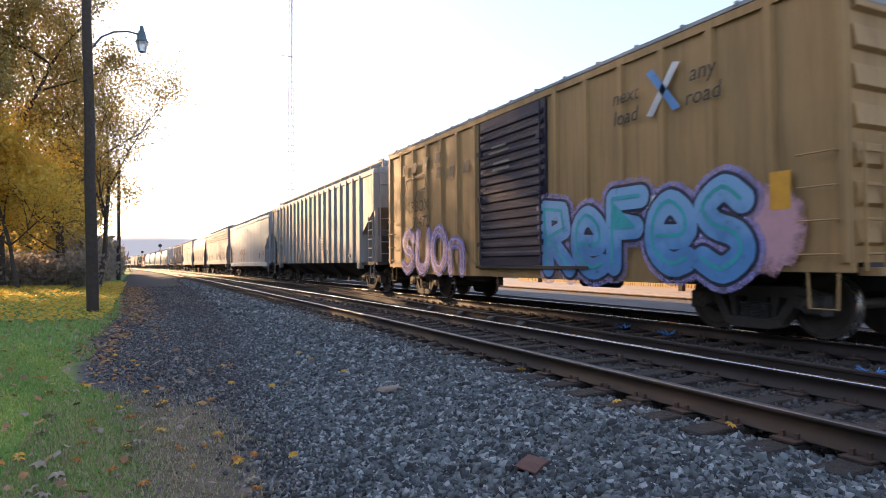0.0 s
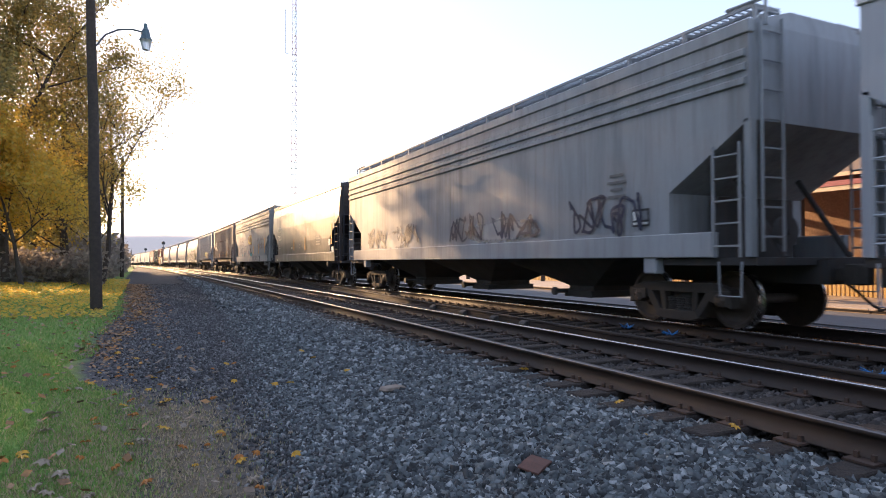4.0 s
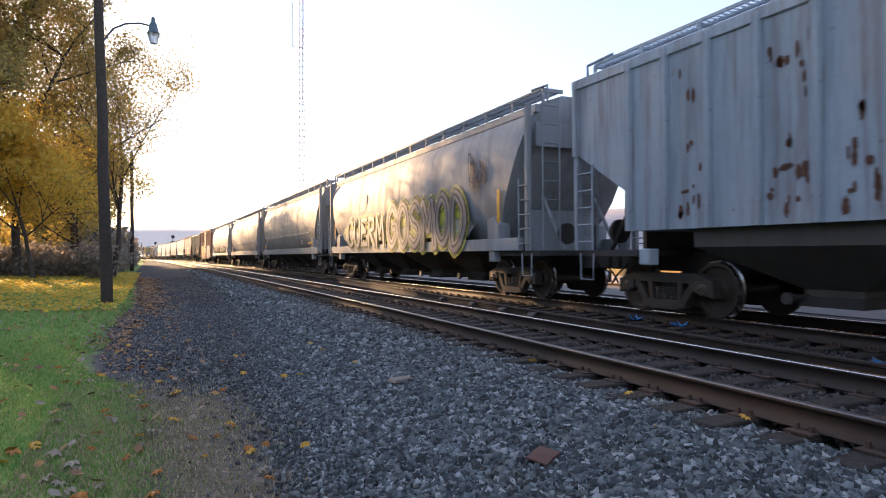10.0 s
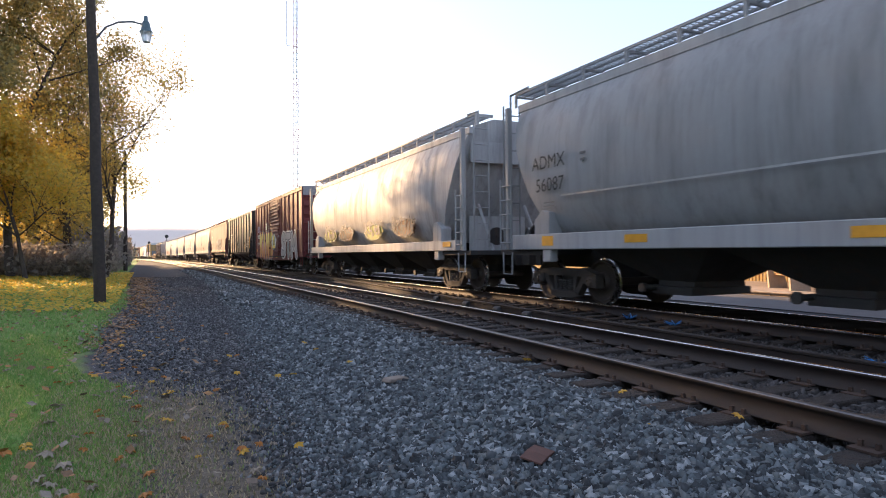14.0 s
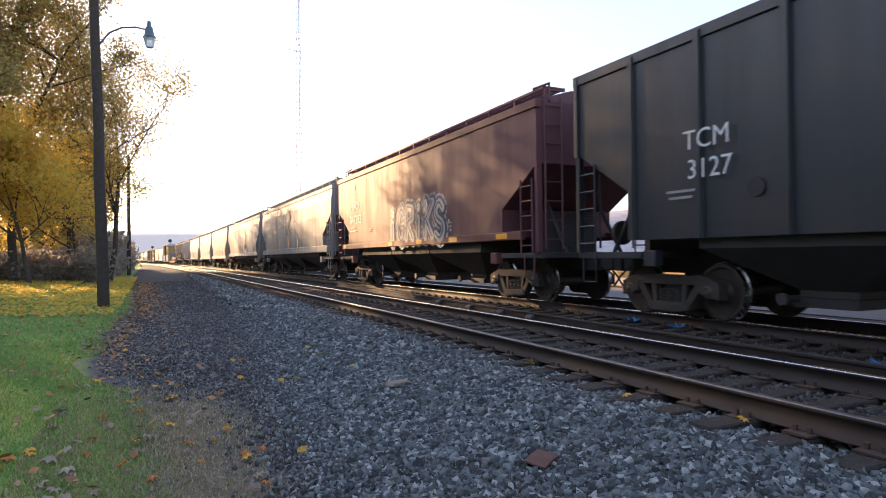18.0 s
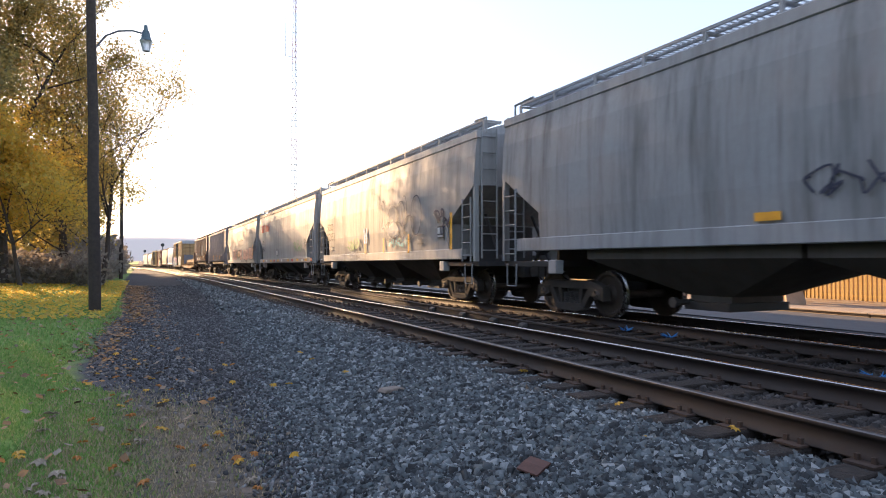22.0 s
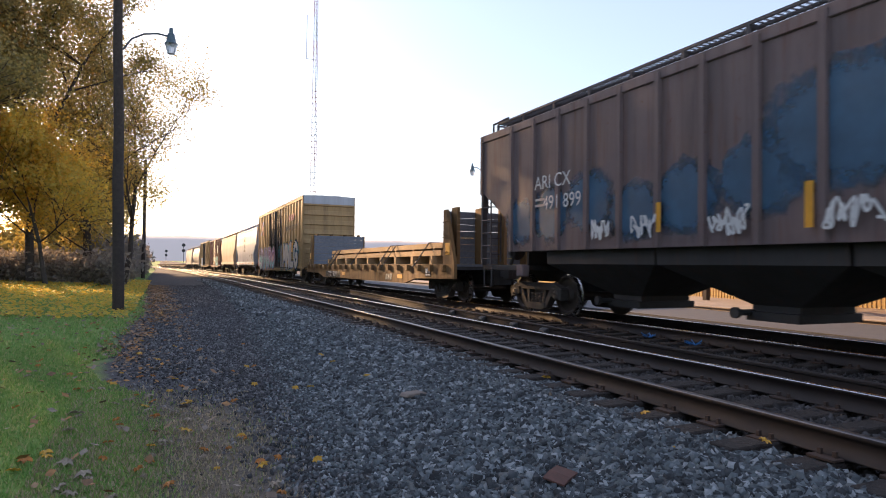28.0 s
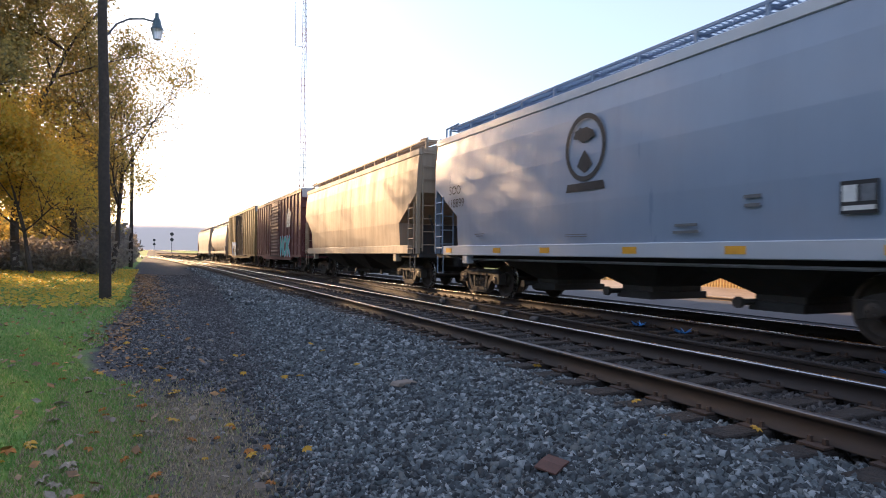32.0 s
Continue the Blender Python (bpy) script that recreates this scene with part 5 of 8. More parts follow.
def thicket(name, x0, x1, y0, y1, h, count, mat, seed, label, z=-0.2, leaf=0.2):
    r = np.random.RandomState(seed)
    cx, cy = r.uniform(x0, x1, 160), r.uniform(y0, y1, 160)
    hh = h * r.uniform(0.55, 1.0, 160)
    i = r.randint(0, 160, count)
    c = np.stack([cx[i] + r.normal(0, 0.55, count), cy[i] + r.normal(0, 0.7, count), z + hh[i] * np.abs(r.beta(1.6, 1.5, count))], 1)
    u = r.normal(size=(count, 3)); u /= np.linalg.norm(u, axis=1)[:, None]
    w = np.cross(u, r.normal(size=(count, 3))); w /= np.linalg.norm(w, axis=1)[:, None]
    s = (leaf * r.uniform(0.5, 1.4, count))[:, None]
    V = np.stack([c - u * s, c + w * s * 0.5, c + u * s, c - w * s * 0.5], 1).reshape(-1, 3)
    ob = new(name, mesh_np(name, V, np.arange(count * 4).reshape(-1, 4), mat))
    tagged(ob, label, "shrubs", kind="stuff")


thicket("hedge_thicket", -30, -2.4, 54, 60, 2.6, 30000, SCRUB, 5, "dull brown scrub behind the lawn", z=-0.5)
thicket("hedge_thicket", -5.5, -2.3, 62, 120, 4.4, 15000, SCRUB, 6, "bare grey brown scrub along the path", z=-0.6, leaf=0.35)
thicket("hedge_thicket", -14, -2.4, 41.5, 46, 2.2, 26000, SCRUB, 15, "dull grey brown scrub under the trees", z=-0.4, leaf=0.13)
thicket("hedge_thicket", -12.5, -7.5, 110, 210, 6.5, 9000, SCRUB, 14, "bare grey scrub far along the path", z=-1.0, leaf=0.5)
# out of view on the left, added to keep the near lawn shaded
thicket("hedge_thicket", -27, -13.4, 40.5, 43.5, 12.5, 22000, OLIVE, 7, "unseen olive hedge added to shade the lawn and cars", leaf=0.42)
thicket("hedge_thicket", -34, -5.0, 67, 72, 3.4, 18000, MIXED, 9, "dense olive and gold bushes behind the lawn", leaf=0.4)
thicket("hedge_thicket", -46, -6.0, 86, 96, 5.5, 16000, MIXED, 10, "tall gold bushes far behind the lawn", leaf=0.5)
# out of view beside the camera, added to darken car sides and their reflections
thicket("hedge_thicket", -25, -18.5, -24, 32, 11, 34000, OLIVE, 12, "unseen olive hedge added to shade the lawn and cars", leaf=0.5)
thicket("bush_thicket", 42, 54, 78, 92, 7, 5000, GOLD, 8, "bare orange and grey bushes beyond the station", leaf=0.3)


# ---- distance ----
def hills(name, x0, x1, y, heights, mat, label, seed):
    n = 160
    V, F = [], []
    for j, (dz, dy) in enumerate(((0, 0), (0.55, 90), (0.85, 190), (1.0, 300), (0.4, 600))):
        for i in range(n + 1):
            x = x0 + (x1 - x0) * i / n
            u = i / n * (len(heights) - 1)
            k = min(int(u), len(heights) - 2)
            h = heights[k] + (heights[k + 1] - heights[k]) * (u - k)
            h += h * 0.05 * noise.noise((x * 0.004, seed, 0)) + 2.0 * noise.noise((x * 0.05, seed, j))
            V.append((x, y + dy, h * dz - 1))
    for j in range(4):
        for i in range(n):
            b = j * (n + 1) + i
            F.append((b, b + 1, b + n + 2, b + n + 1))
    tagged(new(name, mesh_np(name, V, F, mat, True)), label, "hills", kind="structure")


HAZE_GLOW = plain("haze_glow_slope", (0.5, 0.45, 0.42), 1.0, 0, 0.12, 0.02, 0, kind="Generated")
HAZE_GLOW.node_tree.nodes["Principled BSDF"].inputs["Emission Color"].default_value = (0.9, 0.76, 0.64, 1)     # emission stands in for sunlit haze before the far ridge
HAZE_GLOW.node_tree.nodes["Principled BSDF"].inputs["Emission Strength"].default_value = 0.075
# base colour paled to paint in the haze over the nearer ridge
WOODS = plain("haze_paled_slope", (0.42, 0.37, 0.37), 1.0, 0, 0.35, 0.05, 0.2)
hills("backdrop_hill", -1500, 2600, 2600, [66, 82, 101, 105, 104, 112, 117, 126, 126], HAZE_GLOW, "pale wooded ridge with its haze painted in as a faint glow", 1.3)
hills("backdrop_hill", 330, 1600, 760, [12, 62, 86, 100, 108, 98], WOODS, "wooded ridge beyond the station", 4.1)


# ---- station side ----
road = bmesh.new()
box(road, 13.8, 17.3, -40, 260, -0.5, -0.335)
thing("road", road, ASPHALT, "grey asphalt lane beside the platform", "road", kind="structure")
plat = base("platform", "low concrete station platform", "platform", kind="structure", at=pose(0, 0, 0))
for k in range(30):
    bm = bmesh.new()
    y = -20 + k * 3.0
    box(bm, 17.3, 25.0, y + 0.012, y + 2.988, -0.6, -0.26)
    part("platform_slab", bm, CONCRETE, plat, bevel=0.02)
for k in range(30):
    bm = bmesh.new()
    y = -20 + k * 3.0
    box(bm, 17.22, 17.62, y + 0.01, y + 2.99, -0.256, -0.21)
    part("edge_slab", bm, CONCRETE, plat, bevel=0.01)

fence = base("picket_fence", "bright yellow metal picket fence on the platform", "fence", at=pose(0, 0, 0))
FENCE = plain("yellow_fence_paint", (0.52, 0.36, 0.12), 0.6, 0, 0.2)
bm = bmesh.new()
box(bm, -0.02, 0.02, -0.05, 0.05, 0.1, 1.25)
picket = mesh_of("picket", bm, FENCE)
for k in range(150):
    shared("picket", picket, fence, pose(23.2, 12.0 + k * 0.16, -0.362))
for z in (0.25, 1.15):
    bm = bmesh.new()
    box(bm, 23.23, 23.28, 12.0, 36.0, z - 0.402, z - 0.322)
    part("fence_rail", bm, FENCE, fence)

boards = base("board_fence", "red-brown upright board fence behind the platform", "fence", at=pose(0, 0, 0))
REDWOOD = plain("red_brown_boards", (0.42, 0.15, 0.07), 0.75, 0, 0.3, 9)
bm = bmesh.new()
box(bm, -0.015, 0.015, -0.085, 0.085, 0.06, 1.75)
board = mesh_of("board", bm, REDWOOD, 0.004)
for k in range(32):
    shared("board", board, boards, pose(24.4, 18.9 + k * 0.18, -0.325 + 0.004 * (k % 3)))
for z in (0.4, 1.4):
    bm = bmesh.new()
    box(bm, 24.42, 24.48, 18.8, 24.6, z - 0.37, z - 0.27)
    part("fence_rail", bm, REDWOOD, boards)

station = base("station_building", "brick station with a brown hipped roof and a red canopy", "station building", at=pose(0, 0, 0))
BRICK = plain("brown_brick", (0.25, 0.16, 0.105), 0.9, 0, 0.3, 12)
ROOF = plain("brown_shingles", (0.19, 0.14, 0.10), 0.9, 0, 0.25, 14)
FASCIA = plain("red_fascia", (0.34, 0.10, 0.10), 0.6, 0, 0.2, 6)
TRIM = plain("cream_trim", (0.62, 0.48, 0.30), 0.6, 0, 0.12, 6)
bm = bmesh.new()
box(bm, 25.0, 29.0, -12, 18.0, -0.3, 4.3)
part("wall", bm, BRICK, station)
bm = bmesh.new()
v = [bm.verts.new(p) for p in ((24, 21, 4.35), (30, 21, 4.35), (30, -14, 4.35), (24, -14, 4.35), (27, 18, 6.5), (27, -11, 6.5))]
for f in ((0, 4, 5, 3), (1, 2, 5, 4), (0, 1, 4), (2, 3, 5), (0, 3, 2, 1)):
    bm.faces.new([v[i] for i in f])
part("roof", bm, ROOF, station)
for z0, z1, m, dx in ((4.2, 4.345, TRIM, 0.0),):
    bm = bmesh.new()
    box(bm, 23.95, 24.05, -14, 21.05, z0, z1)
    box(bm, 24.05, 30, 20.95, 21.05, z0, z1)
    part("eave_trim", bm, m, station)
bm = bmesh.new()
slab_y(bm, [(19.6, 3.42), (19.6, 3.5), (25.0, 4.05), (25.0, 3.9)], -14, 20.0)
part("canopy_roof", bm, FASCIA, station)
for z0, z1, m, x in ((3.2, 3.34, TRIM, 19.56), (3.344, 3.5, FASCIA, 19.53)):
    bm = bmesh.new()
    box(bm, x, x + 0.06, -14, 20.05, z0, z1)
    box(bm, x, 25, 20.0, 20.06, z0, z1)
    part("canopy_fascia", bm, m, station)
for k in range(7):
    y = -11.5 + k * 5.2
    bm = bmesh.new()
    box(bm, 20.9, 21.1, y - 0.1, y + 0.1, -0.264, 3.5)
    tube(bm, (21, y, 2.4), (20.0, y, 3.4), 0.06, 6)
    part("canopy_post", bm, POLE, station)


def bench(x, y, turn):
    b = base("bench", "concrete and timber slat bench on the platform", "bench", "platform benches", at=pose(x, y, -0.26, 0, 0, turn))
    for s in (-0.8, 0.8):
        bm = bmesh.new()
        slab_y(bm, [(-0.3, 0), (-0.3, 0.1), (-0.2, 0.45), (0.15, 0.45), (0.25, 0.95), (0.38, 0.95), (0.3, 0.1), (0.3, 0)], s - 0.07, s + 0.07)
        part("leg", bm, CONCRETE, b)
    for k in range(3):
        bm = bmesh.new()
        box(bm, -0.26 + k * 0.15, -0.14 + k * 0.15, -1.0, 1.0, 0.452, 0.5)
        part("seat_slat", bm, TIMBER, b)
    for k in range(3):
        bm = bmesh.new()
        box(bm, 0.12 + k * 0.03, 0.17 + k * 0.03, -1.0, 1.0, 0.56 + k * 0.13, 0.66 + k * 0.13)
        part("back_slat", bm, TIMBER, b)


bench(19.6, 14.1, 150)
bench(20.0, 9.4, 180)


# ---- line signals far along the track ----
def signal(x, y, h, label="two-headed railway signal on a thin mast"):
    s = base("railway_signal", label, "railway signal", "line signals", at=pose(x, y, -0.3 + line_z(y)))
    bm = bmesh.new()
    tube(bm, (0, 0, 0), (0, 0, h), 0.09, 6)
    part("mast", bm, BLACK, s)
    for z in (h - 0.3, h - 2.3):
        bm = bmesh.new()
        tube(bm, (0, -0.1, z), (0, 0.05, z), 0.62, 14)
        part("signal_head", bm, BLACK, s)


signal(-5.3, 205, 8.2)
signal(-8.6, 245, 7.6)
signal(7.6, 245, 8.6)
signal(2.5, 330, 8.0)


# ---- ballast, grass and fallen leaves ----
def stones(name, count, x0, x1, y0, y1, size, seed, label, fine=True, falloff=1.0, density=None, grow=False):
    """Loose broken stones lying on the ground, one mesh."""
    r = np.random.RandomState(seed)
    if fine:           # broken stone: a knocked-about block
        P = np.array([(a, b, c) for a in (-1, 1) for b in (-1, 1) for c in (-1, 1)], float) * 0.72
        F = [(0, 1, 3), (0, 3, 2), (4, 6, 7), (4, 7, 5), (0, 4, 5), (0, 5, 1), (2, 3, 7), (2, 7, 6), (0, 2, 6), (0, 6, 4), (1, 5, 7), (1, 7, 3)]
    else:
        P = np.array([(1, 0, 0), (-1, 0, 0), (0, 1, 0), (0, -1, 0), (0, 0, 1), (0, 0, -1)], float)
        F = [(0, 2, 4), (2, 1, 4), (1, 3, 4), (3, 0, 4), (2, 0, 5), (1, 2, 5), (3, 1, 5), (0, 3, 5)]
    F = np.array(F)
    y = y0 + (y1 - y0) * r.rand(count) ** falloff
    x = r.uniform(x0, x1, count)
    if density is not None:
        keep = r.rand(count) < density(x, y)
        x, y = x[keep], y[keep]
        count = len(x)
    z = np.array([ground_z(a, b) for a, b in zip(x, y)])
    s = size * r.uniform(0.5, 1.35, count)
    if grow:
        s = s * (0.45 + 0.55 * np.clip((x - stone_edge(y) + 0.3) / 1.1, 0, 1))
    V = (P[None] + r.uniform(-0.42, 0.42, (count, len(P), 3)) * (1 if fine else 0.7)) * (s[:, None] * r.uniform(0.75, 1.3, (count, 3)) * np.array([1.15, 0.85, 0.62]))[:, None, :]
    q = r.normal(size=(count, 3, 3))
    q, _ = np.linalg.qr(q)
    V = np.einsum("nij,nkj->nki", q, V)
    V = V + np.stack([x, y, z + s * r.uniform(0.05, 0.5, count)], 1)[:, None, :]
    Fs = (F[None] + (np.arange(count) * len(P))[:, None, None]).reshape(-1, 3)
    tagged(new(name, mesh_np(name, V.reshape(-1, 3), Fs, STONES if "ballast" in name else CINDERS)), label, "stones", kind="stuff")


CINDERS = pieces("cinder_stone", [(0.045, 0.045, 0.047), (0.10, 0.10, 0.104), (0.17, 0.17, 0.174), (0.07, 0.066, 0.063), (0.28, 0.275, 0.27)], 0.9, 40, True)
TRACKBED = pieces("trackbed_stone", [(0.022, 0.019, 0.018), (0.06, 0.052, 0.047), (0.10, 0.092, 0.088), (0.035, 0.03, 0.028)], 0.9, 40, True)
ramp_in = lambda x, y: np.clip((x - stone_edge(y) + 0.45) / 0.9, 0, 1) ** 0.8
on_path = lambda x, y: np.clip((x - lawn_edge(y) - 0.1) / 0.7, 0, 1) * np.clip(1.4 - 1.2 * np.clip((x - stone_edge(y)) / 0.8, 0, 1), 0, 1) * np.where(y < 7, np.clip((x - 0.75) / 0.5, 0.12, 1), 1)
stones("ballast_stones", 72000, 0.8, 4.4, 2.0, 7.5, 0.0305, 61, "grey broken ballast stones", True, 1.0, ramp_in, True)
stones("ballast_stones", 60000, 1.0, 4.35, 7.5, 20, 0.036, 62, "grey broken ballast stones", True, 1.2, ramp_in, True)
stones("ballast_stones", 16000, 2.0, 4.1, 20, 60, 0.058, 63, "grey broken ballast stones", False, 1.4, ramp_in)
stones("cinder_pebbles", 9000, -0.5, 3.4, 16, 46, 0.026, 65, "dark cinders and pebbles along the path", False, 1.2, on_path)
stones("cinder_pebbles", 34000, -0.5, 2.6, 2.3, 18, 0.016, 64, "dark cinders and pebbles on the path", True, 1.2, on_path)
# a low heap of dug ballast beside the path
stones("ballast_heap", 900, 2.6, 3.5, 16.6, 18.6, 0.06, 66, "low dark heap of dug ballast stones", True, 1.0, lambda x, y: np.clip(1.2 - np.hypot((x - 3.05) / 0.5, (y - 17.7) / 1.0), 0, 1))
for k, (xa, xb) in enumerate(((4.6, 6.0), (6.1, 8.6), (8.7, 10.2))):
    stones("trackbed_gravel", 26000, xa, xb, 1.0, 34, 0.036, 70 + k, "dark grimy stones between the rails", k == 0, 1.5)
    bpy.data.objects["trackbed_gravel" if k == 0 else "trackbed_gravel.%03d" % k].data.materials[0] = TRACKBED


def grass(count, x0, x1, y0, y1, h, seed, falloff, mat, more=0.0):
    r = np.random.RandomState(seed)
    y = y0 + (y1 - y0) * r.rand(count) ** falloff
    x = r.uniform(x0, x1, count)
    edge = np.array([noise.noise((a * 0.8, b * 0.8, 2.0)) for a, b in zip(x, y)])
    lim = lawn_edge(y) - 0.05 + 0.3 * edge + np.where(y < 8, 0.35 * (r.rand(count) - 0.35), 0)
    keep = (x < lim + more * r.rand(count) ** 1.5) & (r.rand(count) < np.clip((y - y0) / 3, 0 if y0 > 5 else 1, 1) * np.clip((y1 - y) / 3, 0, 1))
    x, y = x[keep], y[keep]
    n = len(x)
    z = np.array([ground_z(a, b) for a, b in zip(x, y)])
    a = r.uniform(0, 6.2832, n)
    hh = h * r.uniform(0.45, 1.3, n)
    w = 0.005 + 0.004 * r.rand(n) + 0.0006 * y
    lean = hh * r.uniform(0.2, 0.9, n)
    dx, dy = np.cos(a), np.sin(a)
    b = r.uniform(0, 6.2832, n)
    V = np.stack([np.stack([x - dx * w, y - dy * w, z - 0.01], 1), np.stack([x + dx * w, y + dy * w, z - 0.01], 1), np.stack([x + np.cos(b) * lean, y + np.sin(b) * lean, z + hh], 1)], 1).reshape(-1, 3)
    tagged(new("grass", mesh_np("grass", V, np.arange(n * 3).reshape(-1, 3), mat)), "dry brown grass thinning out over the path" if more else "short green lawn grass", "grass", kind="stuff")


BLADES = leafy("lawn_blades", [(0.14, 0.28, 0.06), (0.22, 0.38, 0.095), (0.29, 0.42, 0.115), (0.45, 0.42, 0.2)], 0.45)
grass(110000, -4.8, 0.7, 2.6, 13, 0.034, 81, 0.9, BLADES)
grass(60000, -9, 0.3, 9, 36, 0.055, 82, 1.1, BLADES)
grass(20000, -18, 0.2, 31, 62, 0.10, 83, 1.0, BLADES)


DRY = leafy("dry_brown_blades", [(0.40, 0.32, 0.21), (0.52, 0.43, 0.29), (0.30, 0.25, 0.15), (0.22, 0.30, 0.10)], 0.4)
grass(34000, -0.6, 1.5, 2.4, 8.6, 0.03, 84, 1.0, DRY, 1.1)


def leaf_shape(r):
    """A lobed maple leaf, slightly curled."""
    out = []
    for k in range(11):
        a = -2.6 + 5.2 * k / 10
        rad = r * ((0.82, 0.5, 1.0, 0.62, 0.9, 0.7, 1.12, 0.58, 0.86, 0.55, 0.74)[k])
        out.append((rad * math.sin(a), rad * math.cos(a)))
    return out + [(0.0, -r * 0.45)]


def leaf_mesh(name, r, mat, curl):
    bm = bmesh.new()
    pts = leaf_shape(r)
    c = bm.verts.new((0, 0, curl * 0.3))
    ring_v = [bm.verts.new((x, y, curl * (1 if i % 2 else 0.2))) for i, (x, y) in enumerate(pts)]
    for i in range(len(ring_v)):
        bm.faces.new((c, ring_v[i], ring_v[(i + 1) % len(ring_v)]))
    geo = bmesh.ops.extrude_face_region(bm, geom=bm.faces[:])
    for v in geo["geom"]:
        if isinstance(v, bmesh.types.BMVert):
            v.co.z += 0.0015
    return mesh_of(name, bm, mat)


LEAF_Y = plain("yellow_leaf", (0.55, 0.32, 0.03), 0.6, 0, 0.2, 30)
LEAF_O = plain("orange_leaf", (0.42, 0.17, 0.03), 0.65, 0, 0.3, 30)
LEAF_W = plain("dry_pale_leaf", (0.34, 0.28, 0.21), 0.8, 0, 0.25, 30)
LEAF_ME = {"y": leaf_mesh("leaf", 0.05, LEAF_Y, 0.018), "o": leaf_mesh("leaf", 0.042, LEAF_O, 0.02), "w": leaf_mesh("leaf", 0.038, LEAF_W, 0.024)}
LEAF_LABEL = {"y": "bright yellow maple leaf fallen on gravel", "o": "orange brown leaf fallen on the ground", "w": "dry pale leaf curled on the ground"}
rng = random.Random(5)


def drop_leaf(x, y, kind, z=None, big=1.0):
    z = ground_z(x, y) + 0.02 if z is None else z
    ob = new("fallen_leaf", LEAF_ME[kind])
    ob.matrix_basis = pose(x, y, z, rng.uniform(-22, 22), rng.uniform(-22, 22), rng.uniform(0, 360)) @ Matrix.Diagonal((big, big, 1, 1))
    tagged(ob, LEAF_LABEL[kind], "leaf", "fallen leaves")


for x, y, k in ((2.54, 7.58, "y"), (1.61, 7.29, "y"), (1.80, 7.34, "y"), (0.44, 11.53, "y"), (0.48, 6.97, "y"), (1.22, 7.66, "y"), (2.44, 9.62, "y"), (2.45, 8.88, "y"), (1.39, 9.01, "o"), (1.29, 9.0, "y")):
    drop_leaf(x, y, k, ground_z(x, y) + 0.06)
drop_leaf(4.235, 6.17, "y", -0.165, 1.2)
drop_leaf(4.07, 4.39, "y", -0.165)
drop_leaf(4.3, 3.38, "y", -0.165)
for x, y, k in ((0.24, 5.51, "w"), (0.51, 5.07, "w"), (0.84, 5.51, "o"), (0.9, 4.75, "y"), (-0.47, 6.82, "w"), (-0.22, 4.87, "w"), (0.13, 8.97, "o"), (0.45, 8.05, "o"), (-0.91, 11.9, "o"), (-1.32, 10.58, "o"), (-1.06, 7.33, "o"), (-0.69, 5.22, "y"),
                (-0.55, 5.51, "y"), (0.52, 5.28, "o"), (0.08, 4.97, "o"), (-0.17, 5.33, "o"), (-0.15, 6.59, "o"), (0.19, 10.3, "y"), (-0.22, 10.64, "o"), (2.15, 4.69, "w"), (1.28, 4.72, "y"), (1.11, 4.83, "w"), (-0.69, 7.92, "w"), (0.33, 9.8, "w"),
                (1.09, 7.41, "w"), (0.91, 10.01, "w"), (0.94, 8.86, "w"), (1.0, 8.08, "w"), (3.62, 3.55, "y")):
    drop_leaf(x, y, k)
for x, y, k, b in ((-0.51, 6.96, "w", 2.1), (0.24, 5.62, "w", 1.5), (-0.39, 5.31, "w", 1.7), (-0.37, 4.74, "w", 1.7), (-0.25, 4.98, "w", 1.9), (-0.3, 4.6, "w", 1.5), (-0.68, 5.46, "o", 1.6), (-0.57, 5.62, "y", 1.2), (0.46, 7.07, "y", 1.3), (0.88, 4.82, "o", 1.2),
                   (0.83, 5.56, "y", 1.0), (-0.2, 7.3, "w", 1.4), (-0.05, 7.5, "w", 1.3), (0.1, 7.6, "w", 1.5), (-0.4, 8.2, "w", 1.5), (0.9, 4.3, "w", 1.3), (-0.15, 4.3, "o", 1.4), (-0.5, 6.3, "w", 1.6), (0.5, 9.0, "w", 1.2), (0.7, 8.2, "w", 1.3), (1.1, 8.6, "w", 1.2)):
    drop_leaf(x, y, k, None, b)
for i in range(190):
    y = 4 + 22 * rng.random() ** 1.2
    x = float(lawn_edge(y)) + rng.gauss(0.15, 0.4) if rng.random() < 0.62 else rng.uniform(-4.0, 1.6)
    drop_leaf(x, y, rng.choice("oowwwwy"), None, rng.uniform(0.6, 1.4))


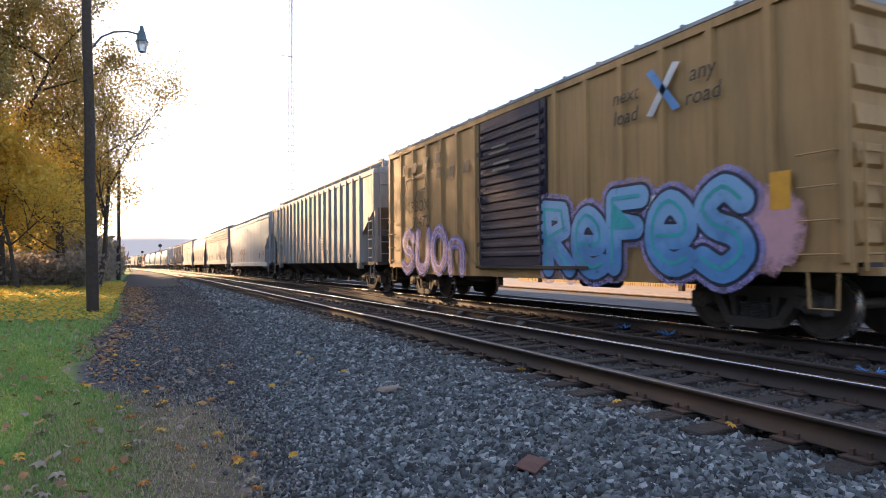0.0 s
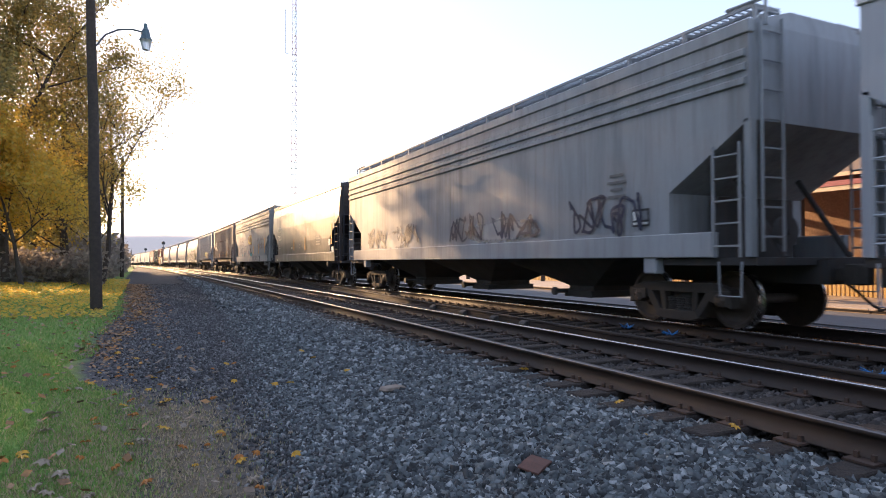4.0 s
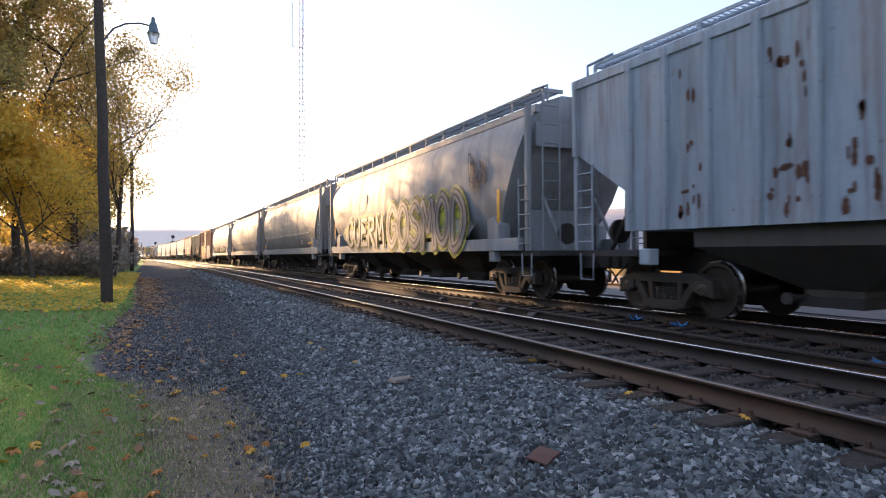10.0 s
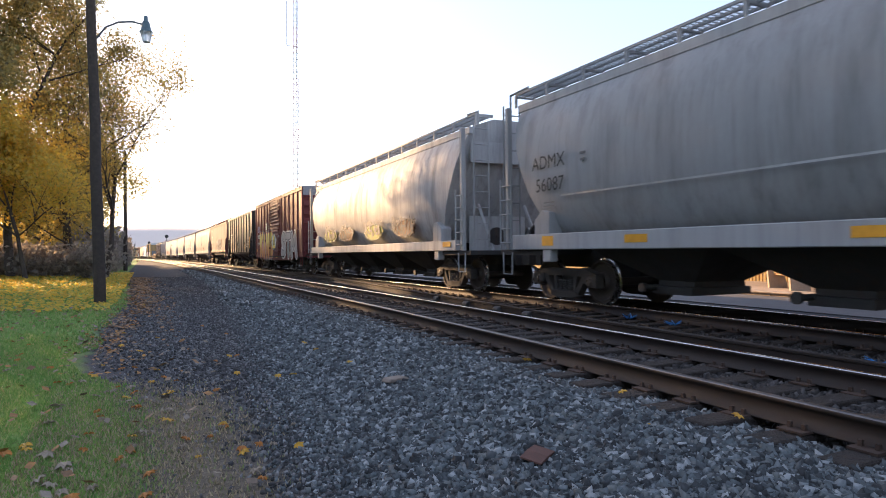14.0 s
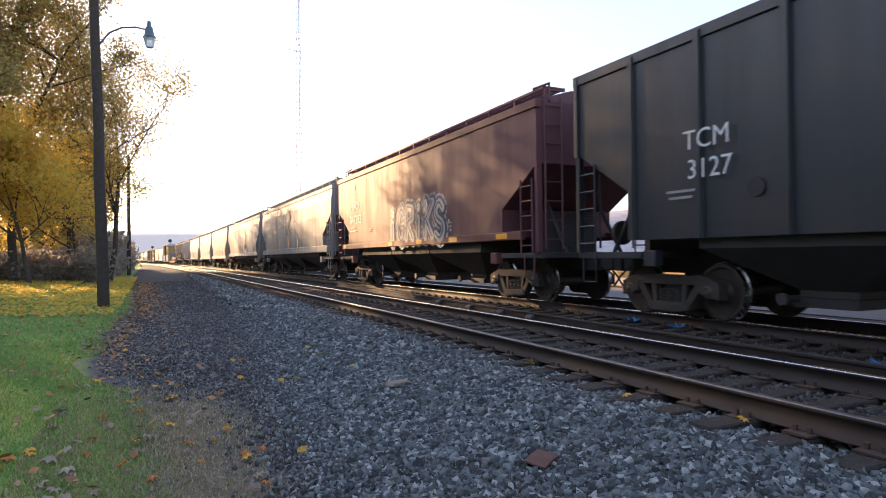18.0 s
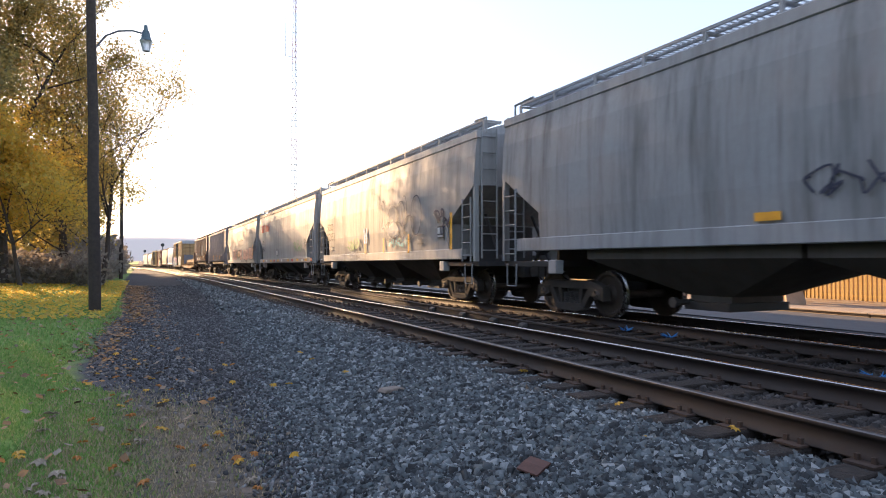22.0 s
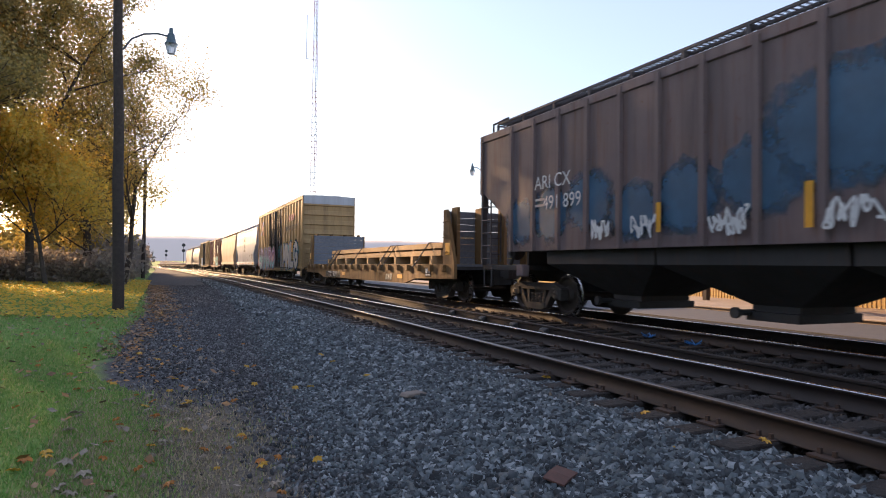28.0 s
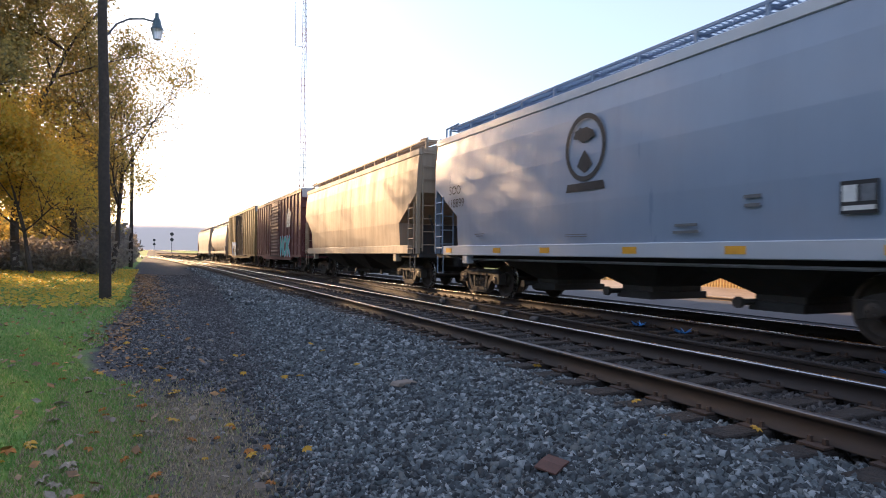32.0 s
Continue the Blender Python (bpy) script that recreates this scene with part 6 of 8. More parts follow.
def leaf_litter(count, seed):
    """The drift of small dead leaves along the lawn's edge."""
    r = np.random.RandomState(seed)
    y = 8.5 + 38 * r.rand(count) ** 0.8
    x = lawn_edge(y) + np.clip((y - 8) / 9, 0, 1) * 0.3 + np.abs(r.normal(0, 0.42, count)) * np.where(r.rand(count) < 0.25, -0.6, 1)
    keep = np.array([noise.noise((a * 1.6, b * 0.9, 5.0)) for a, b in zip(x, y)]) + r.rand(count) * 0.5 > 0.12
    x, y = x[keep], y[keep]
    count = len(x)
    z = np.array([ground_z(a, b) for a, b in zip(x, y)]) + 0.012 + 0.02 * r.rand(count)
    a = r.uniform(0, 6.28, count)
    s = (0.026 + 0.0007 * y) * r.uniform(0.6, 1.5, count)
    u = np.stack([np.cos(a), np.sin(a), r.uniform(-0.35, 0.35, count)], 1) * s[:, None]
    w = np.stack([-np.sin(a), np.cos(a), r.uniform(-0.35, 0.35, count)], 1) * s[:, None] * 0.6
    c = np.stack([x, y, z], 1)
    V = np.stack([c - u, c + w, c + u, c - w], 1).reshape(-1, 3)
    tagged(new("leaf_litter", mesh_np("leaf_litter", V, np.arange(count * 4).reshape(-1, 4), pieces("dead_leaves", [(0.20, 0.10, 0.04), (0.44, 0.20, 0.05), (0.28, 0.21, 0.14), (0.14, 0.08, 0.04), (0.60, 0.30, 0.06)], 0.8, 20, True))),
           "brown dead leaves along the lawn's edge", "leaves", kind="stuff")


leaf_litter(9000, 91)


def lawn_leaves(count, seed, x0, x1, y0, y1, size, mat, label):
    """Small leaves strewn over a stretch of lawn."""
    r = np.random.RandomState(seed)
    y, x = y0 + (y1 - y0) * r.rand(count), r.uniform(x0, x1, count)
    c = np.stack([x, y, np.array([ground_z(a, b) for a, b in zip(x, y)]) + 0.05 + 0.04 * r.rand(count)], 1)
    a, s = r.uniform(0, 6.28, count), size * r.uniform(0.6, 1.4, count)
    u = np.stack([np.cos(a), np.sin(a), r.uniform(-0.6, 0.6, count)], 1) * s[:, None]
    w = np.stack([-np.sin(a), np.cos(a), r.uniform(-0.6, 0.6, count)], 1) * s[:, None] * 0.7
    V = np.stack([c - u, c + w, c + u, c - w], 1).reshape(-1, 3)
    tagged(new("leaf_litter", mesh_np("leaf_litter", V, np.arange(count * 4).reshape(-1, 4), mat)), label, "leaves", kind="stuff")


# gold leaf colour stands in for low sunlight on the far lawn
lawn_leaves(24000, 92, -14, -0.5, 18, 58, 0.065, GOLD, "gold leaves added to tint the far lawn as if sunlit")
lawn_leaves(700, 93, -4.5, 0.9, 3.2, 20, 0.04, pieces("mixed_dead_leaves", [(0.20, 0.11, 0.05), (0.42, 0.20, 0.05), (0.34, 0.28, 0.21), (0.16, 0.10, 0.06)], 0.8, 20, True), "brown and pale dead leaves scattered on the lawn")

# small litter on the stones
bm = bmesh.new()
slab_y(bm, [(-0.1, 0), (-0.1, 0.012), (0.0, 0.024), (0.11, 0.016), (0.11, 0.004)], -0.075, 0.075)
thing("rusty_plate", bm, plain("flaking_red_rust", (0.12, 0.06, 0.045), 0.85, 0, 0.35, 25), "flat rusty red plate lying on the ballast", "scrap", at=pose(2.6, 3.53, -0.262, 8, -6, 30))
bm = bmesh.new()
slab_y(bm, [(-0.15, 0), (-0.12, 0.04), (0.1, 0.05), (0.16, 0.01), (0.1, -0.01)], -0.07, 0.07)
thing("flat_stone", bm, plain("tan_slate", (0.26, 0.21, 0.17), 0.85, 0, 0.25, 25), "flat tan slab of stone on the ballast", "stone", bevel=0.01, at=pose(2.64, 6.25, -0.27, 0, 4, 20))
bm = bmesh.new()
for k in range(12):
    a = rng.uniform(0, 6.28)
    tube(bm, (0.05 * math.cos(a), 0.05 * math.sin(a), 0), (0.16 * math.cos(a + 1), 0.13 * math.sin(a + 1), rng.uniform(0.03, 0.09)), 0.014, 4, 0.004)
rag = thing("blue_litter", bm, plain("blue_plastic", (0.05, 0.22, 0.55), 0.4, 0, 0.2, 12), "crumpled blue plastic beside the rail", "litter", at=pose(8.42, 8.1, -0.19))
copy_thing(rag, pose(8.5, 9.25, -0.19, 0, 0, 70))
copy_thing(rag, pose(7.8, 4.37, -0.22, 0, 0, 140))


# ---- the train, from its leading visible car to its far end ----
GREY, PALE, TAN = (0.26, 0.275, 0.295), (0.295, 0.32, 0.36), (0.37, 0.225, 0.09)
FX, RX, CX = -1.612, -1.682, -1.655        # where lettering lies on flat, ribbed and round sides


def shape(car, x, pts, material, name="emblem"):
    """A flat painted shape of (y, z) points on a car's side."""
    bm = bmesh.new()
    slab_x(bm, pts, x - 0.004, x)
    return part(name, bm, material, car)


def bars(car, x, y, z, count, w, h, gap, material, lean=0.0, name="brand_bar"):
    """Plain bars in place of a brand name, reading away from y."""
    for k in range(count):
        c = y - k * (w + gap)
        shape(car, x, [(c, z - h / 2), (c - w, z - h / 2), (c - w - lean, z + h / 2), (c - lean, z + h / 2)], material, name)


def ring(car, x, y, z, ry, rz, thick, material, n=28, name="sprayed_ring"):
    bm = bmesh.new()
    o = [bm.verts.new((x, y + ry * math.cos(6.2832 * i / n), z + rz * math.sin(6.2832 * i / n))) for i in range(n)]
    q = [bm.verts.new((x, y + (ry - thick) * math.cos(6.2832 * i / n), z + (rz - thick) * math.sin(6.2832 * i / n))) for i in range(n)]
    for i in range(n):
        j = (i + 1) % n
        bm.faces.new((o[i], o[j], q[j], q[i]))
    return part(name, bm, material, car)


def blob(car, x, y, z, ry, rz, material, seed, name="sprayed_patch"):
    """A sprayed or rusted patch with an uneven outline."""
    rng = random.Random(seed)
    n = 22
    k = [rng.uniform(0.72, 1.12) for _ in range(n)]
    pts = [(y + ry * k[i] * math.cos(6.2832 * i / n), z + rz * k[i] * math.sin(6.2832 * i / n)) for i in range(n)]
    return shape(car, x, pts, material, name)


def scrawl(car, x, y, z, w, h, material, seed, strokes=7, r=0.016):
    """An unreadable tag of looping strokes."""
    rng = random.Random(seed)
    p = []
    for k in range(strokes):
        c = y + w * (0.5 - (k + 0.5) / strokes)
        p += [(c + rng.uniform(-0.5, 0.5) * w / strokes * 1.8, z + rng.uniform(-0.5, 0.5) * h) for _ in range(4)]
    q = rounded(p, 4)
    bm = bmesh.new()
    last = None
    for i, (a, b) in enumerate(q):
        u, v = q[max(0, i - 1)], q[min(len(q) - 1, i + 1)]
        d = Vector((0, u[1] - v[1], v[0] - u[0]))
        if d.length < 1e-4:
            continue
        d = d.normalized() * r
        pair = [bm.verts.new((x - 0.0002 * i, a + e * d.y, b + e * d.z)) for e in (-1, 1)]
        if last:
            bm.faces.new((last[0], last[1], pair[1], pair[0]))
        last = pair
    return part("sprayed_tag", bm, material, car)


def numbers(car, x, y, z, mark, number, size, material, gap=0.47):
    write(car, mark, size, y, z, x, material, "reporting_mark")
    write(car, number, size, y - 0.05, z - gap, x, material, "car_number")


# ochre boxcar
car, a, bx = box_car(4.62, 19.85, TAN, "yellow ochre boxcar with a dark ribbed door and blue graffiti", door=(0.025, 0.025, 0.045), door_w=2.8, door_y=-0.05, posts=7)
graffiti(car, bx, "ReFeS", 1.62, -3.87, 1.55, FADE_BLUE, SPRAY["ink"], 5.0, 0.135, MIST["lilac"], SPRAY["teal"])
blob(car, bx + 0.002, -6.6, 1.55, 0.55, 0.75, SOFT["pink"], 3)
graffiti(car, bx, "SUOn", 1.3, 4.2, 1.45, MIST["pink"], SPRAY["lilac"], 4.4, 0.07, MIST["lilac"])
numbers(car, bx, 5.0, 2.74, "RBOX", "32472", 0.48, INK)
write(car, "next\nload", 0.36, -3.85, 3.75, bx, INK, "stencil_text", 0, 0.15)
write(car, "any\nroad", 0.36, -5.5, 3.75, bx, INK, "stencil_text", 0, 0.15)
for s in (-1, 1):
    shape(car, bx, [(-4.72 + s * 0.36, 3.48), (-4.72 + s * 0.22, 3.44), (-4.72 - s * 0.36, 4.18), (-4.72 - s * 0.22, 4.22)], SPRAY["white" if s > 0 else "blue"])
for y, z in ((6.2, 3.95), (5.4, 3.93), (4.6, 3.98), (3.74, 4.0), (3.7, 3.58), (2.9, 3.5), (2.05, 3.53)):
    bars(car, bx, y + 0.14, z, 1, 0.28, 0.3, 0, INK, 0.08)
path = [(6.25, 2.9), (6.0, 3.6), (4.5, 3.72), (4.6, 3.25), (5.2, 3.2), (5.35, 2.9)]
for p, q in zip(path, path[1:]):
    d = Vector((q[0] - p[0], q[1] - p[1])).normalized() * 0.03
    shape(car, bx, [(p[0] - d.y, p[1] + d.x), (p[0] + d.y, p[1] - d.x), (q[0] + d.y, q[1] - d.x), (q[0] - d.y, q[1] + d.x)], INK, "brand_stroke")
marks(car, bx, [("yellow", -6.75, 2.0, 0.3, 0.5), ("panel", -4.6, 2.0, 0.62, 0.4)])
marks(car, bx - 0.06, [("data", 0.3, 3.7, 1.0, 0.25), ("data", 0.2, 3.3, 0.8, 0.3)])

# grey ribbed hopper
car, a = hopper_car(21.2, 39.95, "ribbed", (0.30, 0.31, 0.31), "grey ribbed covered hopper car with sloped ends", ribs=19, count=4, top=4.42, sill=False, low_side=1.1, rust=0.1, wave=0.15)
marks(car, RX, [("yellow", 2.22, 1.4, 0.1, 0.55), ("yellow", -0.24, 1.39, 0.1, 0.6), ("yellow", -2.66, 1.42, 0.12, 0.65), ("yellow", 7.3, 1.4, 0.1, 0.6), ("yellow", 5.6, 1.3, 0.1, 0.4), ("data", -2.31, 1.95, 0.75, 0.6), ("data", 0.16, 2.0, 0.5, 0.2),
                ("data", 3.37, 1.85, 0.6, 0.5), ("data", 6.4, 1.7, 0.5, 0.4), ("panel", -6.6, 1.35, 0.3, 0.15)])
numbers(car, RX, 6.5, 2.5, "OCPX", "70455", 0.4, INK)

# pale grey smooth hopper
car, a = hopper_car(41.3, 59.87, "flat", PALE, "pale grey smooth covered hopper car", count=3, sill_top=1.22, sill_low=0.94, top=4.25, dirt=0.12, rust=0.02, rough=0.36, low_side=1.2, sill_col=(0.48, 0.49, 0.5))
numbers(car, FX, 7.1, 2.5, "OCPX", "61242", 0.42, INK)
for y, w in ((2.6, 1.25), (1.2, 1.3)):
    write(car, "MECRO", 0.72, y, 1.95, FX, SPRAY["brown"], "sprayed_tag", 0.0, 0.2, 8, 0.6)
    scrawl(car, FX, y - 0.1, 1.5, 0.5, 0.3, SPRAY["brown"], int(y * 9), 3)
marks(car, FX, [("yellow", 7.78, 1.8, 0.1, 0.75), ("yellow", 5.42, 1.6, 0.1, 0.5), ("yellow", 2.0, 1.6, 0.12, 0.7), ("yellow", -5.25, 1.61, 0.1, 0.5), ("yellow", -7.88, 1.9, 0.12, 1.0), ("panel", -5.75, 1.67, 0.42, 0.3),
                ("data", -7.3, 1.8, 0.5, 0.3), ("data", 7.2, 1.55, 0.5, 0.25), ("data", 3.9, 1.45, 0.6, 0.2), ("data", 5.6, 2.75, 0.25, 0.3)])
marks(car, -1.637, [("data", 5.9, 1.08, 1.2, 0.06), ("data", 1.5, 1.08, 1.6, 0.06), ("data", -4.5, 1.08, 1.4, 0.06), ("yellow", 2.0, 1.08, 0.12, 0.14), ("yellow", -4.6, 1.08, 0.12, 0.14)])

# grey hopper with pressed ribs
car, a = hopper_car(61.25, 80.0, "corrugated", GREY, "grey covered hopper car with pressed ribs and scrawled graffiti", count=3, top=4.42, rust=0.2, sill_top=1.5)
for y, sd in ((6.0, 1), (3.0, 2), (-0.8, 3), (-3.2, 4), (-6.2, 5)):
    scrawl(car, FX, y, 1.9, 1.9, 0.7, SPRAY["ink"], sd, 9, 0.03)
blob(car, FX + 0.002, 4.4, 1.7, 1.6, 0.4, SOFT["silver"], 8)
blob(car, FX + 0.002, -2.6, 1.75, 1.9, 0.35, SOFT["silver"], 9)
marks(car, FX, [("panel", -7.2, 1.8, 0.4, 0.3), ("data", -6.6, 2.4, 0.5, 0.5), ("yellow", -7.9, 1.25, 0.7, 0.12)])

# black smooth hopper
car, a = hopper_car(81.3, 96.2, "belly", (0.018, 0.022, 0.034), "black smooth covered hopper car with round roof hatches", pale=False, board=False, top=4.42, dirt=0.08, rust=0.05, rough=0.34, count=3, sill_top=1.5, sill_low=1.1, sill_col=(0.04, 0.042, 0.05), wave=0.12)
numbers(car, FX - 0.02, 5.3, 2.95, "CABX", "70063", 0.42, WHITE)
marks(car, FX - 0.02, [("yellow", 1.28, 2.0, 0.12, 0.6), ("yellow", -1.29, 2.0, 0.12, 0.65), ("yellow", -6.24, 2.3, 0.14, 0.9), ("white", -5.92, 1.95, 0.3, 0.28), ("white", -6.42, 1.62, 0.34, 0.24), ("data", 5.2, 1.95, 0.5, 0.3), ("data", -3.9, 2.1, 0.7, 0.5),
                       ("white", 1.8, 1.85, 0.2, 0.12), ("data", -0.1, 1.9, 0.3, 0.3), ("white", 5.9, 1.2, 0.18, 0.1)])

# grey hopper with teal graffiti
car, a = hopper_car(97.5, 113.5, "corrugated", (0.29, 0.30, 0.30), "grey covered hopper car with teal and yellow graffiti", count=3, top=4.45, rust=0.2, sill_top=1.55, sill_low=1.12, dirt=0.3)
write(car, "HKRX  500622", 0.36, 4.45, 2.78, FX, INK, "reporting_mark")
for z in (3.0, 2.5, 1.85):
    plate(car, "stencil_line", 4.5, z, 2.1, 0.03, FX, INK)
plate(car, "stencil_line", 4.6, 2.15, 0.02, 0.6, FX, INK)
marks(car, FX, [("data", 5.1, 2.2, 0.5, 0.4), ("data", 4.0, 2.2, 0.6, 0.4)])
for y, z, ry, rz, sd in ((0.4, 2.0, 0.75, 0.38, 1), (2.2, 1.75, 0.7, 0.3, 2), (-0.5, 1.5, 0.6, 0.45, 3), (3.6, 1.45, 0.45, 0.4, 4)):
    blob(car, FX + 0.001, y, z, ry, rz, SOFT["teal"], sd)
STAR = [(3.15 + r * math.sin(k * 0.62832), 1.92 + r * 1.05 * math.cos(k * 0.62832)) for k, r in enumerate([0.62, 0.26] * 5)]
shape(car, FX - 0.004, [(3.15 + (y - 3.15) * 1.22, 1.92 + (z - 1.92) * 1.22) for y, z in STAR], SPRAY["navy"], "sprayed_outline")
shape(car, FX - 0.009, STAR, SPRAY["bone"], "sprayed_star")
graffiti(car, FX - 0.004, "TMD", 1.25, 1.25, 1.72, SPRAY["bone"], SPRAY["navy"], 2.9, 0.14)
shape(car, FX, [(1.0, 2.55), (0.15, 2.35), (-0.75, 2.4), (-0.75, 3.1), (-0.1, 3.2), (1.0, 3.0)], SPRAY["brown"], "sprayed_outline")
shape(car, FX - 0.004, [(0.92, 2.6), (0.12, 2.42), (-0.68, 2.46), (-0.68, 3.04), (-0.1, 3.12), (0.92, 2.94)], spray("faded_ochre", (0.50, 0.38, 0.05)), "sprayed_filling")
write(car, "POOL", 0.5, 0.1, 2.78, FX - 0.02, SPRAY["brown"], "sprayed_word", 0.02)
write(car, "GHOSTRE WHT.", 0.5, -2.2, 1.33, -1.64, SPRAY["ink"], "sprayed_tag", 0.005, 0.1, 0, 0.6)
marks(car, FX, [("yellow", -1.65, 1.95, 0.1, 0.55), ("yellow", -3.93, 2.0, 0.12, 0.7), ("yellow", 5.9, 1.9, 0.1, 0.8), ("yellow", -6.2, 2.2, 0.14, 1.0)])
marks(car, -1.64, [("panel", -4.32, 1.33, 0.4, 0.3)])
rng = random.Random(31)
for k in range(22):
    y, h = -3.2 - k * 0.12 - rng.uniform(0, 0.06), rng.uniform(0.1, 0.42)
    z = 2.75 + rng.uniform(-0.1, 0.1) - 0.35 * (k % 2)
    shape(car, FX, [(y, z), (y - rng.uniform(0.025, 0.06), z), (y - 0.03, z - h), (y - 0.01, z - h)], SOFT["brown"] if k % 3 else SPRAY["brown"], "rust_streak")

# rusty grey ribbed hopper
car, a = hopper_car(114.9, 130.9, "ribbed", (0.29, 0.25, 0.23), "rusty grey ribbed covered hopper car", ribs=15, rust=0.75, sill=False, low_side=1.5, top=4.42, dirt=0.5, bay_col=(0.07, 0.065, 0.06))
marks(car, RX, [("yellow", -1.09, 1.9, 0.1, 0.5), ("yellow", -3.62, 1.86, 0.12, 0.55), ("panel", -4.85, 2.0, 0.45, 0.3), ("yellow", 1.6, 1.8, 0.1, 0.45), ("data", -4.1, 3.0, 0.5, 0.5), ("data", -4.85, 3.0, 0.4, 0.6)])
for k, (y, z, up, low) in enumerate(((5.3, 2.8, "AE", "24"), (4.68, 2.8, "X", "19"), (3.95, 2.6, "", "1"))):
    for q, word in ((0.2, up), (-0.2, low)):
        if word:
            plate(car, "stencil_patch", y, z + q, 0.2 * len(word) + 0.16, 0.37, RX + 0.01, INK)
            write(car, word, 0.4, y, z + q, RX, WHITE, "car_number" if q < 0 else "reporting_mark")
shape(car, RX + 0.02, [(4.16, 1.5), (4.3, 1.5), (4.32, 4.2), (4.15, 4.2)], plain("rusted_post", (0.10, 0.045, 0.035), 0.8, 0, 0.4, 5), "rust_streak")

# pale blue ribbed hopper with rust patches
car, a = hopper_car(132.3, 148.5, "ribbed", (0.31, 0.36, 0.42), "pale blue ribbed covered hopper car with rust patches", ribs=16, rust=0.5, sill=False, low_side=1.45, top=4.42, dirt=0.5, bay_col=(0.08, 0.075, 0.07))
RUSTP = plain("rust_patch", (0.11, 0.05, 0.03), 0.9, 0, 0.4, 12)
rng = random.Random(77)
for k in range(130):
    y = rng.choice((-4.9, -3.9, -1.9, -0.2, 0.7, 2.4, 3.4, 5.0)) + rng.uniform(-0.3, 0.3)
    blob(car, FX + 0.003, y, rng.uniform(1.6, 3.9) if k % 3 else rng.uniform(1.6, 2.2), rng.uniform(0.015, 0.06), rng.uniform(0.025, 0.13), RUSTP, k, "rust_spot")
graffiti(car, RX, "TPOT", 0.75, -2.1, 1.9, SPRAY["lime"], SPRAY["ink"], 2.6, 0.05)
marks(car, RX, [("yellow", -0.94, 1.87, 0.1, 0.5), ("yellow", -3.46, 1.83, 0.12, 0.55), ("panel", -4.2, 2.1, 0.4, 0.35)])
blob(car, RX, -4.3, 1.95, 0.3, 0.3, SOFT["ink"], 91)

# round-sided hoppers
car, a = hopper_car(149.8, 167.5, "round", GREY, "grey round-sided covered hopper car with black and green graffiti", count=4, top=4.42, board_z=0.3, sill_top=1.42)
numbers(car, CX, 6.6, 2.8, "GPFX", "10621", 0.36, INK)
blob(car, CX + 0.03, 3.35, 3.05, 0.55, 0.5, SOFT["silver"], 5, "faded_emblem")
for y, sd in ((5.0, 1), (2.2, 2), (-1.6, 3), (-4.6, 4)):
    blob(car, CX + 0.012, y, 1.95, 1.5, 0.42, SOFT["lime"], sd + 30)
    blob(car, CX + 0.01, y - 0.2, 1.8, 1.35, 0.4, SOFT["silver"], sd + 40)
graffiti(car, CX, "CUERM", 1.2, 3.1, 1.9, SPRAY["ash"], SPRAY["ink"], 4.6, 0.075, MIST["lime"])
graffiti(car, CX, "GOSMOD", 1.6, -2.6, 2.0, SPRAY["ash"], SPRAY["ink"], 6.2, 0.1, MIST["lime"], SPRAY["ink"])
scrawl(car, CX, -6.2, 3.1, 0.9, 1.0, SPRAY["ink"], 71, 8, 0.03)
marks(car, CX, [("yellow", -7.3, 2.2, 0.12, 0.8), ("yellow", 7.4, 2.1, 0.1, 0.7)])

car, a = hopper_car(168.8, 186.85, "round", (0.29, 0.30, 0.305), "grey round-sided covered hopper car", count=4, top=4.45, board_z=0.3, dirt=0.25, rust=0.06, sill_top=1.45)
numbers(car, CX, 6.75, 3.08, "CITX", "775083", 0.44, INK, 0.5)
marks(car, CX, [("data", 6.6, 2.1, 0.9, 0.25), ("panel", -5.0, 1.8, 0.42, 0.3), ("yellow", 6.9, 1.65, 0.9, 0.1), ("yellow", -6.9, 1.7, 0.9, 0.1)])
scrawl(car, CX, -7.2, 2.2, 0.8, 0.7, SPRAY["ink"], 15, 7, 0.018)
scrawl(car, CX, 5.5, 1.95, 0.8, 0.7, SPRAY["ink"], 16, 6, 0.02)
plate(car, "welded_seam", 0.0, 2.25, 13.0, 0.03, CX, GALV)

car, a = hopper_car(188.3, 206.5, "round", (0.28, 0.285, 0.29), "grey round-sided covered hopper car with a lower seam", count=4, top=4.45, board_z=0.3, rust=0.08, sill_top=1.45, sill_col=(0.36, 0.365, 0.37))
numbers(car, CX, 6.95, 2.92, "ADMX", "56087", 0.4, INK)
marks(car, CX, [("data", 6.9, 2.05, 0.5, 0.15), ("panel", -6.2, 1.9, 0.4, 0.3), ("data", 5.8, 2.9, 0.2, 0.25)])
marks(car, -1.637, [("yellow", 4.4, 1.3, 0.55, 0.14), ("yellow", 7.0, 1.3, 0.4, 0.2), ("yellow", 0.5, 1.3, 0.55, 0.14), ("yellow", -4.5, 1.3, 0.55, 0.14)])
plate(car, "welded_seam", 0.0, 2.2, 13.0, 0.03, CX, GALV)

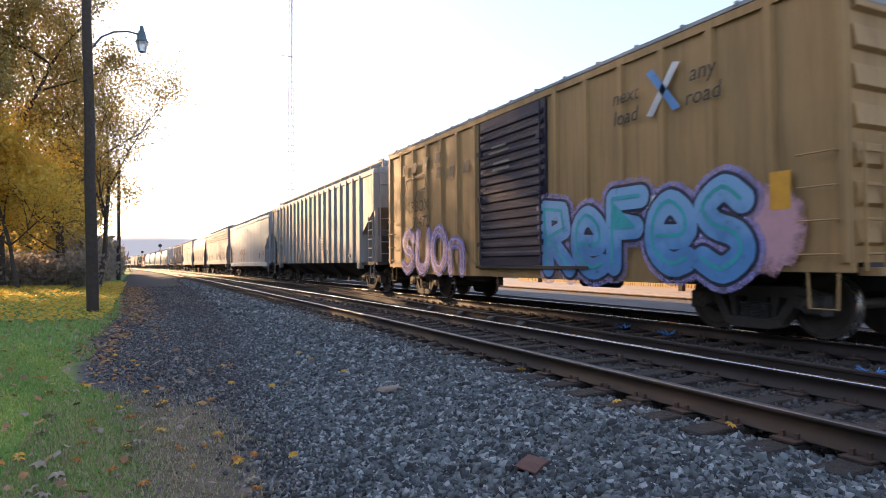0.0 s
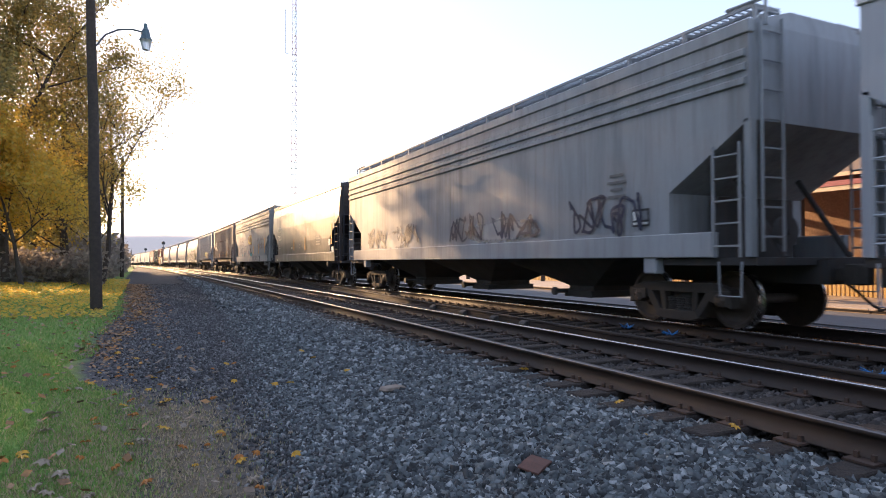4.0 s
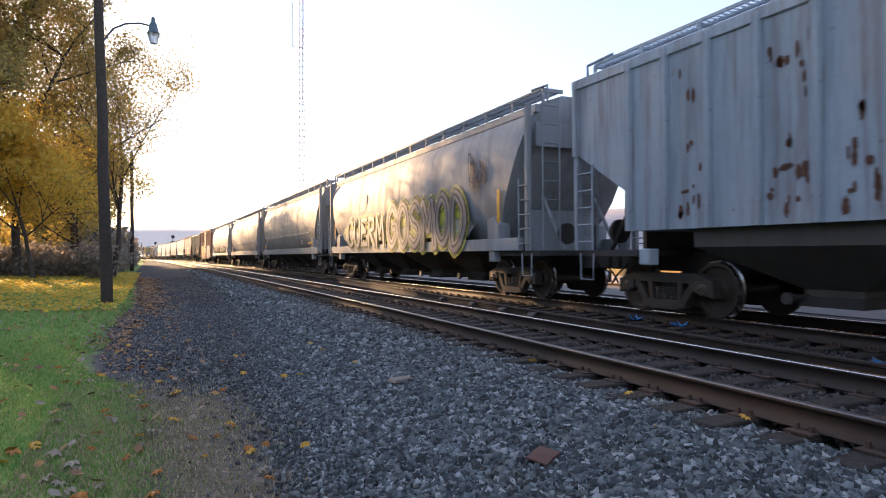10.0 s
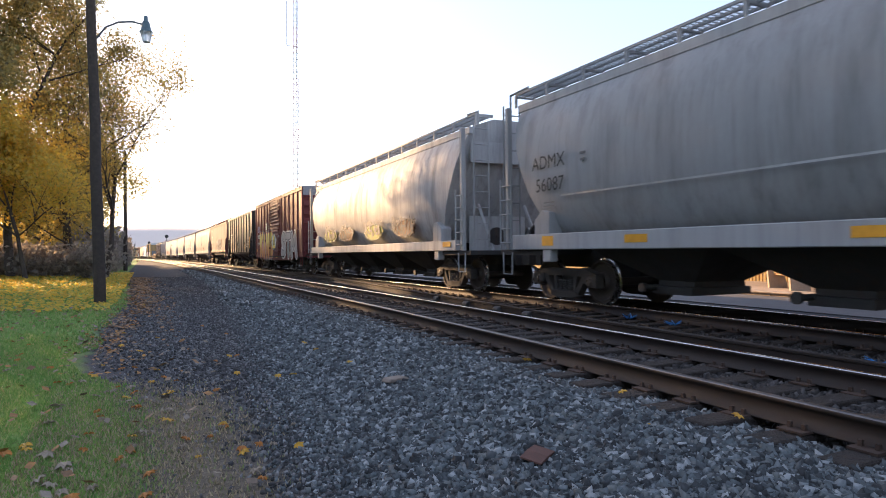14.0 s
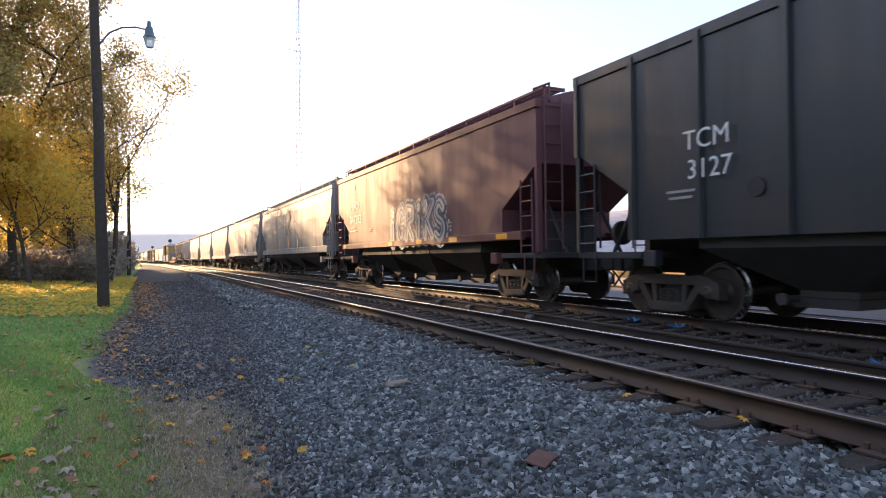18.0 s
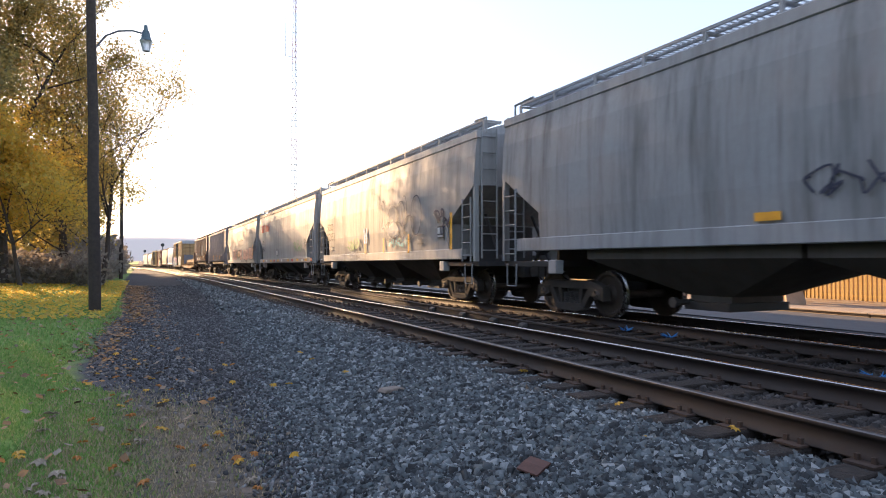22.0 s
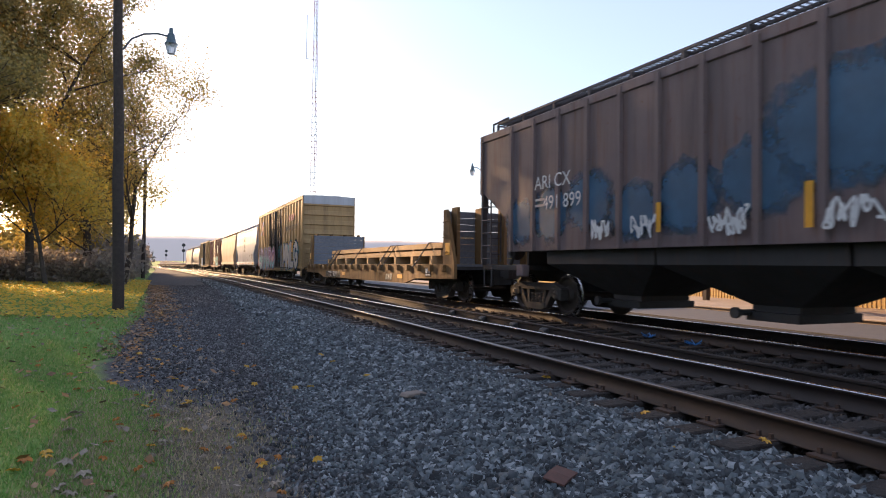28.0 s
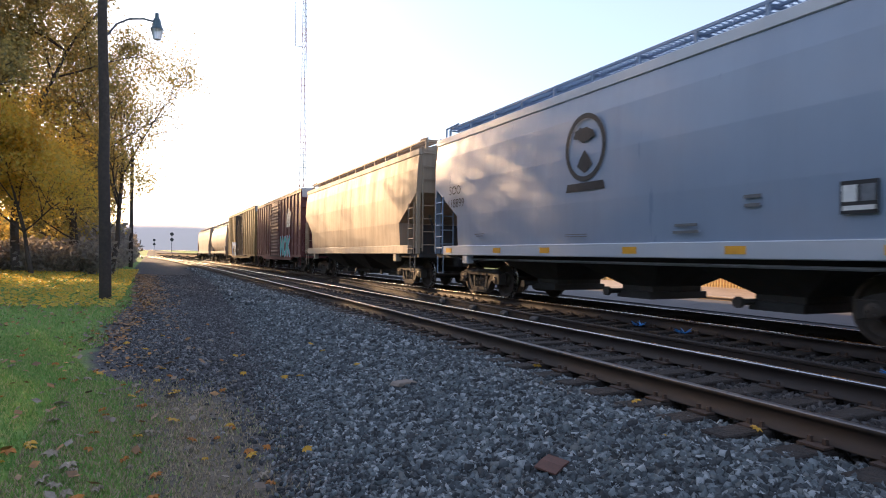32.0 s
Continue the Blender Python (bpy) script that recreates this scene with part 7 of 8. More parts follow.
car, a = hopper_car(208.0, 225.6, "round", (0.40, 0.40, 0.40), "whitish round-sided covered hopper car with faded scrawls", count=4, top=4.42, board_z=0.3, rust=0.2, dirt=0.45)
for y, sd in ((4.4, 11), (2.0, 12), (-1.4, 13), (-4.4, 14)):
    scrawl(car, CX, y, 1.95, 2.0, 0.75, SPRAY["ink"], sd, 10, 0.03)
    blob(car, CX + 0.01, y, 1.85, 1.2, 0.35, SOFT["lime" if sd % 2 else "brown"], sd + 50)
marks(car, CX, [("yellow", -7.6, 1.3, 0.5, 0.14)])

# dark red boxcar
car, a, bx = box_car(227.0, 242.35, (0.14, 0.032, 0.035), "dark red boxcar with orange and yellow graffiti", door=(0.13, 0.03, 0.032), pale=False, door_w=3.1, door_y=0.0, roof_col=(0.26, 0.27, 0.3), posts=6)
numbers(car, bx, 5.95, 2.34, "BKTY", "151653", 0.38, WHITE)
blob(car, bx + 0.002, 3.4, 1.5, 2.5, 0.65, SOFT["salmon"], 61)
graffiti(car, bx, "KiNG", 1.8, 3.0, 1.72, FADE_GOLD, SPRAY["red"], 5.0, 0.15, MIST["white"])
graffiti(car, bx, "STM", 1.5, -4.3, 1.6, SPRAY["silver"], SPRAY["ink"], 4.2, 0.13, SPRAY["white"])
blob(car, bx - 0.03, 0.1, 1.85, 0.95, 0.65, SOFT["white"], 62)
shape(car, bx - 0.034, [(0.72, 1.42), (-0.5, 1.42), (-0.3, 1.65), (-0.22, 2.2), (0.05, 2.42), (0.3, 2.2), (0.4, 1.65)], SPRAY["ink"], "sprayed_outline")
shape(car, bx - 0.039, [(0.62, 1.47), (-0.42, 1.47), (-0.24, 1.68), (-0.16, 2.16), (0.05, 2.34), (0.25, 2.16), (0.34, 1.68)], SPRAY["yellow"], "sprayed_bell")
write(car, "LD", 0.4, 0.06, 1.85, bx - 0.044, SPRAY["ink"], "sprayed_letters", 0.02)
rng = random.Random(9)
for k in range(26):
    blob(car, bx, rng.uniform(-2.2, 5.2), rng.uniform(2.0, 2.5), 0.06 + 0.06 * rng.random(), 0.08, SOFT["white"], k + 300)
scrawl(car, bx, 2.9, 3.0, 0.6, 0.6, WHITE, 4, 5, 0.02)
scrawl(car, bx, 6.1, 2.9, 0.5, 0.5, SPRAY["lilac"], 5, 4, 0.02)
marks(car, bx, [("data", 1.9, 2.9, 0.5, 0.3), ("yellow", -0.6, 0.92, 0.5, 0.12), ("yellow", 6.9, 1.4, 0.15, 0.2)])

# black ribbed hopper
car, a = hopper_car(243.9, 258.9, "ribbed", (0.014, 0.016, 0.021), "black hopper car with broad panels between its posts", ribs=9, pale=False, board=False, sill=False, low_side=1.32, top=4.5, dirt=0.05, rust=0.03, rough=0.36, wave=0.15)
numbers(car, RX, 4.2, 2.8, "TCM", "3127", 0.42, WHITE, 0.45)
marks(car, RX, [("data", 4.7, 2.0, 0.6, 0.2), ("data", -5.8, 2.2, 0.6, 0.7), ("yellow", -6.44, 2.05, 0.14, 0.9), ("yellow", -3.64, 1.78, 0.12, 0.5), ("data", -4.15, 1.78, 0.5, 0.3), ("yellow", 1.4, 1.75, 0.1, 0.5), ("data", -2.4, 1.8, 0.35, 0.25), ("data", -0.2, 1.85, 0.3, 0.4)])
p = plate(car, "stencil_frame", -4.95, 1.88, 0.62, 0.34, RX, WHITE)
plate(p, "stencil_field", -4.8, 1.9, 0.26, 0.24, RX - 0.008, INK)
plate(p, "stencil_field", -5.1, 1.9, 0.26, 0.24, RX - 0.008, INK)
for y in (-3.3, 0.9, 3.4):
    bm = bmesh.new()
    tube(bm, (-1.6, y, 2.0), (-1.63, y, 2.0), 0.14, 14)
    part("inspection_port", bm, INK, car)

# dark red smooth hopper
car, a = hopper_car(260.15, 275.8, "flat", (0.13, 0.052, 0.06), "dark red smooth covered hopper car with silver graffiti", pale=False, top=4.42, dirt=0.25, rust=0.1, rough=0.42, count=3, sill_top=1.62, sill_low=1.42, low_side=1.5, sill_col=(0.15, 0.055, 0.05))
numbers(car, FX, 5.35, 3.12, "FURX", "847293", 0.5, WHITE, 0.55)
graffiti(car, FX, "iGRiKS", 1.3, -0.95, 2.12, SPRAY["silver"], SPRAY["ink"], 4.5, 0.105, MIST["white"], SPRAY["ink"], 0.055)
ring(car, FX - 0.004, -2.7, 2.45, 0.42, 0.42, 0.05, SPRAY["white"])
write(car, "SKR", 0.4, -2.7, 2.45, FX - 0.006, SPRAY["white"], "sprayed_tag", 0.0, 0, 0, 0.8)
marks(car, FX, [("data", 5.6, 2.2, 0.9, 0.25), ("data", -3.4, 1.95, 0.5, 0.2), ("data", 3.4, 2.1, 0.4, 0.15), ("data", 5.4, 3.9, 0.3, 0.2)])
marks(car, -1.64, [("yellow", 1.22, 1.52, 0.42, 0.13), ("yellow", -1.3, 1.52, 0.42, 0.13), ("yellow", -3.69, 1.52, 0.5, 0.13), ("yellow", 6.7, 1.52, 0.3, 0.13), ("yellow", -6.3, 1.52, 0.5, 0.13)])
for k in range(7):
    blob(car, FX, -2.9 - 0.1 * k, 1.8 + 0.13 * (k % 3), 0.05, 0.06, SOFT["white"], 400 + k)

# two long grey hoppers with a leaf emblem
def leaf_emblem(car, x, y, z):
    shape(car, x, [(y + 0.6, z - 0.06), (y + 0.02, z + 0.62), (y - 0.6, z + 0.06), (y - 0.05, z - 0.62)], plain("emblem_navy", (0.03, 0.04, 0.10), 0.5), "emblem")
    shape(car, x - 0.005, [(y + 0.5, z - 0.1), (y + 0.36, z + 0.12), (y - 0.02, z + 0.38), (y - 0.16, z + 0.4), (y - 0.2, z + 0.1), (y - 0.12, z - 0.25), (y + 0.06, z - 0.55)], SPRAY["silver"], "emblem_leaf")
    shape(car, x - 0.009, [(y + 0.26, z - 0.2), (y + 0.3, z - 0.2), (y - 0.02, z + 0.2), (y - 0.08, z + 0.2)], SPRAY["green"], "emblem_vein")


car, a = hopper_car(277.0, 296.2, "belly", (0.285, 0.285, 0.285), "grey covered hopper car with a dark diamond emblem", count=3, top=4.4, rust=0.12, dirt=0.55, low_side=1.4, sill_top=1.66, sill_low=1.34, bay_col=(0.075, 0.07, 0.065))
leaf_emblem(car, CX + 0.02, -0.05, 3.4)
bars(car, CX + 0.02, 0.55, 2.62, 3, 0.3, 0.36, 0.1, plain("emblem_navy", (0.03, 0.04, 0.10), 0.5))
numbers(car, CX + 0.02, 8.05, 2.65, "AD", "634", 0.42, INK)
marks(car, CX + 0.015, [("yellow", 2.65, 1.9, 0.1, 0.5), ("yellow", -0.12, 1.95, 0.1, 0.5), ("yellow", 5.2, 1.9, 0.1, 0.4), ("data", 8.0, 1.95, 0.3, 0.3)])
plate(car, "patch_panel", -2.62, 1.9, 0.32, 0.62, CX + 0.018, INK)
marks(car, CX + 0.008, [("yellow", -2.62, 1.9, 0.12, 0.58)])
car, a = hopper_car(297.6, 316.75, "belly", (0.28, 0.285, 0.295), "grey covered hopper car with a dark diamond emblem and grime", count=3, top=4.4, rust=0.15, dirt=0.6, low_side=1.4, sill_top=1.62, sill_low=1.34, bay_col=(0.085, 0.075, 0.065))
leaf_emblem(car, CX + 0.02, -2.62, 2.98)
bars(car, CX + 0.02, -2.0, 2.15, 3, 0.3, 0.34, 0.1, INK)
marks(car, CX + 0.015, [("yellow", -0.2, 1.72, 0.45, 0.12), ("yellow", -2.82, 1.72, 0.45, 0.12), ("yellow", 2.6, 1.72, 0.4, 0.12), ("yellow", -6.6, 1.72, 0.6, 0.12)])
scrawl(car, CX + 0.015, 1.6, 2.1, 0.9, 0.4, SPRAY["ink"], 88, 6)

# grey hopper with line graffiti
car, a = hopper_car(318.0, 333.15, "belly", (0.31, 0.31, 0.305), "grey covered hopper car with black line graffiti", count=3, top=4.42, rust=0.15, dirt=0.4, low_side=1.3, sill_top=1.46, sill_low=1.18, sill_col=(0.40, 0.40, 0.39))
numbers(car, CX + 0.02, 5.75, 2.65, "SOO", "122953", 0.45, INK, 0.42)
for y, z, ry, rz in ((-0.95, 2.75, 0.22, 0.5), (-1.9, 2.45, 0.5, 0.55), (-2.6, 2.5, 0.4, 0.6), (-3.3, 2.2, 0.42, 0.4), (-3.85, 2.55, 0.42, 0.62), (-1.5, 2.15, 0.4, 0.32), (-2.3, 2.1, 0.45, 0.35), (-2.9, 2.75, 0.22, 0.5)):
    ring(car, CX + 0.014, y, z, ry, rz, 0.035, SPRAY["ink"])
blob(car, CX + 0.017, -1.9, 2.15, 0.7, 0.35, SOFT["silver"], 71)
scrawl(car, CX + 0.012, -2.4, 1.75, 1.6, 0.35, SPRAY["teal"], 33, 10)
scrawl(car, CX + 0.012, 2.3, 1.8, 1.5, 0.5, SPRAY["green"], 34, 10, 0.03)
scrawl(car, CX + 0.012, 0.9, 2.1, 0.5, 0.6, SPRAY["blue"], 35, 5, 0.03)
scrawl(car, CX + 0.012, -5.7, 2.3, 1.0, 0.55, SPRAY["ink"], 36, 8, 0.03)
marks(car, CX + 0.015, [("yellow", -1.02, 1.7, 0.1, 0.5), ("yellow", -3.27, 1.7, 0.12, 0.6), ("yellow", -6.26, 1.95, 0.14, 1.0), ("yellow", 0.95, 1.65, 0.1, 0.4), ("panel", -5.6, 1.95, 0.4, 0.35), ("data", -4.2, 1.8, 0.5, 0.4), ("data", 5.5, 1.75, 0.7, 0.25)])

# pale hopper with red bars
car, a = hopper_car(334.3, 350.0, "belly", (0.34, 0.35, 0.36), "pale grey covered hopper car with red lettering bars", count=3, top=4.42, rust=0.15, dirt=0.25, low_side=1.3, sill_top=1.4, sill_low=1.15, sill_col=(0.38, 0.33, 0.3))
RED = plain("lettering_red", (0.5, 0.06, 0.03), 0.55)
bars(car, CX + 0.04, 6.7, 3.45, 2, 0.5, 0.5, 0.1, RED, 0.12)
bars(car, CX + 0.04, 5.3, 3.45, 1, 0.52, 0.5, 0.1, RED, 0.12)
bars(car, CX + 0.04, 4.7, 3.4, 1, 0.4, 0.38, 0.08, RED, 0.1)
bars(car, CX + 0.04, 4.2, 3.45, 2, 0.1, 0.5, 0.08, RED, 0.12)
numbers(car, CX + 0.015, 5.9, 2.5, "SOO", "117462", 0.4, INK, 0.45)
scrawl(car, CX + 0.012, -4.6, 2.0, 2.2, 0.7, SPRAY["green"], 55, 14, 0.016)
scrawl(car, CX + 0.012, -6.2, 2.1, 0.7, 0.6, SPRAY["ink"], 56, 8, 0.018)
p = plate(car, "notice_board", 1.07, 1.75, 0.5, 0.36, CX + 0.015, INK)
plate(p, "notice_field", 1.07, 1.75, 0.44, 0.3, CX + 0.007, WHITE)
for k, y in enumerate((5.71, 3.1, 0.83, -2.0, -4.4, -6.3)):
    plate(car, "safety_stripe", y, 1.28, 0.5, 0.12, -1.638, YELLOW, "yellow reflective stripe")
    plate(car, "safety_stripe", y - 1.1, 1.28, 0.4, 0.12, -1.638, RED if k % 2 else WHITE)

# grey hopper with salmon graffiti
car, a = hopper_car(351.3, 367.2, "belly", (0.315, 0.315, 0.31), "grey covered hopper car with salmon coloured graffiti", count=3, top=4.42, rust=0.15, dirt=0.3, low_side=1.35, sill_top=1.45, sill_low=1.18, sill_col=(0.36, 0.36, 0.35))
numbers(car, CX + 0.015, 5.75, 2.5, "MULX", "461", 0.38, INK)
blob(car, CX + 0.017, 0.3, 1.95, 1.3, 0.42, SOFT["brown"], 81)
graffiti(car, CX + 0.01, "ORK", 0.95, 2.6, 1.9, SPRAY["salmon"], SPRAY["ink"], 2.4, 0.12)
graffiti(car, CX + 0.01, "EL CHIDO", 0.85, -2.75, 1.83, SPRAY["salmon"], SPRAY["ink"], 4.2, 0.15)
graffiti(car, CX + 0.01, "TREN", 0.95, -5.85, 1.9, SPRAY["salmon"], SPRAY["ink"], 1.9, 0.14)
write(car, "THE TRAIN BOY   THE DAMSE", 0.24, -2.6, 1.31, -1.64, SPRAY["ink"], "sprayed_tag", 0.004)
marks(car, CX + 0.004, [("yellow", -6.85, 2.05, 0.14, 0.95), ("yellow", 1.5, 1.7, 0.1, 0.4), ("yellow", -4.1, 1.7, 0.1, 0.5)])
for k in range(4):
    blob(car, CX + 0.03, 0.2 - k * 0.9, 3.0 + 0.1 * (k % 2), 0.22, 0.04, RUSTP, 500 + k, "rust_scratch")

# two ribbed hoppers
car, a = hopper_car(368.4, 384.2, "ribbed", (0.25, 0.26, 0.30), "blue grey ribbed covered hopper car", ribs=15, sill=False, low_side=1.45, rust=0.35, top=4.45, dirt=0.45)
marks(car, RX, [("yellow", -1.0, 1.8, 0.1, 0.5), ("yellow", -3.6, 1.8, 0.1, 0.5), ("yellow", 2.0, 1.8, 0.1, 0.5), ("panel", -4.9, 2.0, 0.4, 0.3)])
car, a = hopper_car(385.8, 401.8, "ribbed", (0.17, 0.125, 0.12), "brown and blue ribbed covered hopper car with white tags", ribs=14, sill=False, low_side=1.45, rust=0.5, pale=False, top=4.45, dirt=0.4, end_post=(0.09, 0.08, 0.08))
OXIDE, STEEL = spray("faded_oxide", (0.12, 0.065, 0.055), True), spray("faded_steel_blue", (0.05, 0.12, 0.20), True)
for k in range(6):
    blob(car, FX + 0.004, 6.0 - k * 1.3, 2.1 + 0.15 * (k % 3), 0.9, 0.7, STEEL, 700 + k, "faded_paint")
blob(car, FX, -1.9, 3.0, 1.7, 1.1, STEEL, 720)
blob(car, FX - 0.003, -5.2, 3.1, 1.6, 1.0, STEEL, 721)
write(car, "ARI CX", 0.42, 4.55, 2.92, RX, WHITE, "reporting_mark")
write(car, "491 899", 0.42, 4.2, 2.46, RX, WHITE, "car_number")
marks(car, RX, [("yellow", 1.38, 1.95, 0.1, 0.5), ("yellow", -1.31, 1.95, 0.12, 0.6), ("yellow", -6.45, 2.1, 0.14, 0.9), ("panel", -4.71, 2.0, 0.42, 0.34), ("yellow", -3.44, 1.9, 0.1, 0.45), ("data", 5.0, 2.5, 0.4, 0.25)])
for y, w, sd in ((1.75, 0.6, 1), (-0.05, 0.7, 2), (-1.85, 0.8, 3), (2.9, 0.5, 4)):
    scrawl(car, RX, y, 1.82, w, 0.4, WHITE, 900 + sd, 9, 0.02)

# bulkhead flatcar with lumber
flat, a = flat_car(403.4, 423.3, "ochre bulkhead flatcar with grey timber ends", True, True, (0.22, 0.125, 0.045))
bars(flat, -1.608, -3.95, 0.69, 3, 0.2, 0.21, 0.04, GALV, 0.05)
bm = bmesh.new()
slab_x(bm, [(5.4, 0.52), (2.6, 0.52), (2.6, 0.82), (5.4, 0.82)], -1.607, -1.603)
part("number_panel", bm, INK, flat)
write(flat, "TTJX   80913", 0.34, 4.0, 0.67, -1.612, WHITE, "car_number")
marks(flat, -1.606, [("panel", -8.05, 0.9, 0.45, 0.28), ("yellow", 2.0, 0.72, 0.5, 0.14), ("yellow", -5.5, 0.72, 0.5, 0.14)])
load = base("lumber_load", "two layers of sawn timbers strapped on the flatcar", "lumber", at=pose(TRAIN_X, (403.4 + 423.3) / 2, 0))
rng = random.Random(12)
for lay, z in enumerate((1.424, 1.66)):
    for k in range(9):
        bm = bmesh.new()
        x = -1.2 + k * 0.27
        y0, y1 = -8.1 + rng.uniform(-0.15, 0.15), 5.7 + rng.uniform(-0.2, 0.2)
        box(bm, x, x + 0.255, y0, y1, z, z + 0.17)
        part("timber", bm, TIMBER, load)
    if lay == 0:
        for k in range(8):
            bm = bmesh.new()
            y = -7.5 + k * 1.8
            box(bm, -1.2, 1.2, y - 0.05, y + 0.05, 1.594, 1.66)
            part("sticker", bm, TIMBER, load)
for y in (4.6, 3.9, 0.4, -3.4, -4.0, -7.2):
    bm = bmesh.new()
    tube(bm, (-1.66, y + 0.35, 1.05), (-1.22, y, 1.85), 0.022, 5)
    tube(bm, (-1.22, y, 1.85), (1.22, y, 1.85), 0.02, 5)
    tube(bm, (1.22, y, 1.85), (1.66, y - 0.35, 1.05), 0.022, 5)
    part("tie_down_strap", bm, DULL_HEAD, load)
CARS.append((load, (403.4 + 423.3) / 2))

# tall ochre boxcar with plug doors
car, a, bx = box_car(424.8, 443.0, (0.38, 0.25, 0.11), "tall ochre boxcar with double plug doors and graffiti", top=5.2, door_kind="plug", door_w=4.7, door_y=0.25, posts=8, door=(0.03, 0.032, 0.045), roof_col=(0.45, 0.47, 0.5), low=1.0)
write(car, "Railcar Pooling Experts", 0.55, -5.6, 3.55, bx, INK, "slogan", 0.004, 0, 0, 0.82)
bars(car, bx, -4.8, 4.15, 3, 0.5, 0.42, 0.15, plain("faded_red", (0.28, 0.05, 0.06), 0.6), 0.1)
for s in (-1, 1):
    shape(car, bx, [(6.77 + s * 0.72, 3.5), (6.77 + s * 0.4, 3.45), (6.77 - s * 0.72, 4.6), (6.77 - s * 0.4, 4.65)], plain("emblem_blue", (0.05, 0.09, 0.4), 0.5) if s > 0 else RED)
write(car, "next\nload", 0.3, 5.4, 4.1, bx, INK, "stencil_text", 0, 0.1)
numbers(car, bx, 7.1, 2.6, "TBOX", "660386", 0.42, INK)
for y, z, ry, rz, c, sd in ((7.0, 1.55, 1.2, 0.55, "teal", 1), (4.6, 1.5, 1.3, 0.5, "teal", 2), (2.6, 1.6, 0.8, 0.6, "lilac", 3), (-1.6, 1.9, 0.9, 0.8, "teal", 4), (-4.2, 2.2, 1.4, 0.4, "teal", 5), (-7.4, 1.9, 1.2, 0.9, "teal", 6), (8.3, 1.4, 0.5, 0.5, "lilac", 7)):
    blob(car, bx + 0.001, y, z, ry, rz, SOFT[c], 600 + sd)
blob(car, bx - 0.09, 1.0, 1.6, 0.9, 0.6, SOFT["pink"], 610)
graffiti(car, bx, "UHNA", 1.6, 5.5, 1.58, FADE_TEAL, SPRAY["lilac"], 5.4, 0.125, SPRAY["navy"], SPRAY["navy"])
graffiti(car, bx - 0.09, "RO", 1.55, 1.3, 1.62, FADE_PLUM, SPRAY["plum"], 3.0, 0.14, SPRAY["ink"], SPRAY["lilac"])
for y, sd in ((8.4, 31), (6.6, 32), (3.4, 33)):
    blob(car, bx + 0.0015, y, 1.15, 0.9, 0.28, SOFT["plum" if sd == 31 else "teal"], sd + 800)
graffiti(car, bx, "IMNLG", 1.75, -4.9, 1.68, SPRAY["bone"], SPRAY["navy"], 6.3, 0.12, MIST["teal"])
write(car, "SLAYER", 0.5, -4.0, 1.6, bx - 0.013, INK, "sprayed_tag", 0.0, 0.2, 0, 0.8)
marks(car, bx, [("yellow", -2.35, 1.7, 0.14, 0.55), ("yellow", -6.1, 2.2, 0.6, 0.6), ("yellow", -4.9, 1.25, 0.7, 0.25), ("yellow", 4.6, 1.5, 0.1, 0.6), ("panel", -7.0, 2.2, 0.45, 0.4)])
marks(car, bx - 0.06, [("data", 1.6, 4.3, 1.0, 0.3), ("data", -1.2, 4.2, 1.0, 0.35), ("data", -1.3, 2.9, 0.6, 0.3), ("data", 0.9, 2.7, 0.2, 0.2)])

# new pale blue grey hopper with a round emblem
car, a = hopper_car(444.4, 459.4, "belly", (0.22, 0.275, 0.37), "clean pale blue grey covered hopper car with a round dark emblem", dirt=0.04, rust=0.0, rough=0.26, top=4.42, low_side=1.25, sill_top=1.34, sill_low=1.08, sill_col=(0.42, 0.45, 0.5), wave=0.3, count=3)
ring(car, CX + 0.02, 0.36, 3.2, 0.62, 0.66, 0.1, INK, 32, "emblem")
blob(car, CX + 0.02, 0.36, 3.45, 0.34, 0.16, INK, 95, "emblem_field")
shape(car, CX + 0.02, [(0.12, 2.85), (0.36, 2.7), (0.6, 2.85), (0.5, 3.0), (0.36, 3.15), (0.22, 3.0)], INK, "emblem_field")
shape(car, CX + 0.02, [(0.95, 2.36), (-0.25, 2.36), (-0.2, 2.52), (0.9, 2.52)], INK, "emblem_scroll")
numbers(car, CX + 0.015, 6.05, 2.85, "SOO", "118899", 0.34, INK, 0.36)
marks(car, CX + 0.012, [("panel", -4.86, 1.84, 0.45, 0.4), ("data", -2.2, 1.55, 0.6, 0.22), ("data", -3.4, 1.9, 0.4, 0.25), ("data", -5.4, 1.5, 0.3, 0.3), ("data", 0.6, 1.5, 0.9, 0.08), ("data", 4.6, 1.6, 0.5, 0.1)])
for y in (6.41, 3.72, 1.69, -0.92, -3.12, -5.6):
    plate(car, "safety_stripe", y, 1.21, 0.36 if y > -5 else 0.9, 0.12, -1.638, YELLOW, "yellow reflective stripe")
bm = bmesh.new()
tube(bm, (-1.45, -6, 0.98), (-1.45, 6, 0.98), 0.03, 6)
part("brake_pipe", bm, GALV, car)

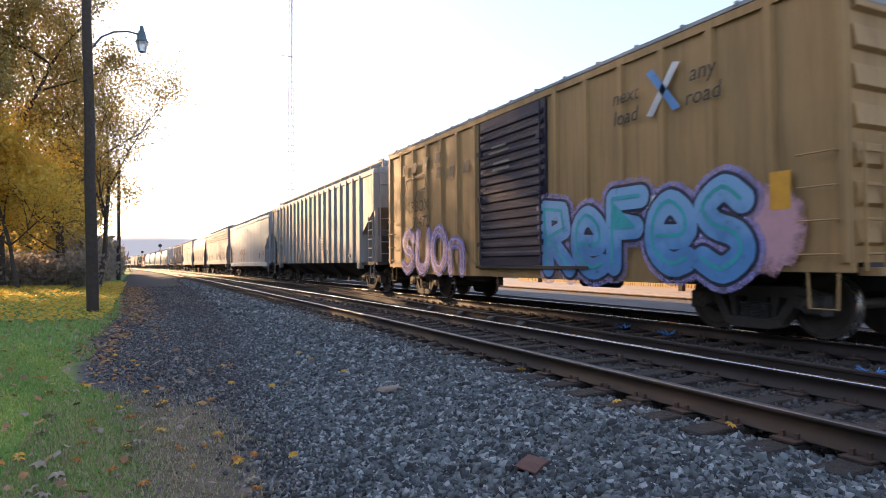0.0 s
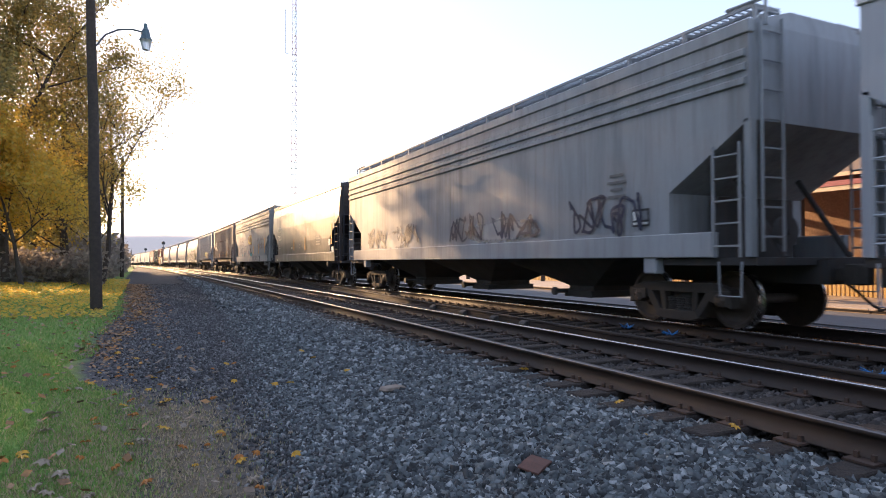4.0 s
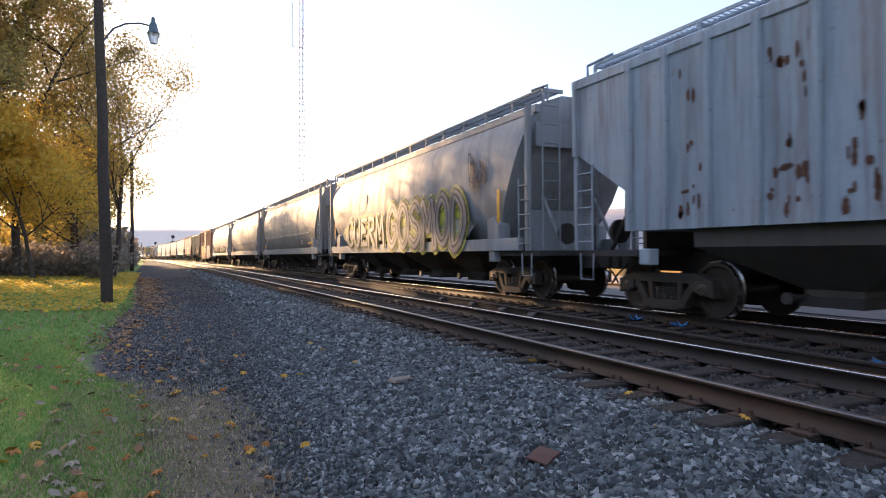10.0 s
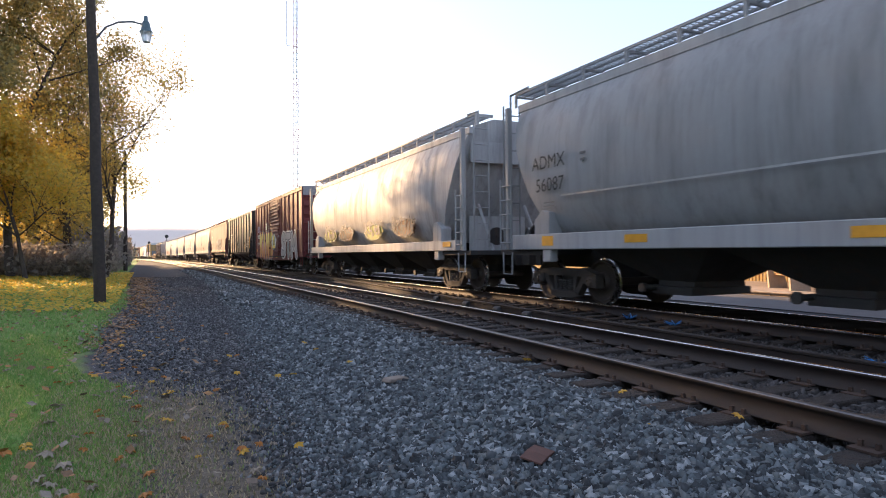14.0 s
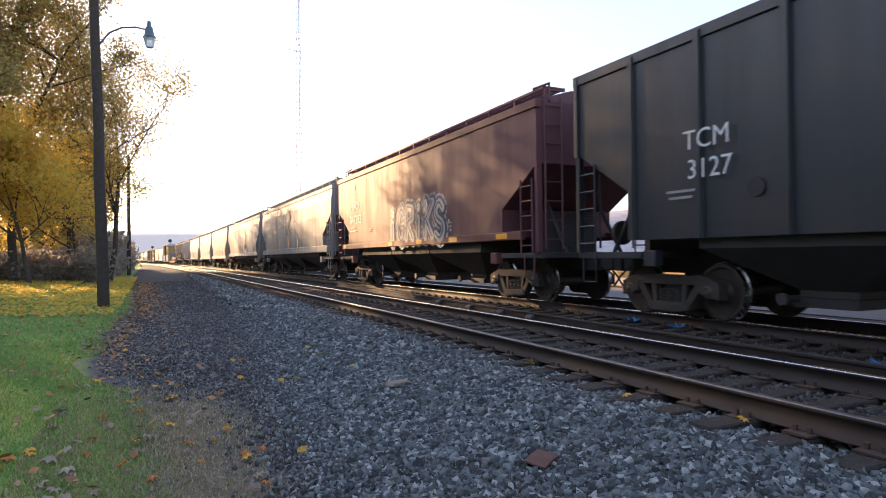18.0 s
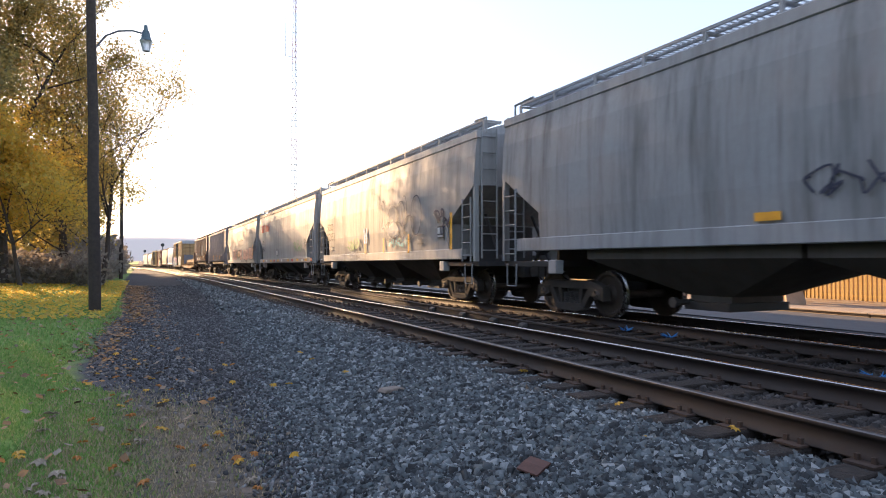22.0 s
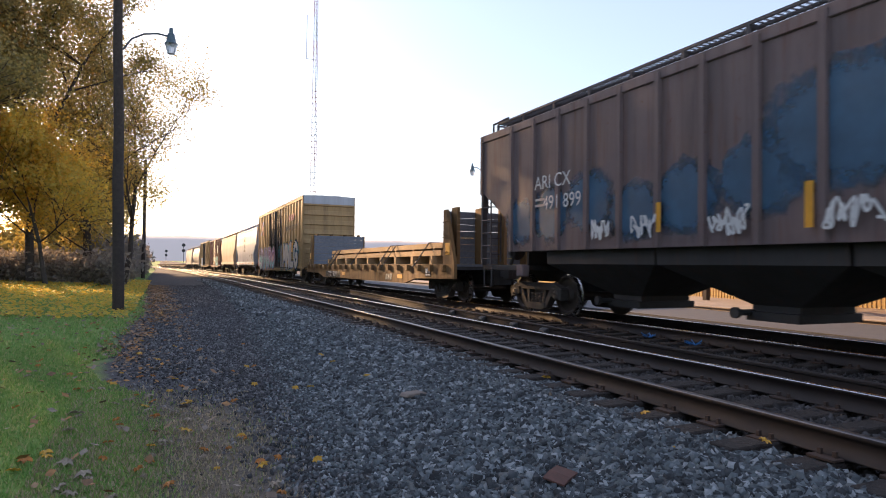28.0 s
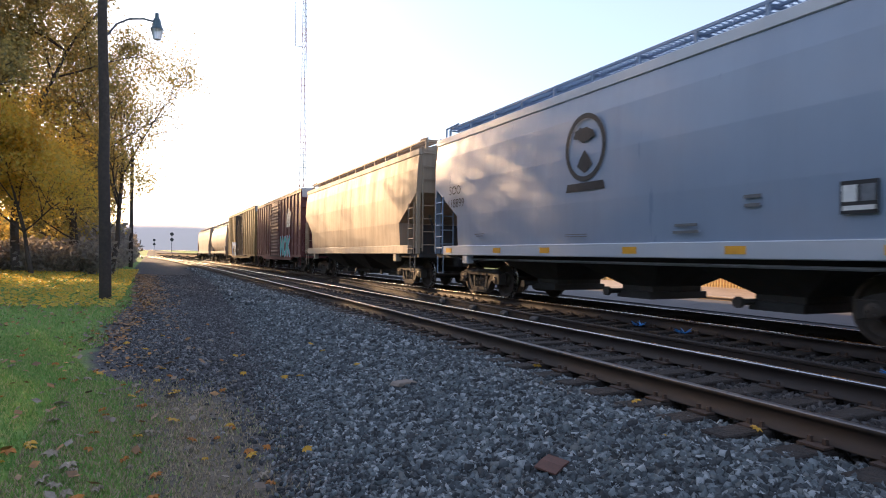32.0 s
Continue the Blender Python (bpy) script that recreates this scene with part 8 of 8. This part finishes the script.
car, a = hopper_car(460.7, 476.3, "belly", (0.36, 0.28, 0.20), "tan covered hopper car", top=4.42, dirt=0.3, sill_col=(0.42, 0.36, 0.28))
tagged(car, "tan covered hopper car with a pale side sill")
car, a, bx = box_car(477.5, 493.0, (0.14, 0.05, 0.05), "dark red boxcar with a pale roof end", top=4.7, pale=False, door=(0.12, 0.05, 0.05), roof_col=(0.5, 0.5, 0.52))
graffiti(car, bx, "NOK", 1.3, -3.5, 1.6, SPRAY["teal"], SPRAY["lilac"], 3.2, 0.12)
scrawl(car, bx, -4.5, 3.3, 1.2, 1.2, WHITE, 44, 8, 0.05)
car, a, bx = box_car(494.4, 511.9, (0.24, 0.17, 0.07), "ochre and brown boxcar with plug doors", top=4.9, door_kind="plug", door_w=4.2)
graffiti(car, bx, "RTE", 1.4, 3.5, 1.6, SPRAY["blue"], SPRAY["ink"], 3.2, 0.12)
car, a = hopper_car(513.3, 530.5, "round", (0.34, 0.30, 0.26), "tan grey round-sided covered hopper car", count=4, far=True)
car, a = hopper_car(531.9, 549.0, "belly", (0.34, 0.30, 0.26), "tan grey flat-sided covered hopper car", count=3, far=True)
for k in range(6):
    car, a = flat_car(550.6 + k * 19.5, 568.7 + k * 19.5, "empty brown flatcar with a plank deck", col=(0.10, 0.06, 0.04))


# ---- movement ----
def motions():
    for ob, y in CARS:
        walk(ob, [(2.0 * k, on_line(TRAIN_X, y - SPEED * 2.0 * k)) for k in range(17)])
    turn = math.degrees(SPEED / 0.457 / FPS)       # a wheel's turn from frame to frame, while it rolls past
    for ws, w, s in ROLLING:
        first = max(0, math.ceil((s - 18.0) / SPEED * FPS))
        last = min(32 * FPS, math.floor((s + 1.0) / SPEED * FPS))
        rows = [(0.0, pose(0, w, 0.457))]
        if first < last:
            k0 = first if first > 0 else 1
            if k0 > 1:
                rows.append(((k0 - 1) / FPS, pose(0, w, 0.457)))
            for k in range(k0, last + 1):
                rows.append((k / FPS, pose(0, w, 0.457, turn * (k - k0 + 1))))
            end = pose(0, w, 0.457, turn * (last - k0 + 1))
        else:
            end = pose(0, w, 0.457)
        if rows[-1][0] < 32.0:
            rows.append((32.0, end))
        walk(ws, rows)


motions()
